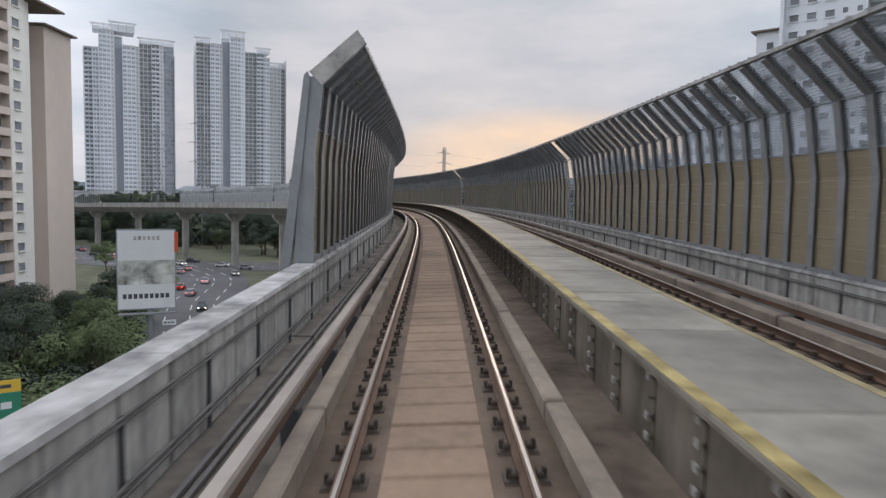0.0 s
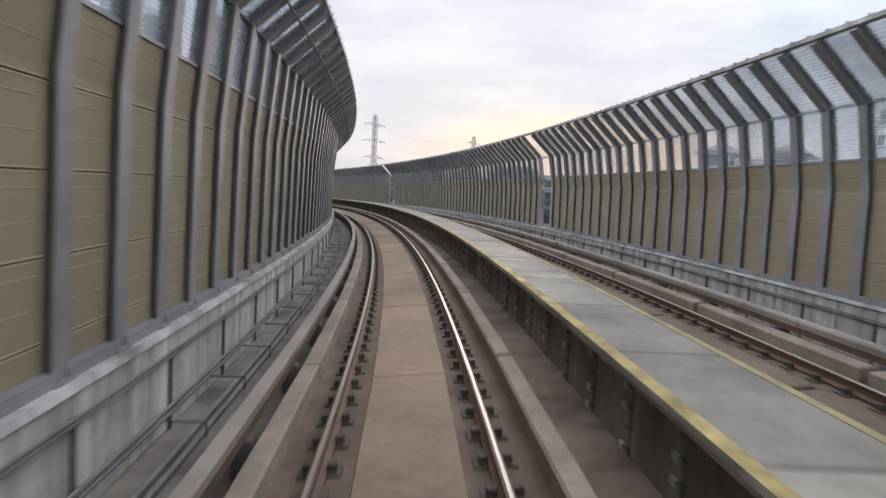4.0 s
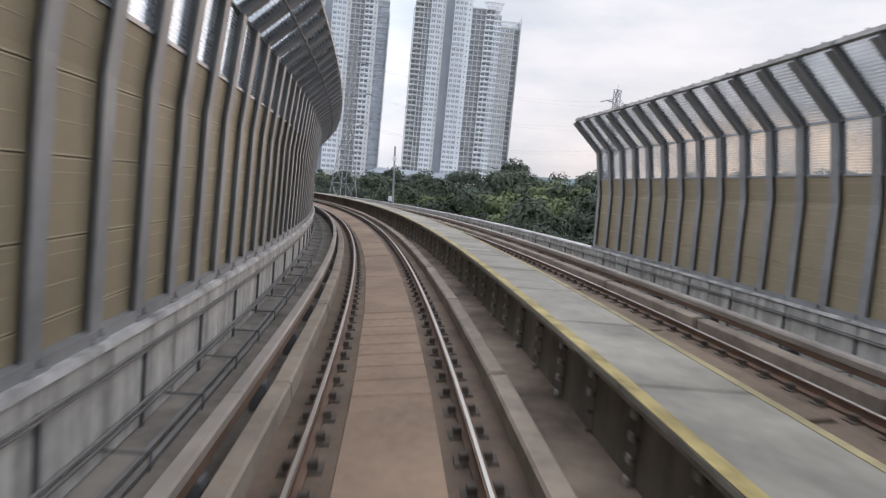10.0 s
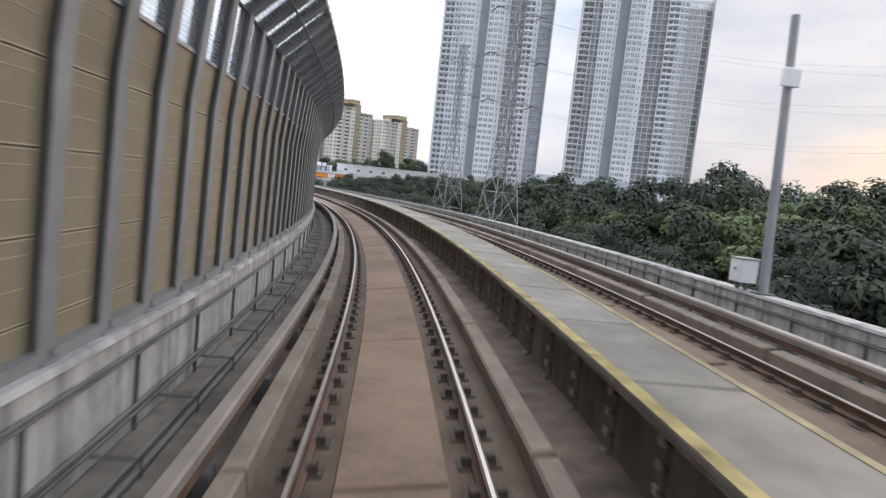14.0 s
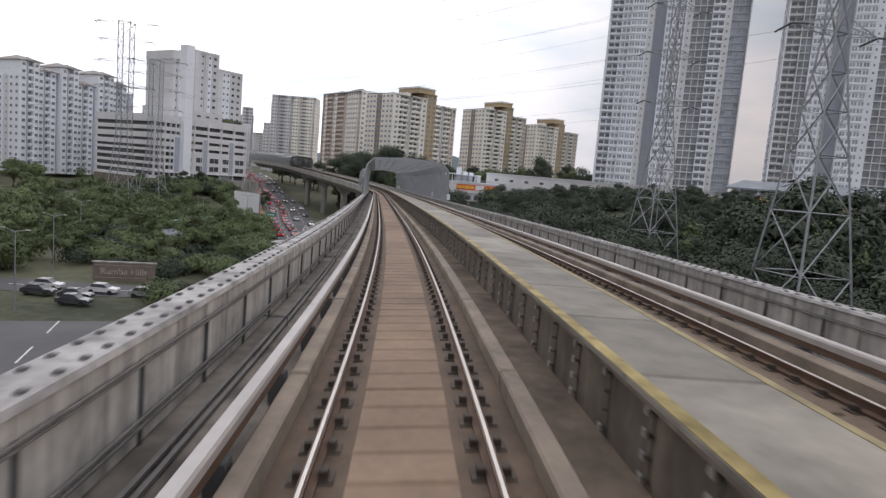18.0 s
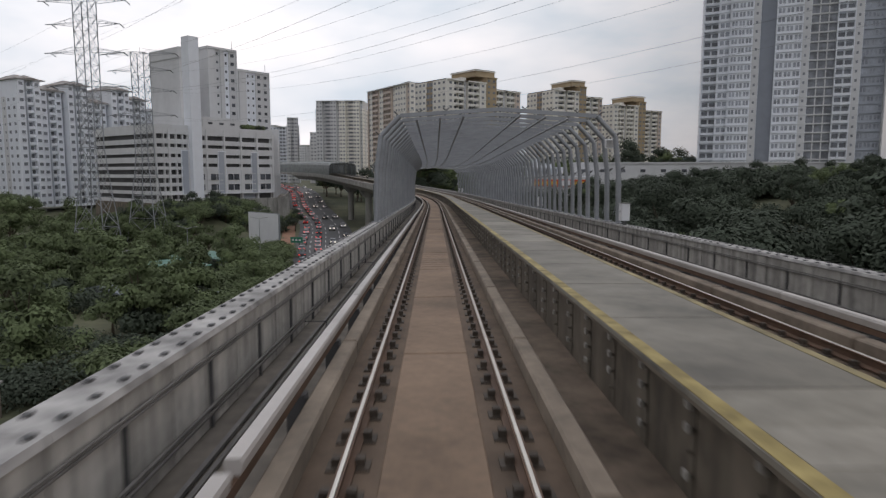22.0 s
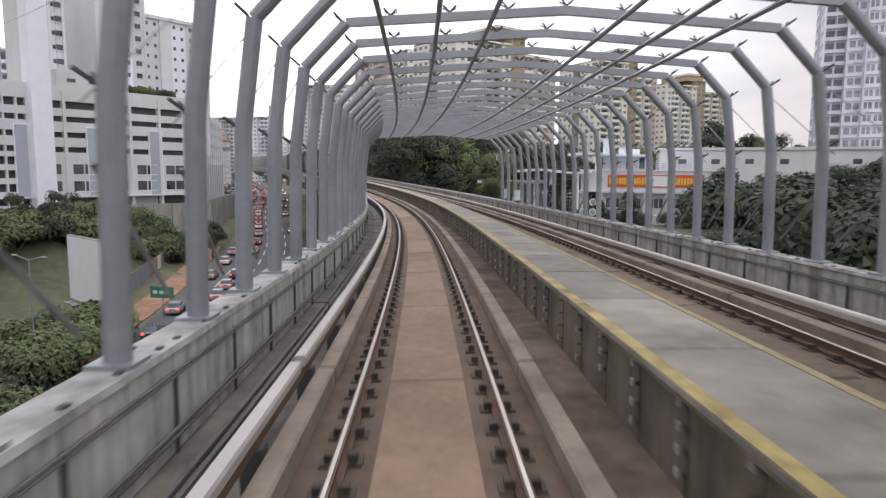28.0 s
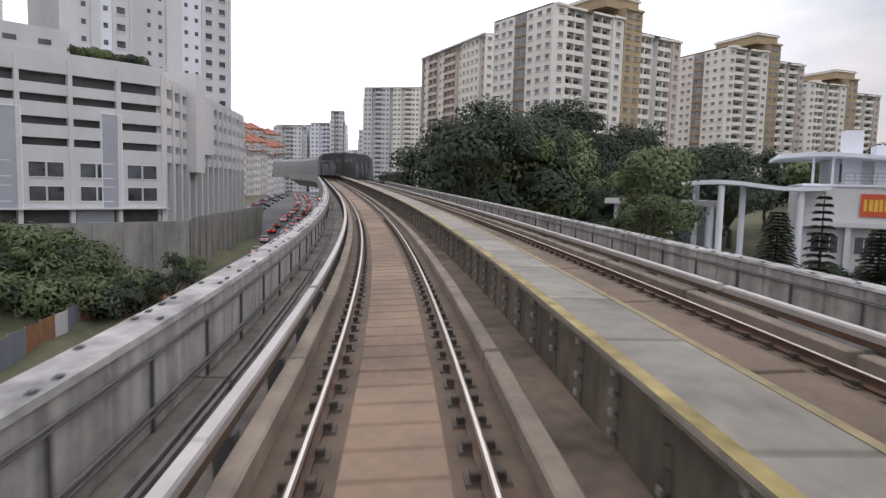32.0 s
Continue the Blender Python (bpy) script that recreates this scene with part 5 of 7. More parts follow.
def block(label, left, right, z0, floors, fh, depth, walls, hips=False, group="distant housing"):
    """A housing block of several stepped sections; hips: each section has its own hipped roof and gable."""
    m, length = facing(left, right, z0)
    b = thing("housing_block", label, "building", group=group)
    n = len(walls) * (2 if hips else 1)
    w = length / n
    for i in range(n):
        wall, back, low = walls[i * len(walls) // n], (0.0, 2.6)[i % 2] if hips else 0.0, (0, 1, 0, 2)[i % 4] if hips else 0
        k = w / 16
        x, top = i * w, (floors - low) * fh
        mm = m @ Matrix.Translation((x, 0, 0))
        bay_front(b, mm, [(4.2 * k, back, "w", wall), (1.6 * k, back + 2.4, "s", wall), (4 * k, back + 0.4, "b", wall), (4.2 * k, back, "w", wall), (2 * k, back + 2.6, "s", "pale")], floors - low, fh, depth)
        part("cornice", Geo().box(x + 0.03, x + w - 0.03, back - 0.5, depth, top + 0.01, top + 0.5, m), WALL_PALE, b)
        if hips:
            hip(b, m, x, x + w, back, depth, top + 0.5, 2.6, 0.7, ROOF_PALE)
            hip(b, m, x + w * 0.3, x + w * 0.7, back - 0.4, depth * 0.4, top + 0.9, 1.5, 0.3, ROOF_PALE)
    for mm, wall in ((m @ Matrix.Translation((0.0, depth, 0)) @ Matrix.Rotation(-math.pi / 2, 4, "Z"), walls[0]), (m @ Matrix.Translation((length, 0, 0)) @ Matrix.Rotation(math.pi / 2, 4, "Z"), walls[-1])):
        bay_front(b, mm @ Matrix.Translation((0, -0.6, 0)), [(depth * 0.4, 0, "w", wall), (depth * 0.2, 0.3, "s", "pale"), (depth * 0.4, 0, "w", wall)], floors - 2, fh, 0.58)
    return b


block("white high-rise flats with pale low hipped roofs", (-459, 252), (-480, 300), -14, 14, 3.2, 18, ("white", "white"), True)
block("long white high-rise flats with pale hipped roofs", (-440, 296), (-462, 352), -14, 16, 3.2, 20, ("white", "white", "white"), True)
block("white and grey flats far down the valley", (-470, 222), (-485, 250), -14, 12, 3.2, 16, ("white",), True)
block("pale tower flats beyond the road", (-630, 530), (-602, 558), -14, 24, 3.1, 20, ("pale", "cream"), False)
block("hazy pale mid-rise city flats", (-735, 504), (-719, 524), -14, 17, 3.2, 18, ("pale",), False)
block("hazy white mid-rise city flats", (-717, 527), (-702, 546), -14, 18, 3.2, 18, ("white",), False)
block("hazy slim city tower", (-683, 529), (-679, 538), -14, 20, 3.2, 12, ("pale",), False)
block("hazy pale city flats beside the tower", (-676, 548), (-664, 566), -14, 16, 3.2, 14, ("pale",), False)
block("hazy pale city block far away", (-900, 560), (-860, 600), -14, 22, 3.2, 22, ("pale", "white"), False)
block("hazy white city block far away", (-960, 640), (-900, 690), -14, 16, 3.2, 22, ("white", "pale"), False)
block("hazy grey city block far away", (-1010, 520), (-980, 560), -14, 15, 3.2, 22, ("pale",), False)
block("hazy grey city tower far away", (-1150, 600), (-1120, 640), -14, 26, 3.2, 22, ("pale",), False)
nb, nm, nl, nt = building("flats", "white balcony flats standing behind the noise barrier", (66, 127), (112, 88), -20, 21, 3.15, 18, [(6, 1.5, "w", "white"), (3, 0.6, "s", "white"), (9, 0, "b", "white"), (8, 0.6, "b", "white"), (5, 0, "w", "pale"), (9, 0.6, "b", "white")], [(8, 0, "w", "white")], None)
part("stair_tower", Geo().box(-5.4, -0.05, 3, 10, 0, 57.0, nm), WALL_WHITE, nb)
for k in range(16):
    part("stair_window", Geo().box(-3.4, -2.2, 2.93, 3.05, 4 + 3.3 * k, 5.3 + 3.3 * k, nm), WINDOW, nb)
hip(nb, nm, -5.4, -0.05, 3, 10, 57.3, 1.1, 0.9)
block("white hip-roofed flats behind the noise barrier", (48, 190), (70, 175), -20, 11, 3.1, 14, ("white", "cream"), True)
block("slim white flats with a low roof behind the noise barrier", (50.6, 123), (62.3, 122), -20, 14, 3.1, 14, ("white",), True)


def parking_block():
    """The car-park podium on its raised terrace, with slab towers and a lift core above."""
    left, right = (-338, 311), (-350, 362)
    base = -9.2
    m, length = facing(left, right, base)
    b = thing("parking_podium", "pale grey multi-storey car park podium with dark slots and towers above", "building")
    depth, top = 40.0, 24.4
    # solid filler whose dark colour stands in for shade between the decks
    part("wall", Geo().box(9.4, length - 0.4, 0.9, depth, -0.5, top - 0.2, m), SHADE, b, "dark filler behind the deck slots, painted as shade")
    slots = ((11.4, 12.5), (14.3, 15.4), (17.4, 18.5), (20.0, 21.5))
    edges = [2.7] + [z for s in slots for z in s] + [top]
    for k in range(0, len(edges), 2):
        part("deck_edge", Geo().box(8.7 if k else 19.9, length + 0.3, 0, depth + 0.3, edges[k], edges[k + 1], m), WALL_PALE, b)
    low = [-0.3, 1.1, 2.6, 3.7, 5.2, 6.3, 7.8, 8.9, 10.4, 11.4]
    for k in range(0, len(low), 2):
        part("deck_edge", Geo().box(8.7, 19.88, 0, depth, low[k], low[k + 1], m), WALL_PALE, b)
    for x in (8.9, 11.4, 15.6, 17.8):
        part("pillar", Geo().box(x - 0.16, x + 0.16, -0.1, 0.9, -0.3, top - 1.0, m), WALL_PALE, b)
    for k in range(2, 9):
        x = length * k / 8
        part("pillar", Geo().box(x - 0.3, x + 0.3, -0.18, 0.9, 0, top - 1.0, m), WALL_PALE, b)
    for k in range(1, 4):
        x = length * (2 * k + 1) / 8 - 1.1
        part("blank_shaft", Geo().box(x - 1.35, x + 1.35, -0.12, 0.5, 2.7, 16.4, m), WALL_GREY, b, "plain grey shaft panel")
        part("shaft_border", Geo().box(x - 1.5, x - 1.36, -0.2, 0.4, 2.7, 16.6, m).box(x + 1.36, x + 1.5, -0.2, 0.4, 2.7, 16.6, m).box(x - 1.36, x + 1.36, -0.2, 0.4, 16.42, 16.6, m), WALL_WHITE, b, "white border strips")
    for k in range(3, 8):
        x = length * (k + 0.5) / 8
        for z in (3.7, 7.1):
            for e in (-1.15, 1.15):
                w = part("window", Geo().box(x + e - 1.0, x + e + 1.0, -0.06, 0.1, z, z + 2.0, m), WINDOW, b)
                part("window_frame", Geo().box(x + e - 1.12, x + e + 1.12, -0.13, -0.07, z - 0.14, z - 0.02, m).box(x + e - 1.12, x + e + 1.12, -0.13, -0.07, z + 2.02, z + 2.12, m), WALL_CREAM, w)
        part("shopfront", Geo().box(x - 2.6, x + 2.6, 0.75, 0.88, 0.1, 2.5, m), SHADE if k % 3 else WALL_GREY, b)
    part("street_ledge", Geo().box(8.6, length + 0.6, -0.9, 0.4, 2.45, 2.7, m), WALL_PALE, b)
    part("ramp_house", Geo().box(25.2, 39.5, 0.3, 12, top, top + 3.2, m), WALL_PALE, b)
    for k in range(6, 9):
        part("ramp_window", Geo().box(2 + k * 4.2, 3.6 + k * 4.2, 0.22, 0.4, top + 0.9, top + 1.6, m), WINDOW, b)
    part("lift_core", Geo().box(19.8, 23.4, -2.0, 2, -0.5, 52.0, m), WALL_WHITE, b, "blank pale lift shaft")
    for x0, x1, y0, y1, high in ((30.2, 35.4, 21, 40, 52.2), (46, 58, 28, 48, 55.7), (62, 89, 48.6, 66, 52.7)):
        floors = int((high - top) / 3.1)
        mt = m @ Matrix.Translation((x0, y0, top))
        k = (x1 - x0) / 12
        bay_front(b, mt, [(3 * k, 0.0, "p", "pale"), (2.2 * k, 0.5, "s", "pale"), (1.6 * k, 0.0, "p", "pale"), (2.2 * k, 0.5, "s", "white"), (3 * k, 0.2, "w", "pale")], floors, 3.1, y1 - y0, 0.0, WINDOW)
        ms = m @ Matrix.Translation((x1, y0, top)) @ Matrix.Rotation(math.pi / 2, 4, "Z") @ Matrix.Translation((0, -0.6, 0))
        k = (y1 - y0) / 18
        bay_front(b, ms, [(3 * k, 0.0, "w", "pale"), (4.5 * k, 0.3, "b", "white"), (3 * k, 0.0, "w", "pale"), (4.5 * k, 0.3, "b", "white"), (3 * k, 0.0, "p", "pale")], floors, 3.1, 0.58, 0.0, WINDOW)
        part("tower_roof", Geo().box(x0 - 0.3, x1 + 0.3, y0 - 0.3, y1, top + floors * 3.1, high + 0.6, m), WALL_PALE, b)
        part("antenna", Geo().bar(m @ Vector((x1 - 1, y0 + 1, high)), m @ Vector((x1 - 1, y0 + 1, high + 4)), 0.08, 5), STEEL_DARK, b)
    m2, l2 = facing(right, (-402, 389), base)
    high2 = 23.2
    part("wall", Geo().box(0.8, l2, 1.2, 22, -0.5, high2 - 0.2, m2), SHADE, b, "dark filler behind the deck slots, painted as shade")
    edges = [9.8] + [z for s in slots for z in s] + [high2]
    for k in range(0, len(edges), 2):
        part("deck_edge", Geo().box(0.35, l2, 0.0, 22, edges[k], edges[k + 1] - 0.03, m2), WALL_PALE, b)
    for k in range(15):
        x = 0.7 + (l2 - 1.4) * k / 14
        part("pillar", Geo().box(x - 0.45, x + 0.45, -0.25, 1.4, 0, high2 - (0.8 if k % 4 else 0), m2), WALL_PALE, b)
    part("corner_block", Geo().box(12.5, 18.0, -1.6, 8, 8.5, high2 + 2.5, m2), WALL_PALE, b)
    part("corner_block", Geo().box(19.0, 26.0, -1.2, 8, 12.0, high2 - 2.0, m2), WALL_PALE, b)
    # the terrace in front, a raised forecourt behind a retaining wall
    t = thing("forecourt", "raised forecourt behind a dark stained concrete retaining wall", "forecourt", kind="structure")
    rim = [m @ Vector((7, -8.5, 0)), m @ Vector((52, -8.5, 0)), m2 @ Vector((3, -3.2, 0)), m2 @ Vector((l2 + 6, -3.2, 0)), m2 @ Vector((l2 + 6, 20, 0)), m @ Vector((7, 38, 0))]
    n = len(rim)
    vs = [(p.x, p.y, -21.0) for p in rim] + [(p.x, p.y, base) for p in rim]
    part("paving", Geo().add(vs, [tuple(range(n, 2 * n))] + [(i, (i + 1) % n, n + (i + 1) % n, n + i) for i in range(n)]), CONCRETE_DARK, t)
    for p, q in zip(rim[:3], rim[1:4]):
        d = (q - p).normalized()
        out = Vector((d.y, -d.x, 0))
        mm = Matrix(((d.x, out.x, 0, p.x), (d.y, out.y, 0, p.y), (0, 0, 1, 0), (0, 0, 0, 1)))
        size = (q - p).length
        part("retaining_wall", Geo().box(0, size, -0.1, 0.25, -21, base + 1.0, mm), CONCRETE, t, "stained grey retaining wall")
        for k in range(int(size / 4.0)):
            part("buttress", Geo().box(k * 4.0, k * 4.0 + 0.4, 0.25, 0.5, -21, base + 0.8, mm), CONCRETE, t)
    return m, length


PODIUM, PODIUM_LENGTH = parking_block()


def near_flats():
    """The pink-beige flats inside the first bend."""
    m, length = facing((-63, 46), (-63, 110), -20.0)
    b = thing("flats", "pink-beige apartment flats with balconies and a brown eaves roof", "building")
    bay_front(b, m, [(10, 0, "b", "pink"), (3, 0.8, "w", "cream"), (10, 0, "b", "pink"), (3, 0.6, "w", "cream"), (10, 0, "b", "pink"), (4, 0.4, "w", "cream"), (12, 0, "b", "pink"), (4.5, 0.4, "w", "cream"), (2, 1.0, "p", "cream")], 17, 3.05, 20)
    hip(b, m, 0, length, 0, 20, 51.9, 3.0)
    part("end_wall", Geo().box(length + 0.02, length + 8, 2.0, 20, 0, 49.5, m), WALL_PINK, b, "blank beige end wall")
    hip(b, m, length, length + 8, 2, 20, 49.8, 1.2, 0.8)


near_flats()


def station_hall():
    m, length = facing((-186, 478), (-128, 494), -6.0)
    b = thing("station_hall", "low hall with a wide grey metal roof on white columns", "building")
    part("wall", Geo().box(2, length - 3, 3, 18, 0, 11.5, m), WALL_CREAM, b)
    part("roof", Geo().add([m @ Vector(p) for p in ((-3, -2, 12.0), (length + 3, -2, 12.0), (length - 1, 10, 15.2), (2, 10, 15.2), (-3, 22, 12.0), (length + 3, 22, 12.0), (-3, -2, 11.4), (length + 3, -2, 11.4), (length + 3, 22, 11.4), (-3, 22, 11.4))],
                           [(0, 1, 2, 3), (3, 2, 5, 4), (1, 5, 2), (4, 0, 3), (6, 7, 1, 0), (7, 8, 5, 1), (8, 9, 4, 5), (9, 6, 0, 4), (9, 8, 7, 6)]), ROOF_METAL, b)
    part("canopy", Geo().box(-6, length - 8, -5, 3, 9.2, 9.7, m), ROOF_METAL, b)
    for k in range(9):
        x = 2 + k * (length - 6) / 8
        part("column", Geo().box(x - 0.5, x + 0.5, -0.5, 0.5, 0, 11.4, m), WALL_WHITE, b)
    for k in range(6):
        x = 8 + k * (length - 18) / 5
        part("window", Geo().box(x, x + 4, 2.9, 3.05, 4, 9, m), WINDOW if k % 3 else ROOM_LIGHT, b)


station_hall()


def restaurant():
    """The white eatery by the line, with canopies and a red banner."""
    m, length = facing((-272, 414), (-232, 442), -10.0)
    b = thing("restaurant", "white two-storey eatery with flat canopies behind the railway", "building")
    part("wall", Geo().box(-4.4, 19.2, 0.6, 16, 0, 9.0, m), WALL_PALE, b)
    part("ledge", Geo().box(-5.2, 19.7, -0.6, 0.6, 4.9, 5.4, m), WALL_PALE, b)
    part("roof_rim", Geo().box(-4.6, 19.6, 0.4, 16.2, 9.0, 9.25, m), WALL_WHITE, b)
    part("upper_wall", Geo().box(-1.5, 8.4, 5, 14, 9.25, 12.0, m), WALL_PALE, b)
    for x in (-0.8, 2.4, 5.6):
        w = part("upper_window", Geo().box(x, x + 1.6, 4.92, 5.05, 9.5, 11.5, m), WINDOW, b)
        part("window_frame", Geo().box(x - 0.1, x - 0.01, 4.88, 5.06, 9.4, 11.6, m).box(x + 1.61, x + 1.7, 4.88, 5.06, 9.4, 11.6, m), WALL_WHITE, w)
    g = Geo()
    ends = [(-7.0 + i * 1.4, 12.1 + 0.22 * math.sin(i * 0.55)) for i in range(12)]
    for (xa, za), (xb, zb) in zip(ends, ends[1:]):
        g.prism([(xa, za - 0.2), (xb, zb - 0.2), (xb, zb + 0.2), (xa, za + 0.2)], 1, 15, m)
    part("flat_canopy", g, WALL_WHITE, b)
    for x, w, high in ((-0.6, 1.7, 15.0), (2.3, 1.5, 13.4), (4.8, 1.4, 13.2)):
        part("roof_block", Geo().box(x, x + w, 4.2, 7, 9.25, high, m), WALL_WHITE, b)
    for x in (-3.6, -1.8, 7.6):
        part("canopy_post", Geo().bar(m @ Vector((x, 2.2, 9.2)), m @ Vector((x, 2.2, 12.0)), 0.14, 8), WALL_WHITE, b)
    g = Geo()
    for k in range(18):
        x = -1.0 + k * 0.95
        g.box(x, x + 0.06, 0.7, 0.76, 9.25, 10.4, m)
    for z in (9.6, 9.97, 10.35):
        g.box(-1.0, 15.2, 0.7, 0.76, z, z + 0.06, m)
    part("railing", g, STEEL, b)
    for k in range(6):
        x = -3.6 + k * 3.9
        w = part("window", Geo().box(x, x + 2.6, 0.54, 0.66, 2.2, 3.9, m), WINDOW, b)
        for e in (0.0, 0.87, 1.74, 2.52):
            part("mullion", Geo().box(x + e, x + e + 0.08, 0.48, 0.535, 2.2, 3.9, m), WALL_WHITE, w)
        part("pillar", Geo().box(x + 2.95, x + 3.45, -0.4, 0.59, 0, 4.88, m), WALL_PALE, b)
    ban = thing("banner", "long red and orange restaurant banner hung on the white wall", "banner")
    part("sheet", Geo().box(0.6, 17.6, 0.40, 0.46, 6.0, 8.3, m), SIGN_RED, ban)
    g = Geo()
    for k in range(16):
        x = 0.9 + k * 0.45
        g.box(x, x + (0.34 if k % 3 else 0.27), 0.385, 0.398, 6.55, 7.75, m)
    part("lettering", g, SIGN_YELLOW, ban, "rows of yellow bars")
    part("picture", Geo().box(8.4, 12.0, 0.385, 0.398, 6.2, 8.1, m), SIGN_WHITE, ban)
    g = Geo()
    for k in range(9):
        g.box(12.5 + k * 0.54, 12.88 + k * 0.54, 0.385, 0.398, 6.55, 7.75, m)
    part("lettering", g, SIGN_YELLOW, ban)
    sh = thing("warehouse", "long white flat-roofed shed beside the eatery", "building")
    part("wall", Geo().box(10.3, 110, 18, 44, -1, 13.4, m), WALL_PALE, sh)
    part("roof", Geo().box(9.9, 110.4, 17.6, 44.4, 13.42, 13.9, m), WALL_PALE, sh)
    for k in range(14):
        x = 14 + k * 6.4
        part("window", Geo().box(x, x + 1.6, 17.93, 18.05, 10.6, 11.6, m), WINDOW, sh)
    pav = thing("entrance_canopy", "flat white curved canopy on round columns", "canopy")
    pts = [(-16.4 + i, 8.9 + 0.3 * math.sin(i * 0.42)) for i in range(15)]
    g = Geo()
    for (xa, za), (xb, zb) in zip(pts, pts[1:]):
        g.prism([(xa, za - 0.2), (xb, zb - 0.2), (xb, zb + 0.2), (xa, za + 0.2)], -2, 6, m)
    tagged(part("roof", g, WALL_WHITE, pav), kind="stuff")
    for x, y in ((-12.4, -1.4), (-10.2, 1.5), (-4.9, -1.2), (-15.0, 4)):
        part("column", Geo().bar(m @ Vector((x, y, -2)), m @ Vector((x, y, 8.85)), 0.34, 12), WALL_WHITE, pav)
    low = thing("entrance_canopy", "lower flat pale canopy half hidden by shrubs", "canopy")
    part("roof", Geo().box(-25, -12.5, 2, 9, 6.5, 7.1, m), WALL_PALE, low)
    for x in (-23.6, -17.6, -13.4):
        part("column", Geo().bar(m @ Vector((x, 3, -2)), m @ Vector((x, 3, 6.6)), 0.4, 12), WALL_WHITE, low)
    part("back_wall", Geo().box(-17.4, -12.6, 6.5, 6.8, 0.7, 6.4, m), WALL_GREY, low)
    part("terrace", Geo().box(-20, -7, -6, 2, -2.0, 0.7, m), WALL_PALE, low)
    single("car_court", Geo().box(-22, 44, -20, 0.3, -3.5, -0.9, m), ASPHALT, "dark asphalt car court before the eatery", "car park", "structure")
    return m


EATERY = restaurant()


def shop_row(left, right, base, tops, label, group):
    """A terrace of shophouses with deep red roofs and white columns."""
    m, length = facing(left, right, base)
    n = max(3, int(length / 12))
    w = length / n
    for k in range(n):
        s = thing("shophouse", label, "shophouse", group=group)
        x0, x1 = k * w + 0.1, (k + 1) * w - 0.1
        top = tops + (k % 3) * 0.8 - base
        part("wall", Geo().box(x0, x1, 0, 12, 0, top, m), WALL_PINK if k % 2 else WALL_CREAM, s)
        g, t = Geo(), Geo()
        q_n, floors = 4, int((top - 1.0) / 3.6)
        for q in range(q_n):
            c = x0 + (q + 0.5) * (x1 - x0) / q_n
            for f in range(floors):
                z = top - 0.8 - (f + 1) * 3.6
                g.box(c - 1.0, c + 1.0, -0.05, 0.1, z + 0.9, z + 2.7, m)
                t.box(c - 1.2, c + 1.2, -0.5, 0.05, z + 0.55, z + 0.8, m)
        for q in range(q_n + 1):
            c = x0 + q * (x1 - x0) / q_n
            t.box(max(x0, c - 0.22), min(x1, c + 0.22), -0.35, 0.05, 0, top - 0.6, m)
        tagged(part("window", g, WINDOW, s), kind="stuff")
        tagged(part("column", t, WALL_WHITE, s), kind="stuff")
        hip(s, m, x0 - 0.05, x1 + 0.05, 0, 12, top + 0.2, 3.8, 1.0, ROOF_RED)
        part("awning", Geo().prism([(x0, top - 4.4), (x1, top - 4.4), (x1, top - 4.1), (x0, top - 4.1)], -1.6, -0.4, m), ROOF_RED, s, "terracotta eave strip")


shop_row((-530, 414), (-622, 474), -12.0, 17.5, "tall shophouse with white columns and a terracotta roof", "front row of shophouses")
shop_row((-566, 424), (-660, 484), -4.0, 27.0, "upper shophouse with a deep terracotta roof", "upper row of shophouses")


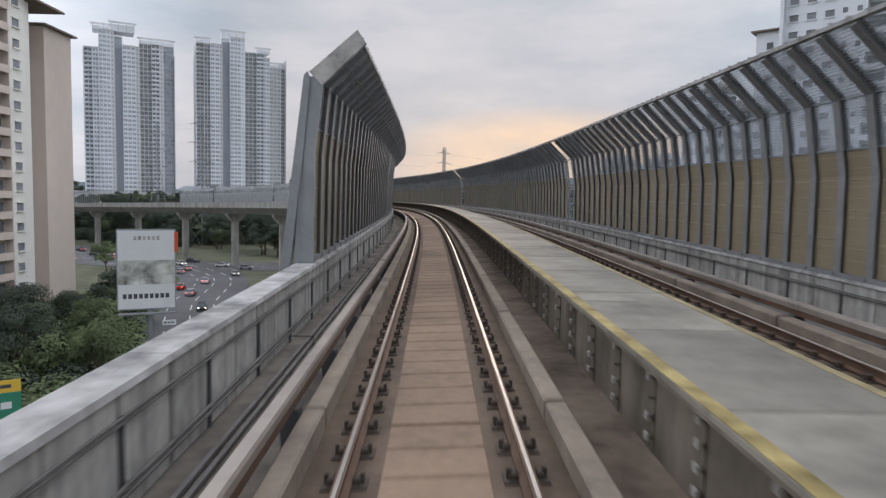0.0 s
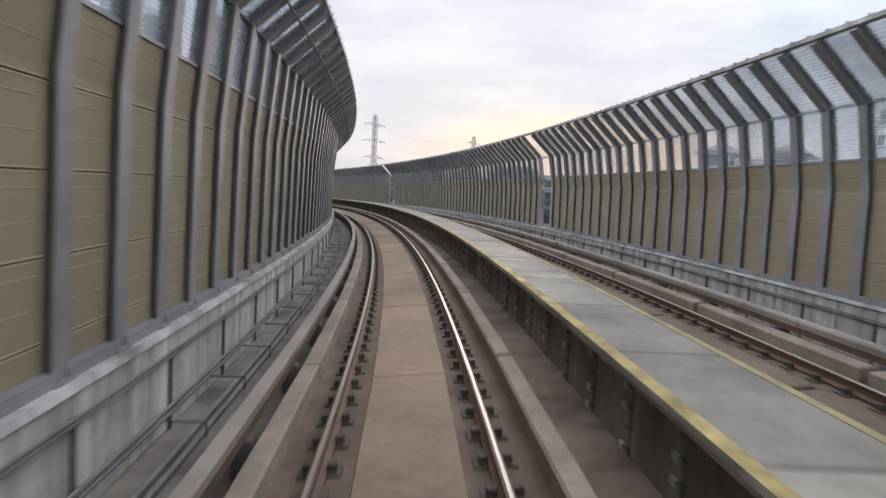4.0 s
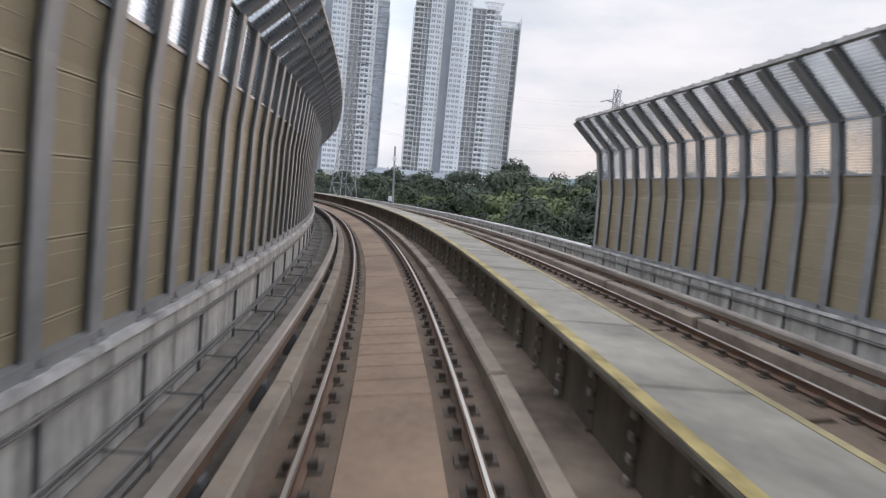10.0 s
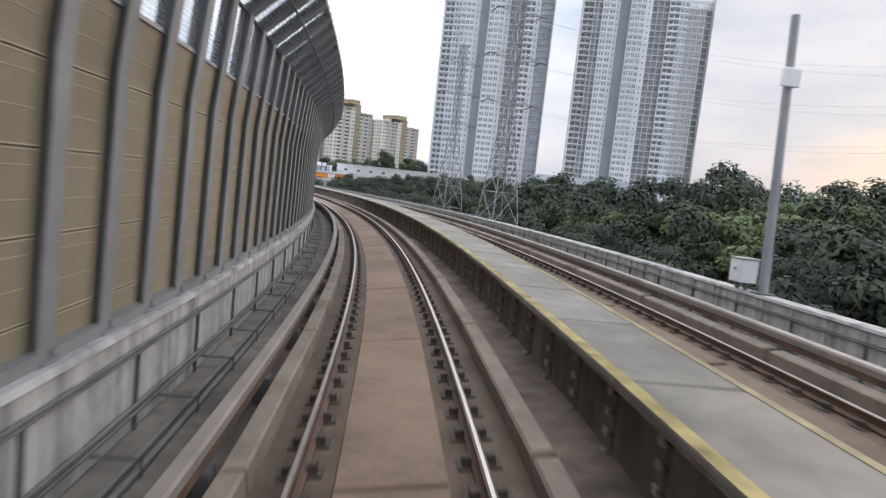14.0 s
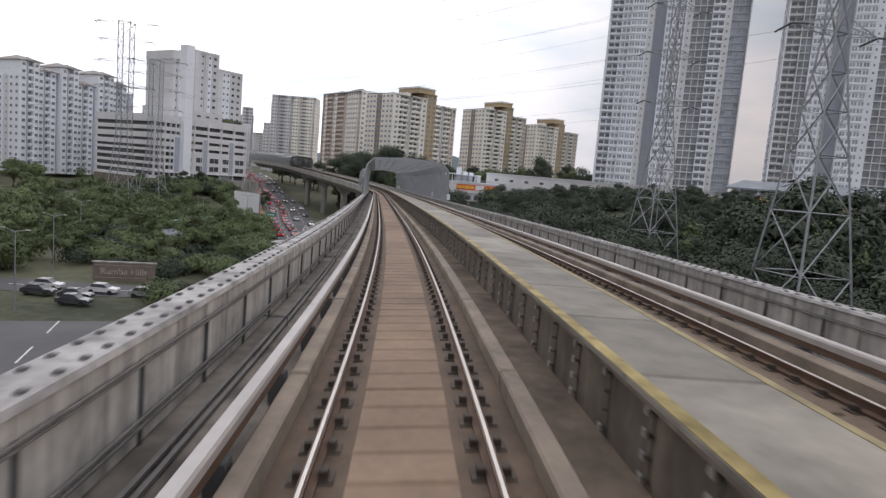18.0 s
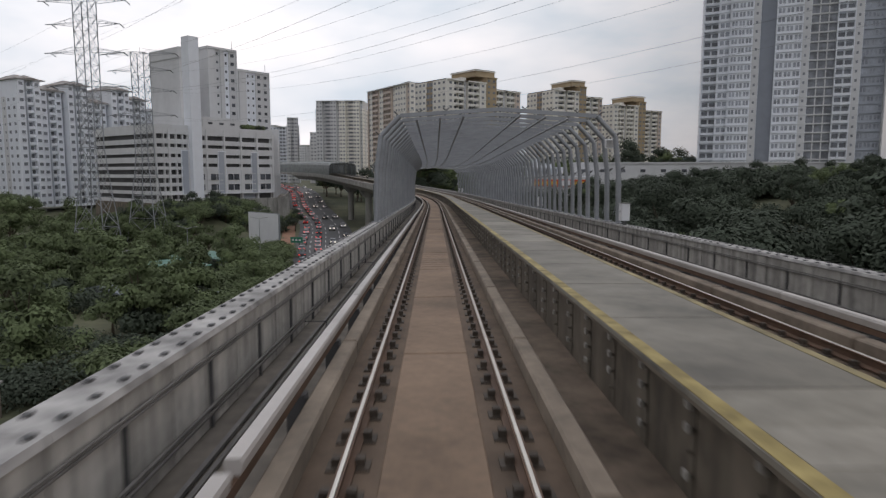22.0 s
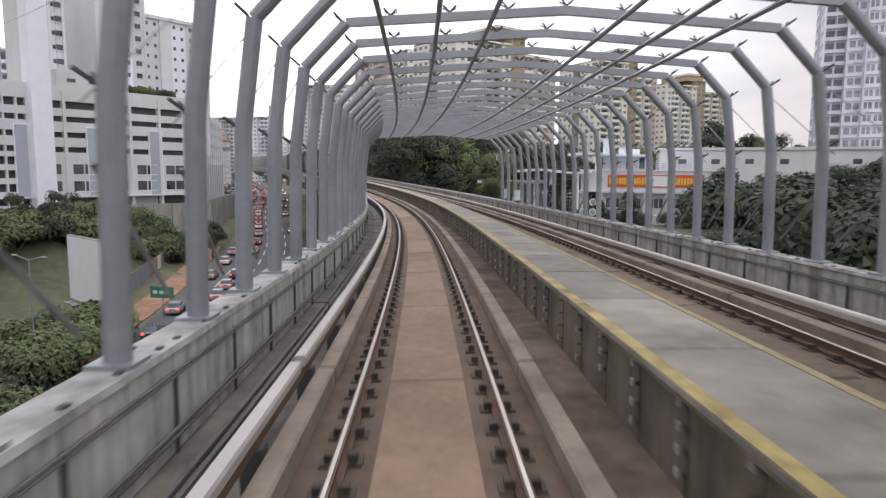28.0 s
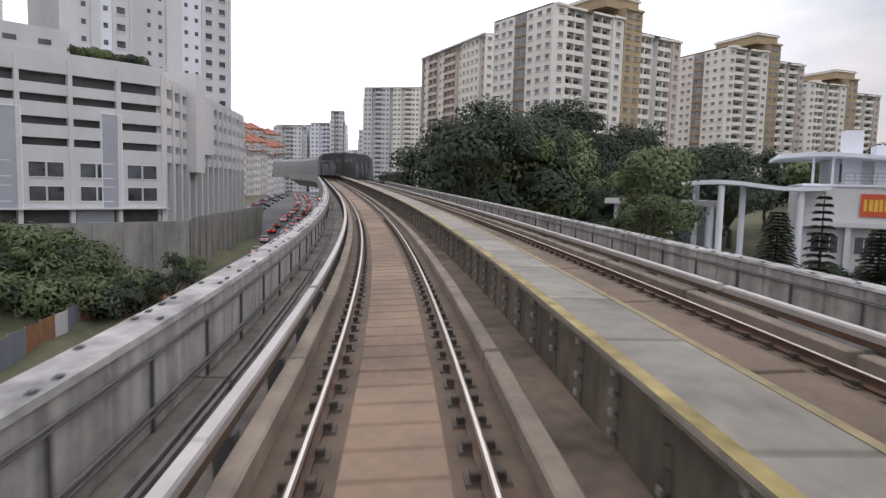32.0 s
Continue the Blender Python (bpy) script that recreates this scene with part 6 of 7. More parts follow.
# ---- pylons and wires ----
def pylon(x, y, top, turn, width=9.0, reach=1.0, label="grey steel lattice power pylon with three pairs of arms"):
    z0 = terrain(x, y) - 0.4
    h = top - z0
    m = Matrix.Translation((x, y, z0)) @ Matrix.Rotation(radians(turn), 4, "Z")
    p = thing("power_pylon", label, "pylon", m, "line of power pylons")
    half = lambda f: width / 2 * max(0.16 if reach == 1.0 else 0.42, 1 - 1.35 * f)
    levels = [0, 0.14, 0.26, 0.36, 0.45, 0.52, 0.58, 0.64, 0.70, 0.76, 0.82, 0.88, 0.94, 1.0]
    r = 0.13
    for cx, cy in ((-1, -1), (1, -1), (1, 1), (-1, 1)):
        part("leg", Geo().tube([(cx * half(a), cy * half(a), a * h) for a in levels], r, 4), STEEL, p)
    for q in range(4):
        ca, cb = ((-1, -1), (1, -1), (1, 1), (-1, 1))[q], ((-1, -1), (1, -1), (1, 1), (-1, 1))[(q + 1) % 4]
        g = Geo()
        for a, b in zip(levels, levels[1:]):
            A, B = Vector((ca[0] * half(a), ca[1] * half(a), a * h)), Vector((cb[0] * half(a), cb[1] * half(a), a * h))
            C, D = Vector((ca[0] * half(b), ca[1] * half(b), b * h)), Vector((cb[0] * half(b), cb[1] * half(b), b * h))
            g.bar(A, D, 0.07, 3).bar(B, C, 0.07, 3).bar(C, D, 0.06, 3)
        tagged(part("bracing", g, STEEL, p), kind="stuff")
    ends = []
    for f, w in (((0.64, 5.0), (0.78, 5.6), (0.92, 4.8)) if reach == 1.0 else ((0.675, 5.4), (0.80, 5.4), (0.905, 5.0), (0.99, 6.0))):
        w *= reach
        for e in (-1, 1):
            g = Geo()
            tip = Vector((e * w, 0, f * h + 0.3))
            for cy in (-1, 1):
                low, high = Vector((e * half(f), cy * half(f), f * h)), Vector((e * half(f), cy * half(f), f * h + 1.3))
                g.bar(low, tip, 0.06, 4).bar(high, tip, 0.05, 4)
                for k in range(3):
                    g.bar(low.lerp(tip, k * 0.28), high.lerp(tip, k * 0.28 + 0.14), 0.035, 3)
            part("arm", g, STEEL, p)
            drop = Vector((0, 1.9, -0.45))
            part("insulator", Geo().bar(tip, tip + drop, 0.1, 6), STEEL_DARK, p, "dark insulator string in line with its wire")
            part("insulator", Geo().bar(tip, tip + Vector((0, -1.9, -0.45)), 0.1, 6), STEEL_DARK, p, "dark insulator string in line with its wire")
            ends.append(m @ (tip + Vector((0, 0, -0.5))))
    g = Geo().bar((-half(1), 0, h), (half(1), 0, h), 0.1, 4).bar((0, 0, h), (0, 0, h + 1.5), 0.06, 4)
    part("peak", g, STEEL, p)
    return ends


def wires(a, b, sag):
    for p, q in zip(a, b):
        g, n = Geo(), 14
        pts = [p.lerp(q, i / n) - Vector((0, 0, sag * 4 * (i / n) * (1 - i / n))) for i in range(n + 1)]
        g.tube(pts, 0.017, 3)
        single("power_line", g, STEEL, "thin sagging overhead power line", "wire", group="overhead lines")


PY = [pylon(-38.6, 330.8, 34.7, 60), pylon(-104, 292, 38, 62), pylon(-140, 331, 37, 66), pylon(-293, 293, 38, 48, 8, 1.55), pylon(-312, 309, 31, 48, 8, 1.55), pylon(5, 420, 36, 60)]
far_a, far_b = pylon(150, 470, 34, 60), pylon(-470, 240, 30, 48, 8)
wires(PY[0], PY[1], 3.0)
wires(PY[0], PY[5], 3.0)
wires(PY[5], far_a, 4.0)
wires(PY[1], PY[3], 5.0)
wires(PY[2], PY[4], 5.0)
wires(PY[3], far_b, 4.0)


# ---- trees and shrubs ----
def leaf_cloud(rng, lumps, count, size):
    """Small leaf quads scattered over the skins of several lumps."""
    g = Geo()
    for _ in range(count):
        c, r = lumps[rng.randrange(len(lumps))]
        d = Vector((rng.gauss(0, 1), rng.gauss(0, 1), rng.gauss(0, 1))).normalized()
        if d.z < -0.55:
            d.z = -d.z
        q = rng.random() ** 0.35
        p = Vector(c) + Vector((d.x * r[0], d.y * r[1], d.z * r[2])) * q * (0.9 + 0.2 * rng.random())
        n = (d + Vector((rng.gauss(0, 0.3), rng.gauss(0, 0.3), rng.gauss(0, 0.3) + 0.3))).normalized()
        e = n.orthogonal().normalized()
        e.rotate(Matrix.Rotation(rng.random() * 6.28, 3, n))
        f = n.cross(e)
        a, b = size * (0.6 + 0.8 * rng.random()), size * (0.35 + 0.4 * rng.random())
        g.add([p - e * a, p + e * a * 0.7 - f * b, p + e * a * 0.8 + f * b], [(0, 1, 2)])
    return g


def tree_shape(seed, height, spread, leaves, size):
    """Trunk with limbs, and the leaves."""
    rng = random.Random(seed)
    g = Geo()
    fork = height * 0.22
    p, r = Vector((0, 0, -0.6)), height * 0.028
    for k in range(4):
        q = Vector((rng.uniform(-0.25, 0.25), rng.uniform(-0.25, 0.25), fork * (k + 1) / 4))
        g.bar(p, q, r, 8, r * 0.88)
        p, r = q, r * 0.88
    lumps = []
    for k in range(10):
        a = k * 2.4 + rng.random()
        reach = spread * rng.uniform(0.25, 0.8)
        z = height * rng.uniform(0.36, 0.86)
        c = Vector((math.cos(a) * reach, math.sin(a) * reach, z))
        mid = p.lerp(c, 0.5) + Vector((0, 0, height * 0.04))
        g.bar(p, mid, r * 0.55, 6, r * 0.35).bar(mid, c, r * 0.35, 5, r * 0.1)
        s = spread * rng.uniform(0.30, 0.52)
        lumps.append((c, (s, s, s * rng.uniform(0.55, 0.8))))
    lumps.append((Vector((0, 0, height * 0.8)), (spread * 0.5, spread * 0.5, height * 0.2)))
    return g, leaf_cloud(rng, lumps, leaves, size)


def tree_kind(seed, height, spread, leaves, size, material, label):
    t = thing("tree", label, "tree", group="trees along the line")
    g, crown = tree_shape(seed, height, spread, leaves, size)
    part("trunk", g, BARK, t)
    part("crown", crown, material, t)
    return t


def shrub_kind(seed, material, label):
    rng = random.Random(seed)
    t = thing("shrub", label, "shrub", group="shrubs")
    lumps = [(Vector((rng.uniform(-1.6, 1.6), rng.uniform(-1.6, 1.6), rng.uniform(0.6, 1.4))), (1.3, 1.3, 1.0)) for _ in range(5)]
    g = Geo()
    for c, _ in lumps:
        g.bar((0, 0, -0.3), c, 0.07, 5, 0.02)
    part("stem", g, BARK, t)
    part("foliage", leaf_cloud(rng, lumps, 1400, 0.26), material, t)
    return t


KINDS = [tree_kind(1, 14, 6.2, 8600, 0.25, LEAF, "broad dark green rain tree with a dense crown"),
         tree_kind(2, 17, 6.4, 9000, 0.25, LEAF, "tall dark green tree with an uneven crown"),
         tree_kind(3, 12, 5.2, 7400, 0.22, LEAF_PALE, "smaller yellow-green tree with a loose crown"),
         tree_kind(4, 13, 7.2, 8800, 0.25, LEAF, "wide spreading dark green tree")]
FAR_KINDS = [(*tree_shape(11, 15, 6.6, 2300, 0.5), 1), (*tree_shape(12, 18, 6.8, 2500, 0.52), 1), (*tree_shape(13, 13, 6.0, 2100, 0.46), 2)]
# the same trees in paler leaves: haze left of the line, put in colour
HAZED_KINDS = [(*q[:2], 2) for q in FAR_KINDS]
FAR_TREES = []


def bush_shape(seed):
    """A low spreading bush."""
    rng = random.Random(seed)
    lumps = [(Vector((rng.uniform(-1.8, 1.8), rng.uniform(-1.8, 1.8), rng.uniform(0.5, 1.7))), (1.4, 1.4, 1.1)) for _ in range(6)]
    g = Geo()
    for c, _ in lumps:
        g.bar((0, 0, -0.5), c, 0.07, 4, 0.02)
    return g, leaf_cloud(rng, lumps, 1600, 0.17)


# two of three in the pale leaves, again for the haze on the left
BUSHES = [(*bush_shape(31), 1), (*bush_shape(32), 2), (*bush_shape(33), 2)]
DARK_BUSHES = [(*bush_shape(34), 1), (*bush_shape(35), 1)]
SHRUBS = [shrub_kind(5, LEAF, "dense dark green roadside shrub"), shrub_kind(6, LEAF_PALE, "loose yellow-green overgrown roadside shrub")]
TREE_RNG = random.Random(21)
for i, k in enumerate(KINDS):
    x, y = ((30, 250), (38, 262), (24, 240), (48, 255))[i]
    k.matrix_world = Matrix.Translation((x, y, terrain(x, y)))
SHRUBS[0].matrix_world = Matrix.Translation((22, 232, terrain(22, 232)))
SHRUBS[1].matrix_world = Matrix.Translation((26, 228, terrain(26, 228)))


def clear_of_line(x, y, gap):
    d = np.hypot(line_x - x, line_y - y)
    j = int(d.argmin())
    side = (x - line_x[j]) * math.cos(line_h[j]) + (y - line_y[j]) * math.sin(line_h[j])
    return side > gap + 5 or side < -gap


def clear_of_road(x, y, gap=10.5):
    p = EATERY.inverted() @ Vector((x, y, 0))
    return not (-20 < p.x < 21 and -19 < p.y < 18) and math.hypot(x + 190.5, y - 259) > 8.5 and all((q.x - x) ** 2 + (q.y - y) ** 2 > gap * gap for q, _, _ in HIGHWAY_EDGE) and all((q.x - x) ** 2 + (q.y - y) ** 2 > 42 for q, _, _ in SLIP_EDGE) and all((q.x - x) ** 2 + (q.y - y) ** 2 > 230 for q, _, _ in JUNCTION_EDGE)


def plant(kinds, x, y, k=1.0, drop=0.0):
    m = Matrix.Translation((x, y, terrain(x, y) - drop)) @ Matrix.Rotation(TREE_RNG.random() * 6.28, 4, "Z") @ Matrix.Scale(k * TREE_RNG.uniform(0.85, 1.15), 4)
    kind = kinds[TREE_RNG.randrange(len(kinds))]
    if isinstance(kind, tuple):
        FAR_TREES.append((kind, m))
    else:
        copy_thing(kind, Matrix()).matrix_basis = m


def wood(count, s0, s1, a0, a1, kinds, k=1.0, gap=7):
    """Trees beside the line between two distances from it."""
    done = tries = 0
    while done < count and tries < count * 20:
        tries += 1
        p = spot(TREE_RNG.uniform(s0, s1), TREE_RNG.uniform(a0, a1), 0)
        if clear_of_line(p.x, p.y, gap) and clear_of_road(p.x, p.y) and abs(p.x) < 700:
            plant(kinds, p.x, p.y, k)
            done += 1


def grove(count, x0, x1, y0, y1, kinds, k=1.0, gap=7):
    done = tries = 0
    while done < count and tries < count * 20:
        tries += 1
        x, y = TREE_RNG.uniform(x0, x1), TREE_RNG.uniform(y0, y1)
        if clear_of_line(x, y, gap) and clear_of_road(x, y):
            plant(kinds, x, y, k)
            done += 1


wood(64, 105, 330, 30, 70, KINDS, 0.92)
wood(70, 90, 340, 70, 130, FAR_KINDS, 1.05)
wood(46, 60, 360, 130, 230, FAR_KINDS, 1.5)
wood(34, 325, 425, 20, 46, KINDS, 0.9)
wood(26, 305, 375, 16, 62, KINDS, 1.0)
wood(50, 300, 400, 60, 140, FAR_KINDS, 0.95)
grove(20, -356, -302, 388, 424, KINDS, 1.3, 11)
grove(16, -345, -296, 424, 455, KINDS, 1.05)
grove(14, -345, -290, 455, 560, FAR_KINDS, 1.1)
grove(12, -470, -350, 430, 450, FAR_KINDS, 0.9)
grove(60, -330, -150, 150, 245, HAZED_KINDS, 0.8)
grove(50, -345, -200, 228, 262, HAZED_KINDS, 0.55)
grove(36, -325, -215, 266, 318, HAZED_KINDS, 0.55)
grove(40, -330, -190, 262, 325, SHRUBS, 1.5)
grove(12, -60, -32, 70, 118, KINDS, 0.62)
grove(34, -58, -18, 40, 118, SHRUBS, 1.7)
grove(14, -150, -80, 120, 200, FAR_KINDS, 0.7)
grove(44, -310, -204, 214, 300, HAZED_KINDS, 0.6)
grove(80, -345, -198, 222, 290, BUSHES, 1.6)
grove(40, -450, -330, 190, 300, HAZED_KINDS, 0.75)
# undergrowth beside the line and on the slopes
grove(110, -62, -16, 26, 120, BUSHES, 1.9)
wood(104, 300, 448, 14, 44, DARK_BUSHES, 1.7)
wood(60, 330, 470, 44, 80, DARK_BUSHES, 1.8)
wood(70, 385, 470, -34, -12, BUSHES, 1.5)
wood(60, 265, 385, -60, -14, BUSHES, 1.4)
wood(80, 385, 440, -20, -4, BUSHES, 1.5, 4)
wood(12, 392, 446, 18, 30, KINDS, 0.45)
wood(12, 500, 540, 16, 40, KINDS, 0.5)
wood(50, 425, 450, 13, 45, DARK_BUSHES, 1.7)
wood(60, 450, 500, 13, 34, DARK_BUSHES, 0.9)
wood(70, 496, 540, 13, 45, DARK_BUSHES, 1.7)
for x, y, q, k in ((-281.6, 395.9, 2, 0.95), (-278.0, 391.0, 2, 0.6), (-247.0, 410.0, 0, 0.55), (-240.0, 413.0, 1, 0.5), (-233.0, 420.0, 3, 0.6), (-228.0, 426.0, 0, 0.6), (-243.5, 404.0, 2, 0.5)):
    plant([KINDS[q]], x, y, k)
for i in range(70):
    p = EATERY @ Vector((TREE_RNG.uniform(18, 75), TREE_RNG.uniform(-22, -3), 0))
    plant(DARK_BUSHES, p.x, p.y, 2.6)
for i in range(10):
    p = EATERY @ Vector((20 + 5.5 * i, TREE_RNG.uniform(-16, -8), 0))
    plant(FAR_KINDS[:2], p.x, p.y, 0.62, 1.5)
for i in range(26):
    p = EATERY @ Vector((TREE_RNG.uniform(-18, 18), TREE_RNG.uniform(-20, -11), 0))
    plant(DARK_BUSHES, p.x, p.y, 0.8)
wood(50, 320, 395, 60, 130, FAR_KINDS, 1.2)
wood(90, 395, 480, 80, 150, FAR_KINDS, 0.5)
wood(110, 392, 470, 58, 150, DARK_BUSHES, 1.9)
grove(80, -90, 90, 255, 420, FAR_KINDS, 1.3, 40)
grove(46, -80, 60, 330, 430, FAR_KINDS, 1.5, 40)
for i in range(110):
    p = PODIUM @ Vector((TREE_RNG.uniform(-22, 56), TREE_RNG.uniform(-24, -10), 0))
    if clear_of_line(p.x, p.y, 8) and clear_of_road(p.x, p.y, 9.5):
        plant(BUSHES if i % 3 else FAR_KINDS, p.x, p.y, 1.9 if i % 3 else 0.45)
for i in range(9):
    p = PODIUM @ Vector((39.5 + i * 1.4, 1.6 + (i % 3) * 1.2, 24.3))
    copy_thing(SHRUBS[i % 2], Matrix()).matrix_basis = Matrix.Translation(p) @ Matrix.Scale(0.6 + 0.25 * (i % 2), 4)


def conifer(x, y, top, wide=1.0):
    """A slim conifer of level tiers of drooping branches, rising to the height top."""
    z0 = terrain(x, y) - 0.3
    h, rng = top - z0, random.Random(int(-x * 10))
    t = thing("conifer", "slim dark green conifer with level tiers of branches", "tree", Matrix.Translation((x, y, z0)), "conifers by the eatery")
    part("trunk", Geo().bar((0, 0, 0), (0, 0, h), 0.16, 8, 0.03), BARK, t)
    g = Geo()
    tiers = int(h / (0.55 if wide < 0.8 else 0.27))
    for k in range(2, tiers):
        f = k / tiers
        reach = wide * (0.25 + 2.1 * (1 - f) ** (0.8 if wide < 0.8 else 0.55)) * rng.uniform(0.8, 1.1)
        for q in range(8):
            b = 2 * math.pi * q / 8 + k * 0.6 + rng.uniform(-0.2, 0.2)
            d, e = Vector((math.cos(b), math.sin(b), 0)), Vector((-math.sin(b), math.cos(b), 0))
            tip = d * reach * rng.uniform(0.85, 1.1) + Vector((0, 0, f * h - 0.18 * reach + 0.1))
            root = Vector((0, 0, f * h))
            for w in range(9):
                c = root.lerp(tip, (w + 1.2) / 10)
                z = Vector((0, 0, 0.16 * math.sin((w + 1) / 10 * math.pi)))
                for sgn in (-1, 1):
                    g.add([c + z, c + z + e * sgn * 0.62 * (1 - w / 14) + d * 0.2 - Vector((0, 0, 0.12)), c + z + d * 0.22 + Vector((0, 0, 0.07))], [(0, 1, 2)])
    part("needles", g, LEAF, t)


for x, y, top, wide in ((-266.3, 397.2, -1.7, 0.7), (-262.8, 399.0, -4.4, 0.9), (-255.6, 398.9, -4.2, 1.25), (-270.6, 398.3, -3.4, 1.0), (-259.0, 396.0, -5.6, 0.8)):
    conifer(x, y, top, wide)


def far_wood():
    """The woods that stay far off: trunks and leaves of a few hundred trees."""
    verts, faces, slots, o = [], [], [], 0
    for (trunk, crown, slot), m in FAR_TREES:
        r, d = np.array(m.to_3x3()), np.array(m.translation)
        for geo, k in ((trunk, 0), (crown, slot)):
            verts.append(np.array(geo.v) @ r.T + d)
            faces += [tuple(i + o for i in f) for f in geo.f]
            slots += [k] * len(geo.f)
            o += len(geo.v)
    me = bpy.data.meshes.new("distant_wood")
    me.from_pydata(np.concatenate(verts), [], faces)
    for k in (BARK, LEAF, LEAF_PALE):
        me.materials.append(k)
    me.polygons.foreach_set("material_index", slots)
    tagged(new("distant_wood", me), "dense dark green wood of many trees beyond the railway", "wood", kind="stuff")


far_wood()


# ---- cars ----
def car_kind(paint, label, brake, lit=True):
    c = thing("car", label, "car", group="cars in traffic")
    g = Geo().prism([(-2.1, 0.35), (2.1, 0.35), (2.15, 0.7), (2.0, 0.85), (1.0, 0.95), (-1.7, 0.98), (-2.1, 0.9)], -0.85, 0.85)
    part("body", g, paint, c)
    part("cabin", Geo().prism([(-1.65, 0.97), (1.0, 0.95), (0.35, 1.42), (-1.15, 1.45)], -0.72, 0.72), WINDOW, c, "dark glazed cabin")
    part("roof", Geo().bevel_box(-1.15, 0.4, -0.7, 0.7, 1.425, 1.5, 0.03), paint, c)
    for x in (-1.3, 1.3):
        for y in (-0.86, 0.86):
            w = part("wheel", Geo().bar((x, y - 0.1, 0.32), (x, y + 0.1, 0.32), 0.32, 14), RUBBER, c)
    for y in (-0.62, 0.62):
        part("tail_lamp", Geo().box(-2.14, -2.06, y - 0.17, y + 0.17, 0.72, 0.88), BRAKE if brake and lit else SIGN_RED, c)
        part("headlamp", Geo().box(2.05, 2.13, y - 0.17, y + 0.17, 0.66, 0.8), HEADLAMP if lit and not brake else SIGN_WHITE, c)
    return c


PAINTS = ((CAR_WHITE, "white"), (CAR_DARK, "dark blue"), (CAR_RED, "red"), (CAR_SILVER, "silver"))
QUEUE = [car_kind(p, n + " saloon car with brake lamps lit in the queue", True) for p, n in PAINTS]
ONCOMING = [car_kind(p, n + " saloon car driving with lamps on", False) for p, n in PAINTS]
PARKED = [car_kind(p, n + " saloon car parked with its lamps off", False, False) for p, n in PAINTS]
CAR_RNG = random.Random(5)


def on_road(edge, length, off, z):
    """Pose on a road, length metres from its start, off to the right, facing along."""
    gone = 0.0
    for (a, _, na), (b, _, nb) in zip(edge, edge[1:]):
        step = (b - a).length
        if gone + step >= length:
            p, d = a.lerp(b, (length - gone) / step), (b - a).normalized()
            nrm = na.lerp(nb, 0.5)
            return Matrix.Translation((p.x + nrm.x * off, p.y + nrm.y * off, z + rise(p))) @ Matrix.Rotation(math.atan2(d.y, d.x), 4, "Z")
        gone += step
    return None


used = set()
for lane, kinds, flip, first, last, gap in ((6.2, ONCOMING, True, 60, 700, 26), (2.1, ONCOMING, True, 70, 700, 34), (-2.1, QUEUE, False, 90, 720, 9.5), (-6.2, QUEUE, False, 100, 720, 11.0)):
    d = first
    while d < last:
        m = on_road(HIGHWAY_EDGE, d, lane, GROUND + 0.13)
        if m is not None:
            if flip:
                m = m @ Matrix.Rotation(math.pi, 4, "Z")
            k = kinds[(0, 1, 3, 0, 1, 3, 0, 2, 3, 1)[CAR_RNG.randrange(10)]]
            if k.name in used:
                copy_thing(k, m)
            else:
                used.add(k.name)
                k.matrix_world = m
        d += gap * CAR_RNG.uniform(0.8, 1.6) if d > 230 else gap * CAR_RNG.uniform(2.2, 3.5)
for d, off, k in ((20, -5, 0), (38, 4, 3), (52, -8, 1), (60, 8, 2), (74, -3, 0), (88, 5, 3), (97, -8, 1), (112, 2, 0), (120, 9, 3), (131, -5, 2), (143, 5, 0)):
    copy_thing((ONCOMING if off > 0 else QUEUE)[k], on_road(JUNCTION_EDGE, d, off, GROUND + 0.11))
for x, y, a, k in ((-190.5, 249.5, 49, 0), (-186.5, 247.5, 49, 1), (-184.6, 255.2, 49, 0), (-182, 251.0, 49, 1), (-180.0, 259.5, 49, 3), (-178.5, 249.8, 49, 1)):
    copy_thing(PARKED[k], Matrix.Translation((x, y, GROUND + 0.09)) @ Matrix.Rotation(radians(a), 4, "Z"))

for k in range(26):
    a = Vector((-412, 386, 0)).lerp(Vector((-545, 446, 0)), k / 25 + 0.01 * (k % 3))
    out = Vector((0.42, -0.91, 0)) * (3.5 if k % 2 else -3.0)
    p = a + out
    copy_thing(PARKED[(k * 5 + 1) % 4], Matrix.Translation((p.x, p.y, GROUND + 0.06 + rise(p))) @ Matrix.Rotation(radians(155 if k % 2 else 62), 4, "Z"))

for k in range(9):
    copy_thing(PARKED[(1, 1, 3, 1, 0, 1, 1, 3, 1)[k]], EATERY @ Matrix.Translation((-5.5 + 2.7 * k, -5.5 - 0.3 * (k % 2), -0.88)) @ Matrix.Rotation(radians(88 + 3 * (k % 3)), 4, "Z"))


for k, c in enumerate(PARKED):
    c.matrix_world = EATERY @ Matrix.Translation((20.5 + 2.8 * k, -6.0, -0.88)) @ Matrix.Rotation(radians(90), 4, "Z")


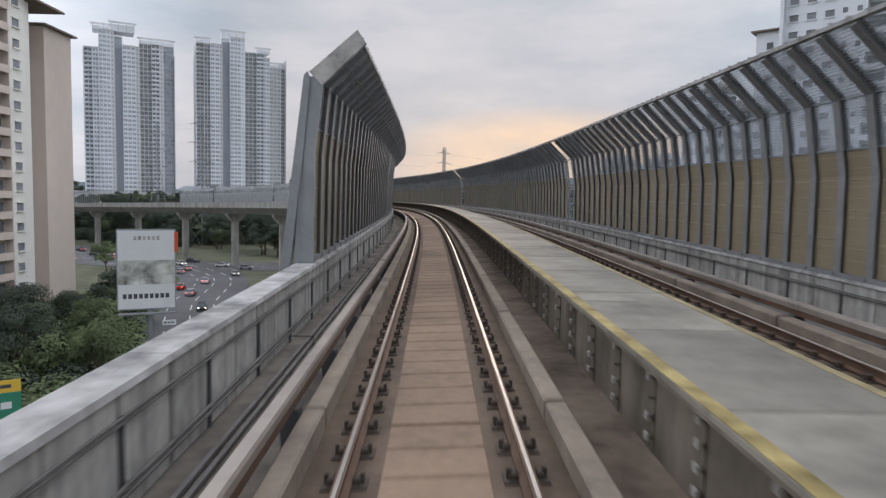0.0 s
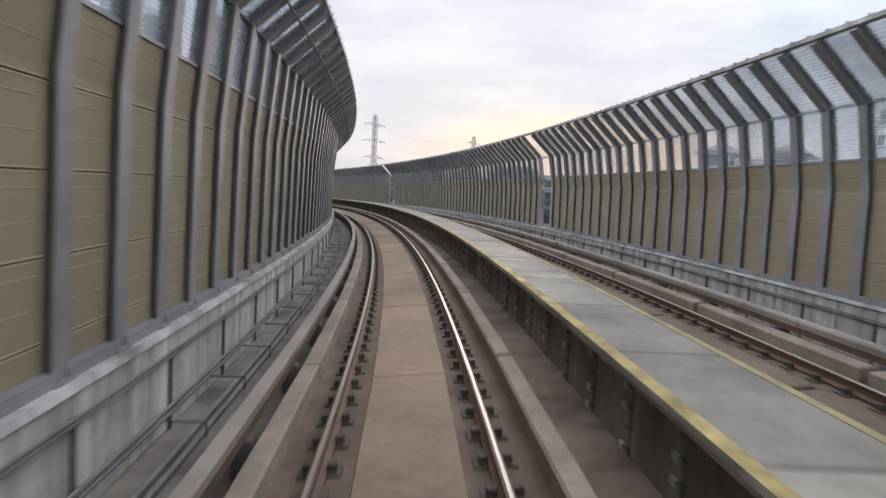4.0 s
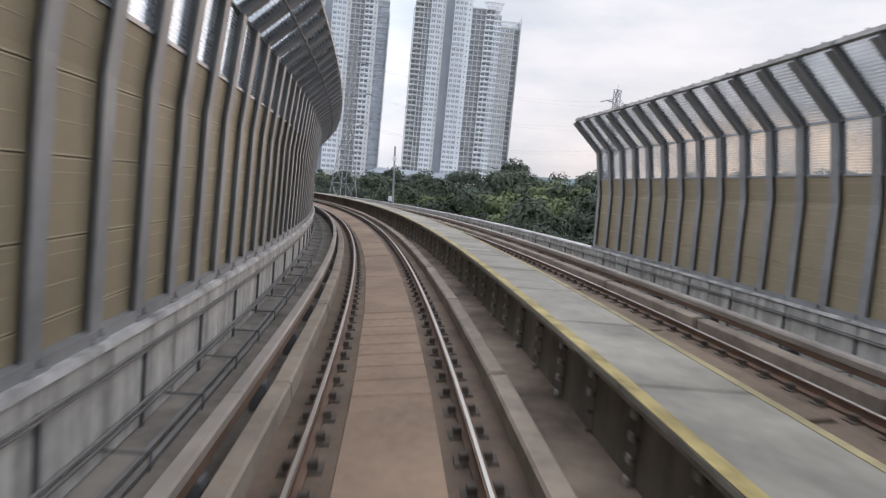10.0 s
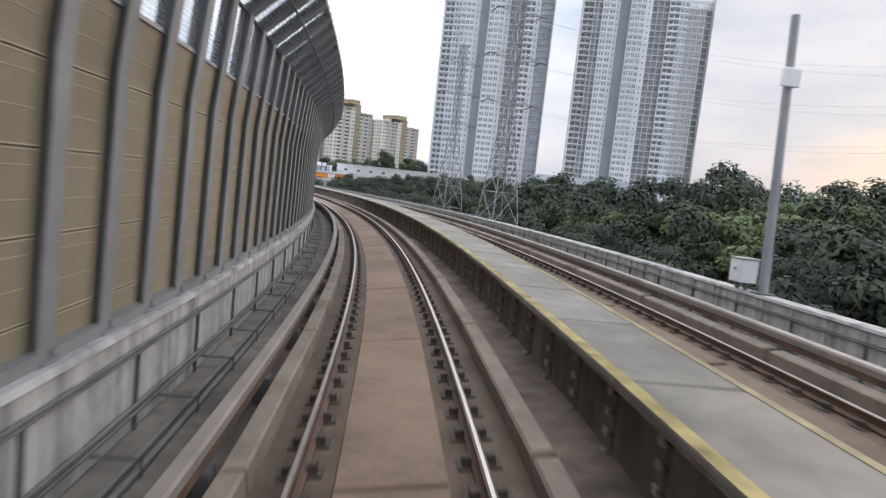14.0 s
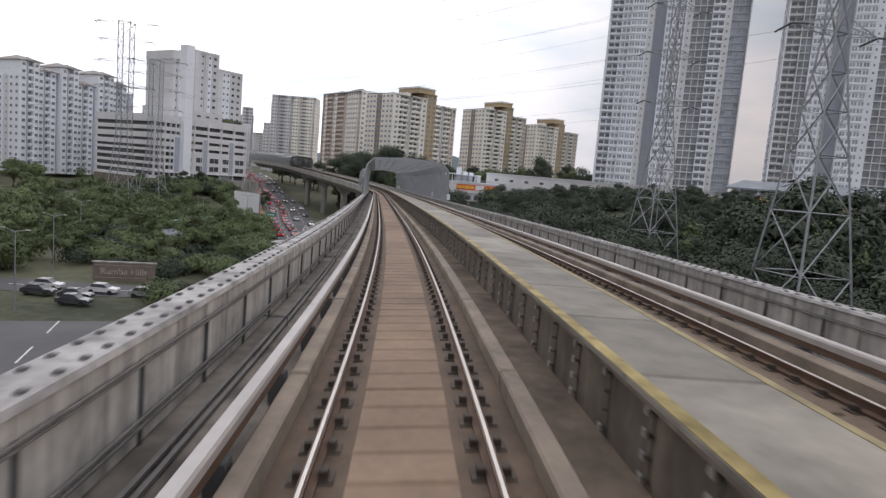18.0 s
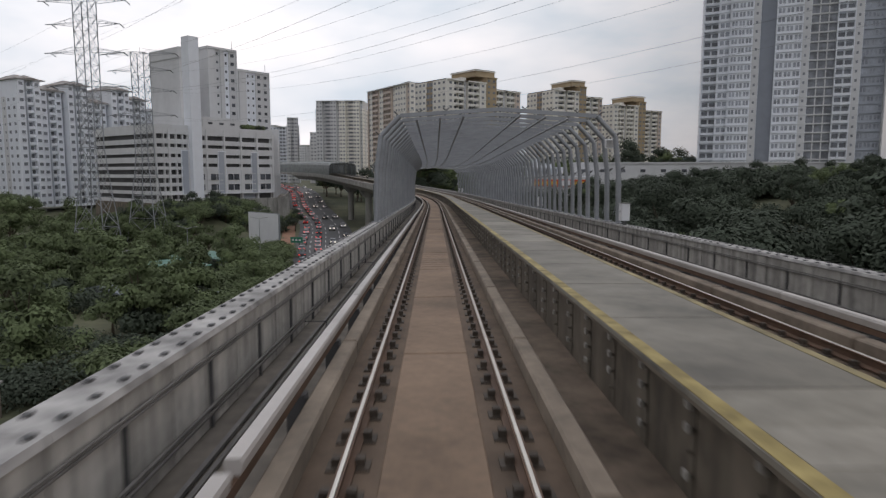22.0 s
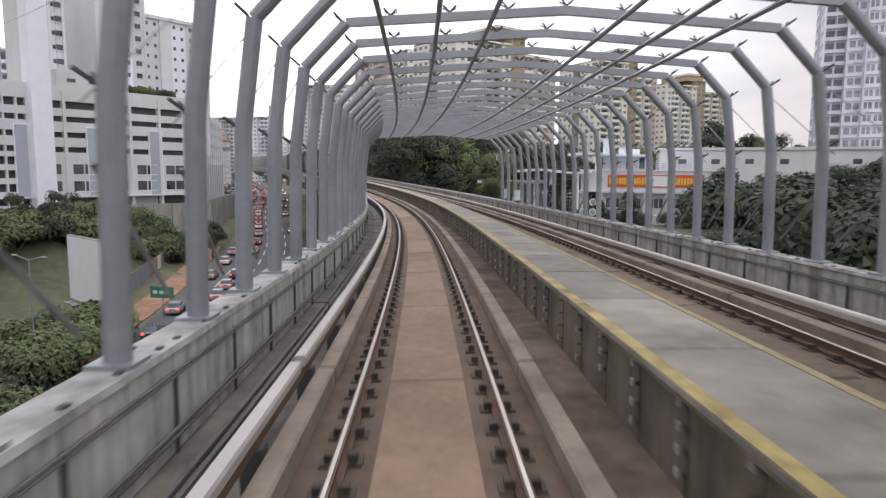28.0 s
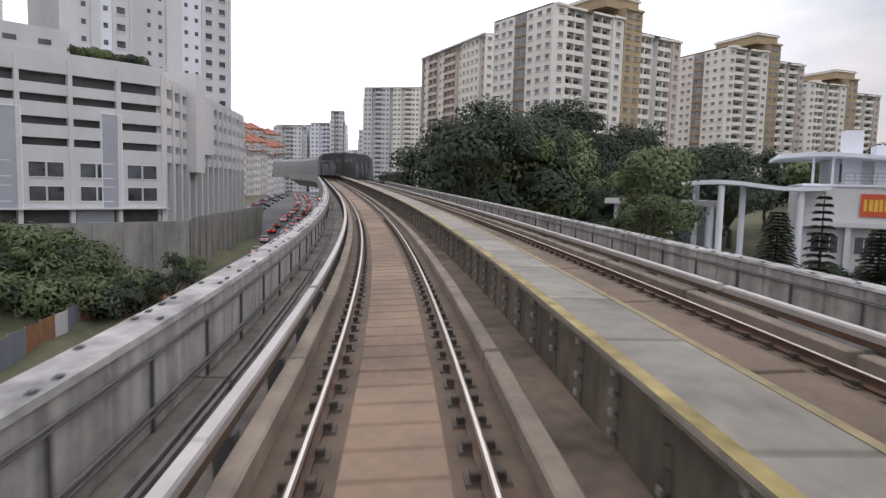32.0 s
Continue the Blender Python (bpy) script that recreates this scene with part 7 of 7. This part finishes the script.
def box_van(m):
    v = thing("box_van", "white box van parked in the dark car court", "van", m)
    part("body", Geo().bevel_box(-1.9, 1.4, -0.95, 0.95, 0.6, 2.7, 0.05), CAR_WHITE, v)
    part("cab", Geo().prism([(1.42, 0.5), (2.7, 0.5), (2.75, 1.1), (2.3, 1.9), (1.42, 1.95)], -0.9, 0.9), CAR_WHITE, v)
    part("windscreen", Geo().prism([(2.74, 1.14), (2.8, 1.14), (2.38, 1.84), (2.33, 1.84)], -0.8, 0.8), WINDOW, v)
    part("chassis", Geo().box(-1.8, 2.6, -0.8, 0.8, 0.38, 0.58), RUBBER, v)
    part("side_marking", Geo().box(-0.9, -0.2, 0.955, 0.965, 1.9, 2.3), INK, v)
    for x in (-1.2, 2.0):
        for y in (-0.82, 0.82):
            part("wheel", Geo().bar((x, y - 0.12, 0.35), (x, y + 0.12, 0.35), 0.35, 14), RUBBER, v)


box_van(EATERY @ Matrix.Translation((9.5, -13.5, -0.9)) @ Matrix.Rotation(radians(6), 4, "Z"))


# ---- signs and small things on the ground ----
def billboard(left, right, z0, z1, label, full):
    m, length = facing(left, right, 0)
    b = thing("billboard", label, "billboard")
    part("panel", Geo().box(0, length, 0, 0.35, z0, z1, m), SIGN_WHITE, b)
    part("frame", Geo().box(-0.12, length + 0.12, 0.05, 0.5, z0 - 0.12, z0, m).box(-0.12, length + 0.12, 0.05, 0.5, z1, z1 + 0.12, m).box(-0.12, -0.001, 0.05, 0.5, z0, z1, m).box(length + 0.001, length + 0.12, 0.05, 0.5, z0, z1, m), STEEL, b)
    low = terrain(left[0], left[1]) - 0.5
    for f in ((0.3, 0.7) if not full else (0.55,)):
        part("pole", Geo().bar(m @ Vector((length * f, 0.5, low)), m @ Vector((length * f, 0.5, z0 + 1)), 0.3, 10), STEEL, b)
    part("catwalk", Geo().box(0, length, -0.9, 0, z0 - 0.5, z0 - 0.4, m), STEEL, b)
    if full:
        h = z1 - z0
        part("photo", Geo().box(0.02, length - 0.02, -0.01, -0.004, z0 + h * 0.31, z0 + h * 0.62, m), PHOTO, b, "faded grey photo print")
        g = Geo()
        for k in range(9):
            g.box(length * 0.08 + k * length * 0.094, length * 0.08 + k * length * 0.094 + length * 0.065, -0.01, -0.004, z0 + h * 0.13, z0 + h * 0.19, m)
        part("lettering", g, INK, b, "row of dark bars")
        g = Geo()
        for k in range(6):
            g.box(length * 0.28 + k * length * 0.08, length * 0.28 + k * length * 0.08 + length * 0.05, -0.01, -0.004, z0 + h * 0.88, z0 + h * 0.93, m)
        part("lettering", g, PARAPET_CAP, b, "row of pale bars")
        part("red_tab", Geo().box(length - 0.02, length + 0.35, -0.02, 0.2, z0 + h * 0.72, z0 + h * 0.98, m), SIGN_RED, b)


billboard((-31.5, 64.7), (-26.7, 66.8), -9.3, -1.4, "tall advertising billboard with a faded photo and dark bars", True)
billboard((-290.1, 327.6), (-276.8, 329.6), -17.9, -9.8, "blank white billboard on two steel posts", False)


def street_lamp(x, y, turn):
    m = Matrix.Translation((x, y, terrain(x, y))) @ Matrix.Rotation(radians(turn), 4, "Z")
    t = thing("street_lamp", "grey steel street lamp with a double arm", "street lamp", m, "street lamps")
    part("pole", Geo().bar((0, 0, 0), (0, 0, 10), 0.1, 8, 0.06), STEEL, t)
    for e in (-1, 1):
        part("arm", Geo().bar((0, 0, 9.9), (e * 1.8, 0, 10.3), 0.045, 6), STEEL, t)
        part("lamp_head", Geo().bevel_box(min(e * 1.7, e * 2.3), max(e * 1.7, e * 2.3), -0.14, 0.14, 10.25, 10.36, 0.03), PARAPET_CAP, t)


for x, y in ((-178, 243), (-198, 252), (-228, 264), (-268, 321), (-252, 300), (-300, 335), (-96, 214), (-60, 150)):
    street_lamp(x, y, 30)


def words(text, height, m, material, parent):
    """Raised letters in the built-in font, standing on the pose m (x along, z up)."""
    c = bpy.data.curves.new("lettering", "FONT")
    c.body, c.size, c.extrude, c.align_x = text, height, 0.03, "CENTER"
    ob = bpy.data.objects.new("lettering_source", c)
    me = bpy.data.meshes.new_from_object(ob)
    bpy.data.objects.remove(ob)
    bpy.data.curves.remove(c)
    me.name = "lettering"
    me.transform(m @ Matrix.Rotation(math.pi / 2, 4, "X"))
    me.materials.clear()
    me.materials.append(material)
    return part("lettering", me, material, parent, "pale raised letters")


def hoarding():
    m, length = facing((-195.6, 257.0), (-191.2, 265.0), GROUND)
    t = thing("estate_sign_wall", "dark brown estate sign wall with pale raised letters", "sign wall")
    part("wall", Geo().box(0, length, 0, 0.6, -0.3, 2.9, m), ROOF_BROWN, t)
    part("coping", Geo().box(-0.2, length + 0.2, -0.1, 0.7, 2.9, 3.1, m), CONCRETE, t)
    part("border", Geo().box(0.25, length - 0.25, -0.03, -0.002, 0.5, 0.58, m).box(0.25, length - 0.25, -0.03, -0.002, 2.5, 2.58, m), CONCRETE, t)
    words("Rumba Hills", 1.45, m @ Matrix.Translation((length / 2, -0.04, 1.05)), PARAPET_CAP, t)


hoarding()


def road_sign(x, y, z0, w, bands, turn, label):
    """A flat sign of one or two coloured bands on a post."""
    m = Matrix.Translation((x, y, terrain(x, y))) @ Matrix.Rotation(radians(turn), 4, "Z")
    t = thing("road_sign", label, "sign", m, "road signs")
    z = z0 - terrain(x, y)
    part("post", Geo().bar((0, 0.12, -0.3), (0, 0.12, z + 0.2), 0.07, 8), STEEL, t)
    for h, material, ink in bands:
        panel = part("panel", Geo().bevel_box(-w / 2, w / 2, -0.03, 0.03, z, z + h - 0.03, 0.01), material, t)
        g = Geo()
        for k in range(3):
            g.box(-w * 0.38 + k * w * 0.27, -w * 0.20 + k * w * 0.27, -0.04, -0.032, z + h * 0.35, z + h * 0.62)
        part("lettering", g, ink, panel, "short bars")
        z += h


PANEL_BLUE = surface("blue-grey hoarding sheet", (0.20, 0.22, 0.27), 0.6, 0.15, 3, 0.6, 0.0, streak=0.2)
PANEL_BROWN = surface("faded orange-brown hoarding print", (0.30, 0.15, 0.08), 0.6, 0.3, 3, 0.8, 0.0)
PANEL_RED = surface("dull red hoarding sheet", (0.24, 0.085, 0.07), 0.6, 0.2, 3, 0.6, 0.0)
PATH = surface("bare red-brown earth path", (0.33, 0.18, 0.12), 0.95, 0.3, 3, 0.4, 0.2)


def roadside_hoarding():
    """Construction hoarding of coloured sheets beside the road, with a bare path before it."""
    strip_ob, _ = ribbon_road("earth_path", [(-262, 321), (-284, 334), (-310, 348), (-342, 364), (-372, 378)], 4.0, GROUND + 0.16, PATH, "bare red-brown earth path beside the road", "path")
    a, b = Vector((-280, 327.5, 0)), Vector((-350, 361.5, 0))
    d = (b - a).normalized()
    length = (b - a).length
    w = Vector((d.y, -d.x, 0))
    t = thing("hoarding", "row of coloured construction hoarding panels beside the road", "hoarding")
    looks = (PANEL_RED, PANEL_RED, PANEL_RED, PANEL_RED, PANEL_RED, PANEL_BROWN, SIGN_YELLOW, PANEL_BLUE, PANEL_BLUE, PANEL_BLUE, PANEL_BLUE, PANEL_BLUE, PANEL_BROWN, PANEL_BROWN, WALL_PALE, PANEL_BLUE)
    n = 26
    for k in range(n):
        p = a + d * (length * k / n)
        g = terrain(p.x, p.y)
        m = Matrix(((d.x, -w.x, 0, p.x), (d.y, -w.y, 0, p.y), (0, 0, 1, g), (0, 0, 0, 1)))
        part("panel", Geo().box(0.05, length / n - 0.05, 0, 0.06, 0.1, 3.0 + 0.1 * (k % 2), m), looks[k % len(looks)], t)
        part("post", Geo().box(-0.05, 0.05, 0.0, 0.12, -0.6, 3.2, m), STEEL, t)


roadside_hoarding()
road_sign(-281.0, 336.5, -17.6, 3.4, ((1.5, SIGN_GREEN, SIGN_WHITE),), 38, "green road direction sign with pale bars")
road_sign(-25.6, 37.2, -11.0, 3.0, ((1.5, SIGN_GREEN, SIGN_WHITE), (0.75, SIGN_YELLOW, INK)), 34, "green and yellow road direction sign on a post")
road_sign(-22.7, 55.5, -8.9, 1.1, ((0.45, SIGN_WHITE, INK),), 22, "small white road sign with dark bars")


def hut(x, y, w, d, h, turn, roof, label):
    m = Matrix.Translation((x, y, terrain(x, y))) @ Matrix.Rotation(radians(turn), 4, "Z")
    t = thing("shed", label, "shed", m, "low sheds by the road")
    part("wall", Geo().box(-w / 2, w / 2, -d / 2, d / 2, -0.3, h, None), WALL_PALE, t)
    part("roof", Geo().prism([(-w / 2 - 0.5, h), (w / 2 + 0.5, h - 0.3), (w / 2 + 0.5, h - 0.15), (0, h + 0.9), (-w / 2 - 0.5, h + 0.15)], -d / 2 - 0.5, d / 2 + 0.5), roof, t)


GREEN_ROOF = surface("faded green roof sheet", (0.10, 0.24, 0.19), 0.6, 0.2, 2, 0.3, 0.0)
for x, y, w, d, h, a, r, n in ((-252, 296, 12, 8, 3.2, 40, GREEN_ROOF, "low shed with a faded green roof"), (-262, 306, 14, 7, 3.0, 45, GREEN_ROOF, "long shed with a faded green roof"),
                               (-222, 290, 8, 6, 2.8, 35, ROOF_METAL, "small shed with a grey sheet roof"), (-236, 284, 7, 5, 2.6, 30, ROOF_METAL, "small shed with a pale sheet roof"),
                               (-212, 300, 9, 5, 2.8, 38, PARAPET_CAP, "open shelter with a white roof"), (-275, 295, 10, 7, 3, 40, ROOF_METAL, "workshop shed with a grey roof")):
    hut(x, y, w, d, h, a, r, n)
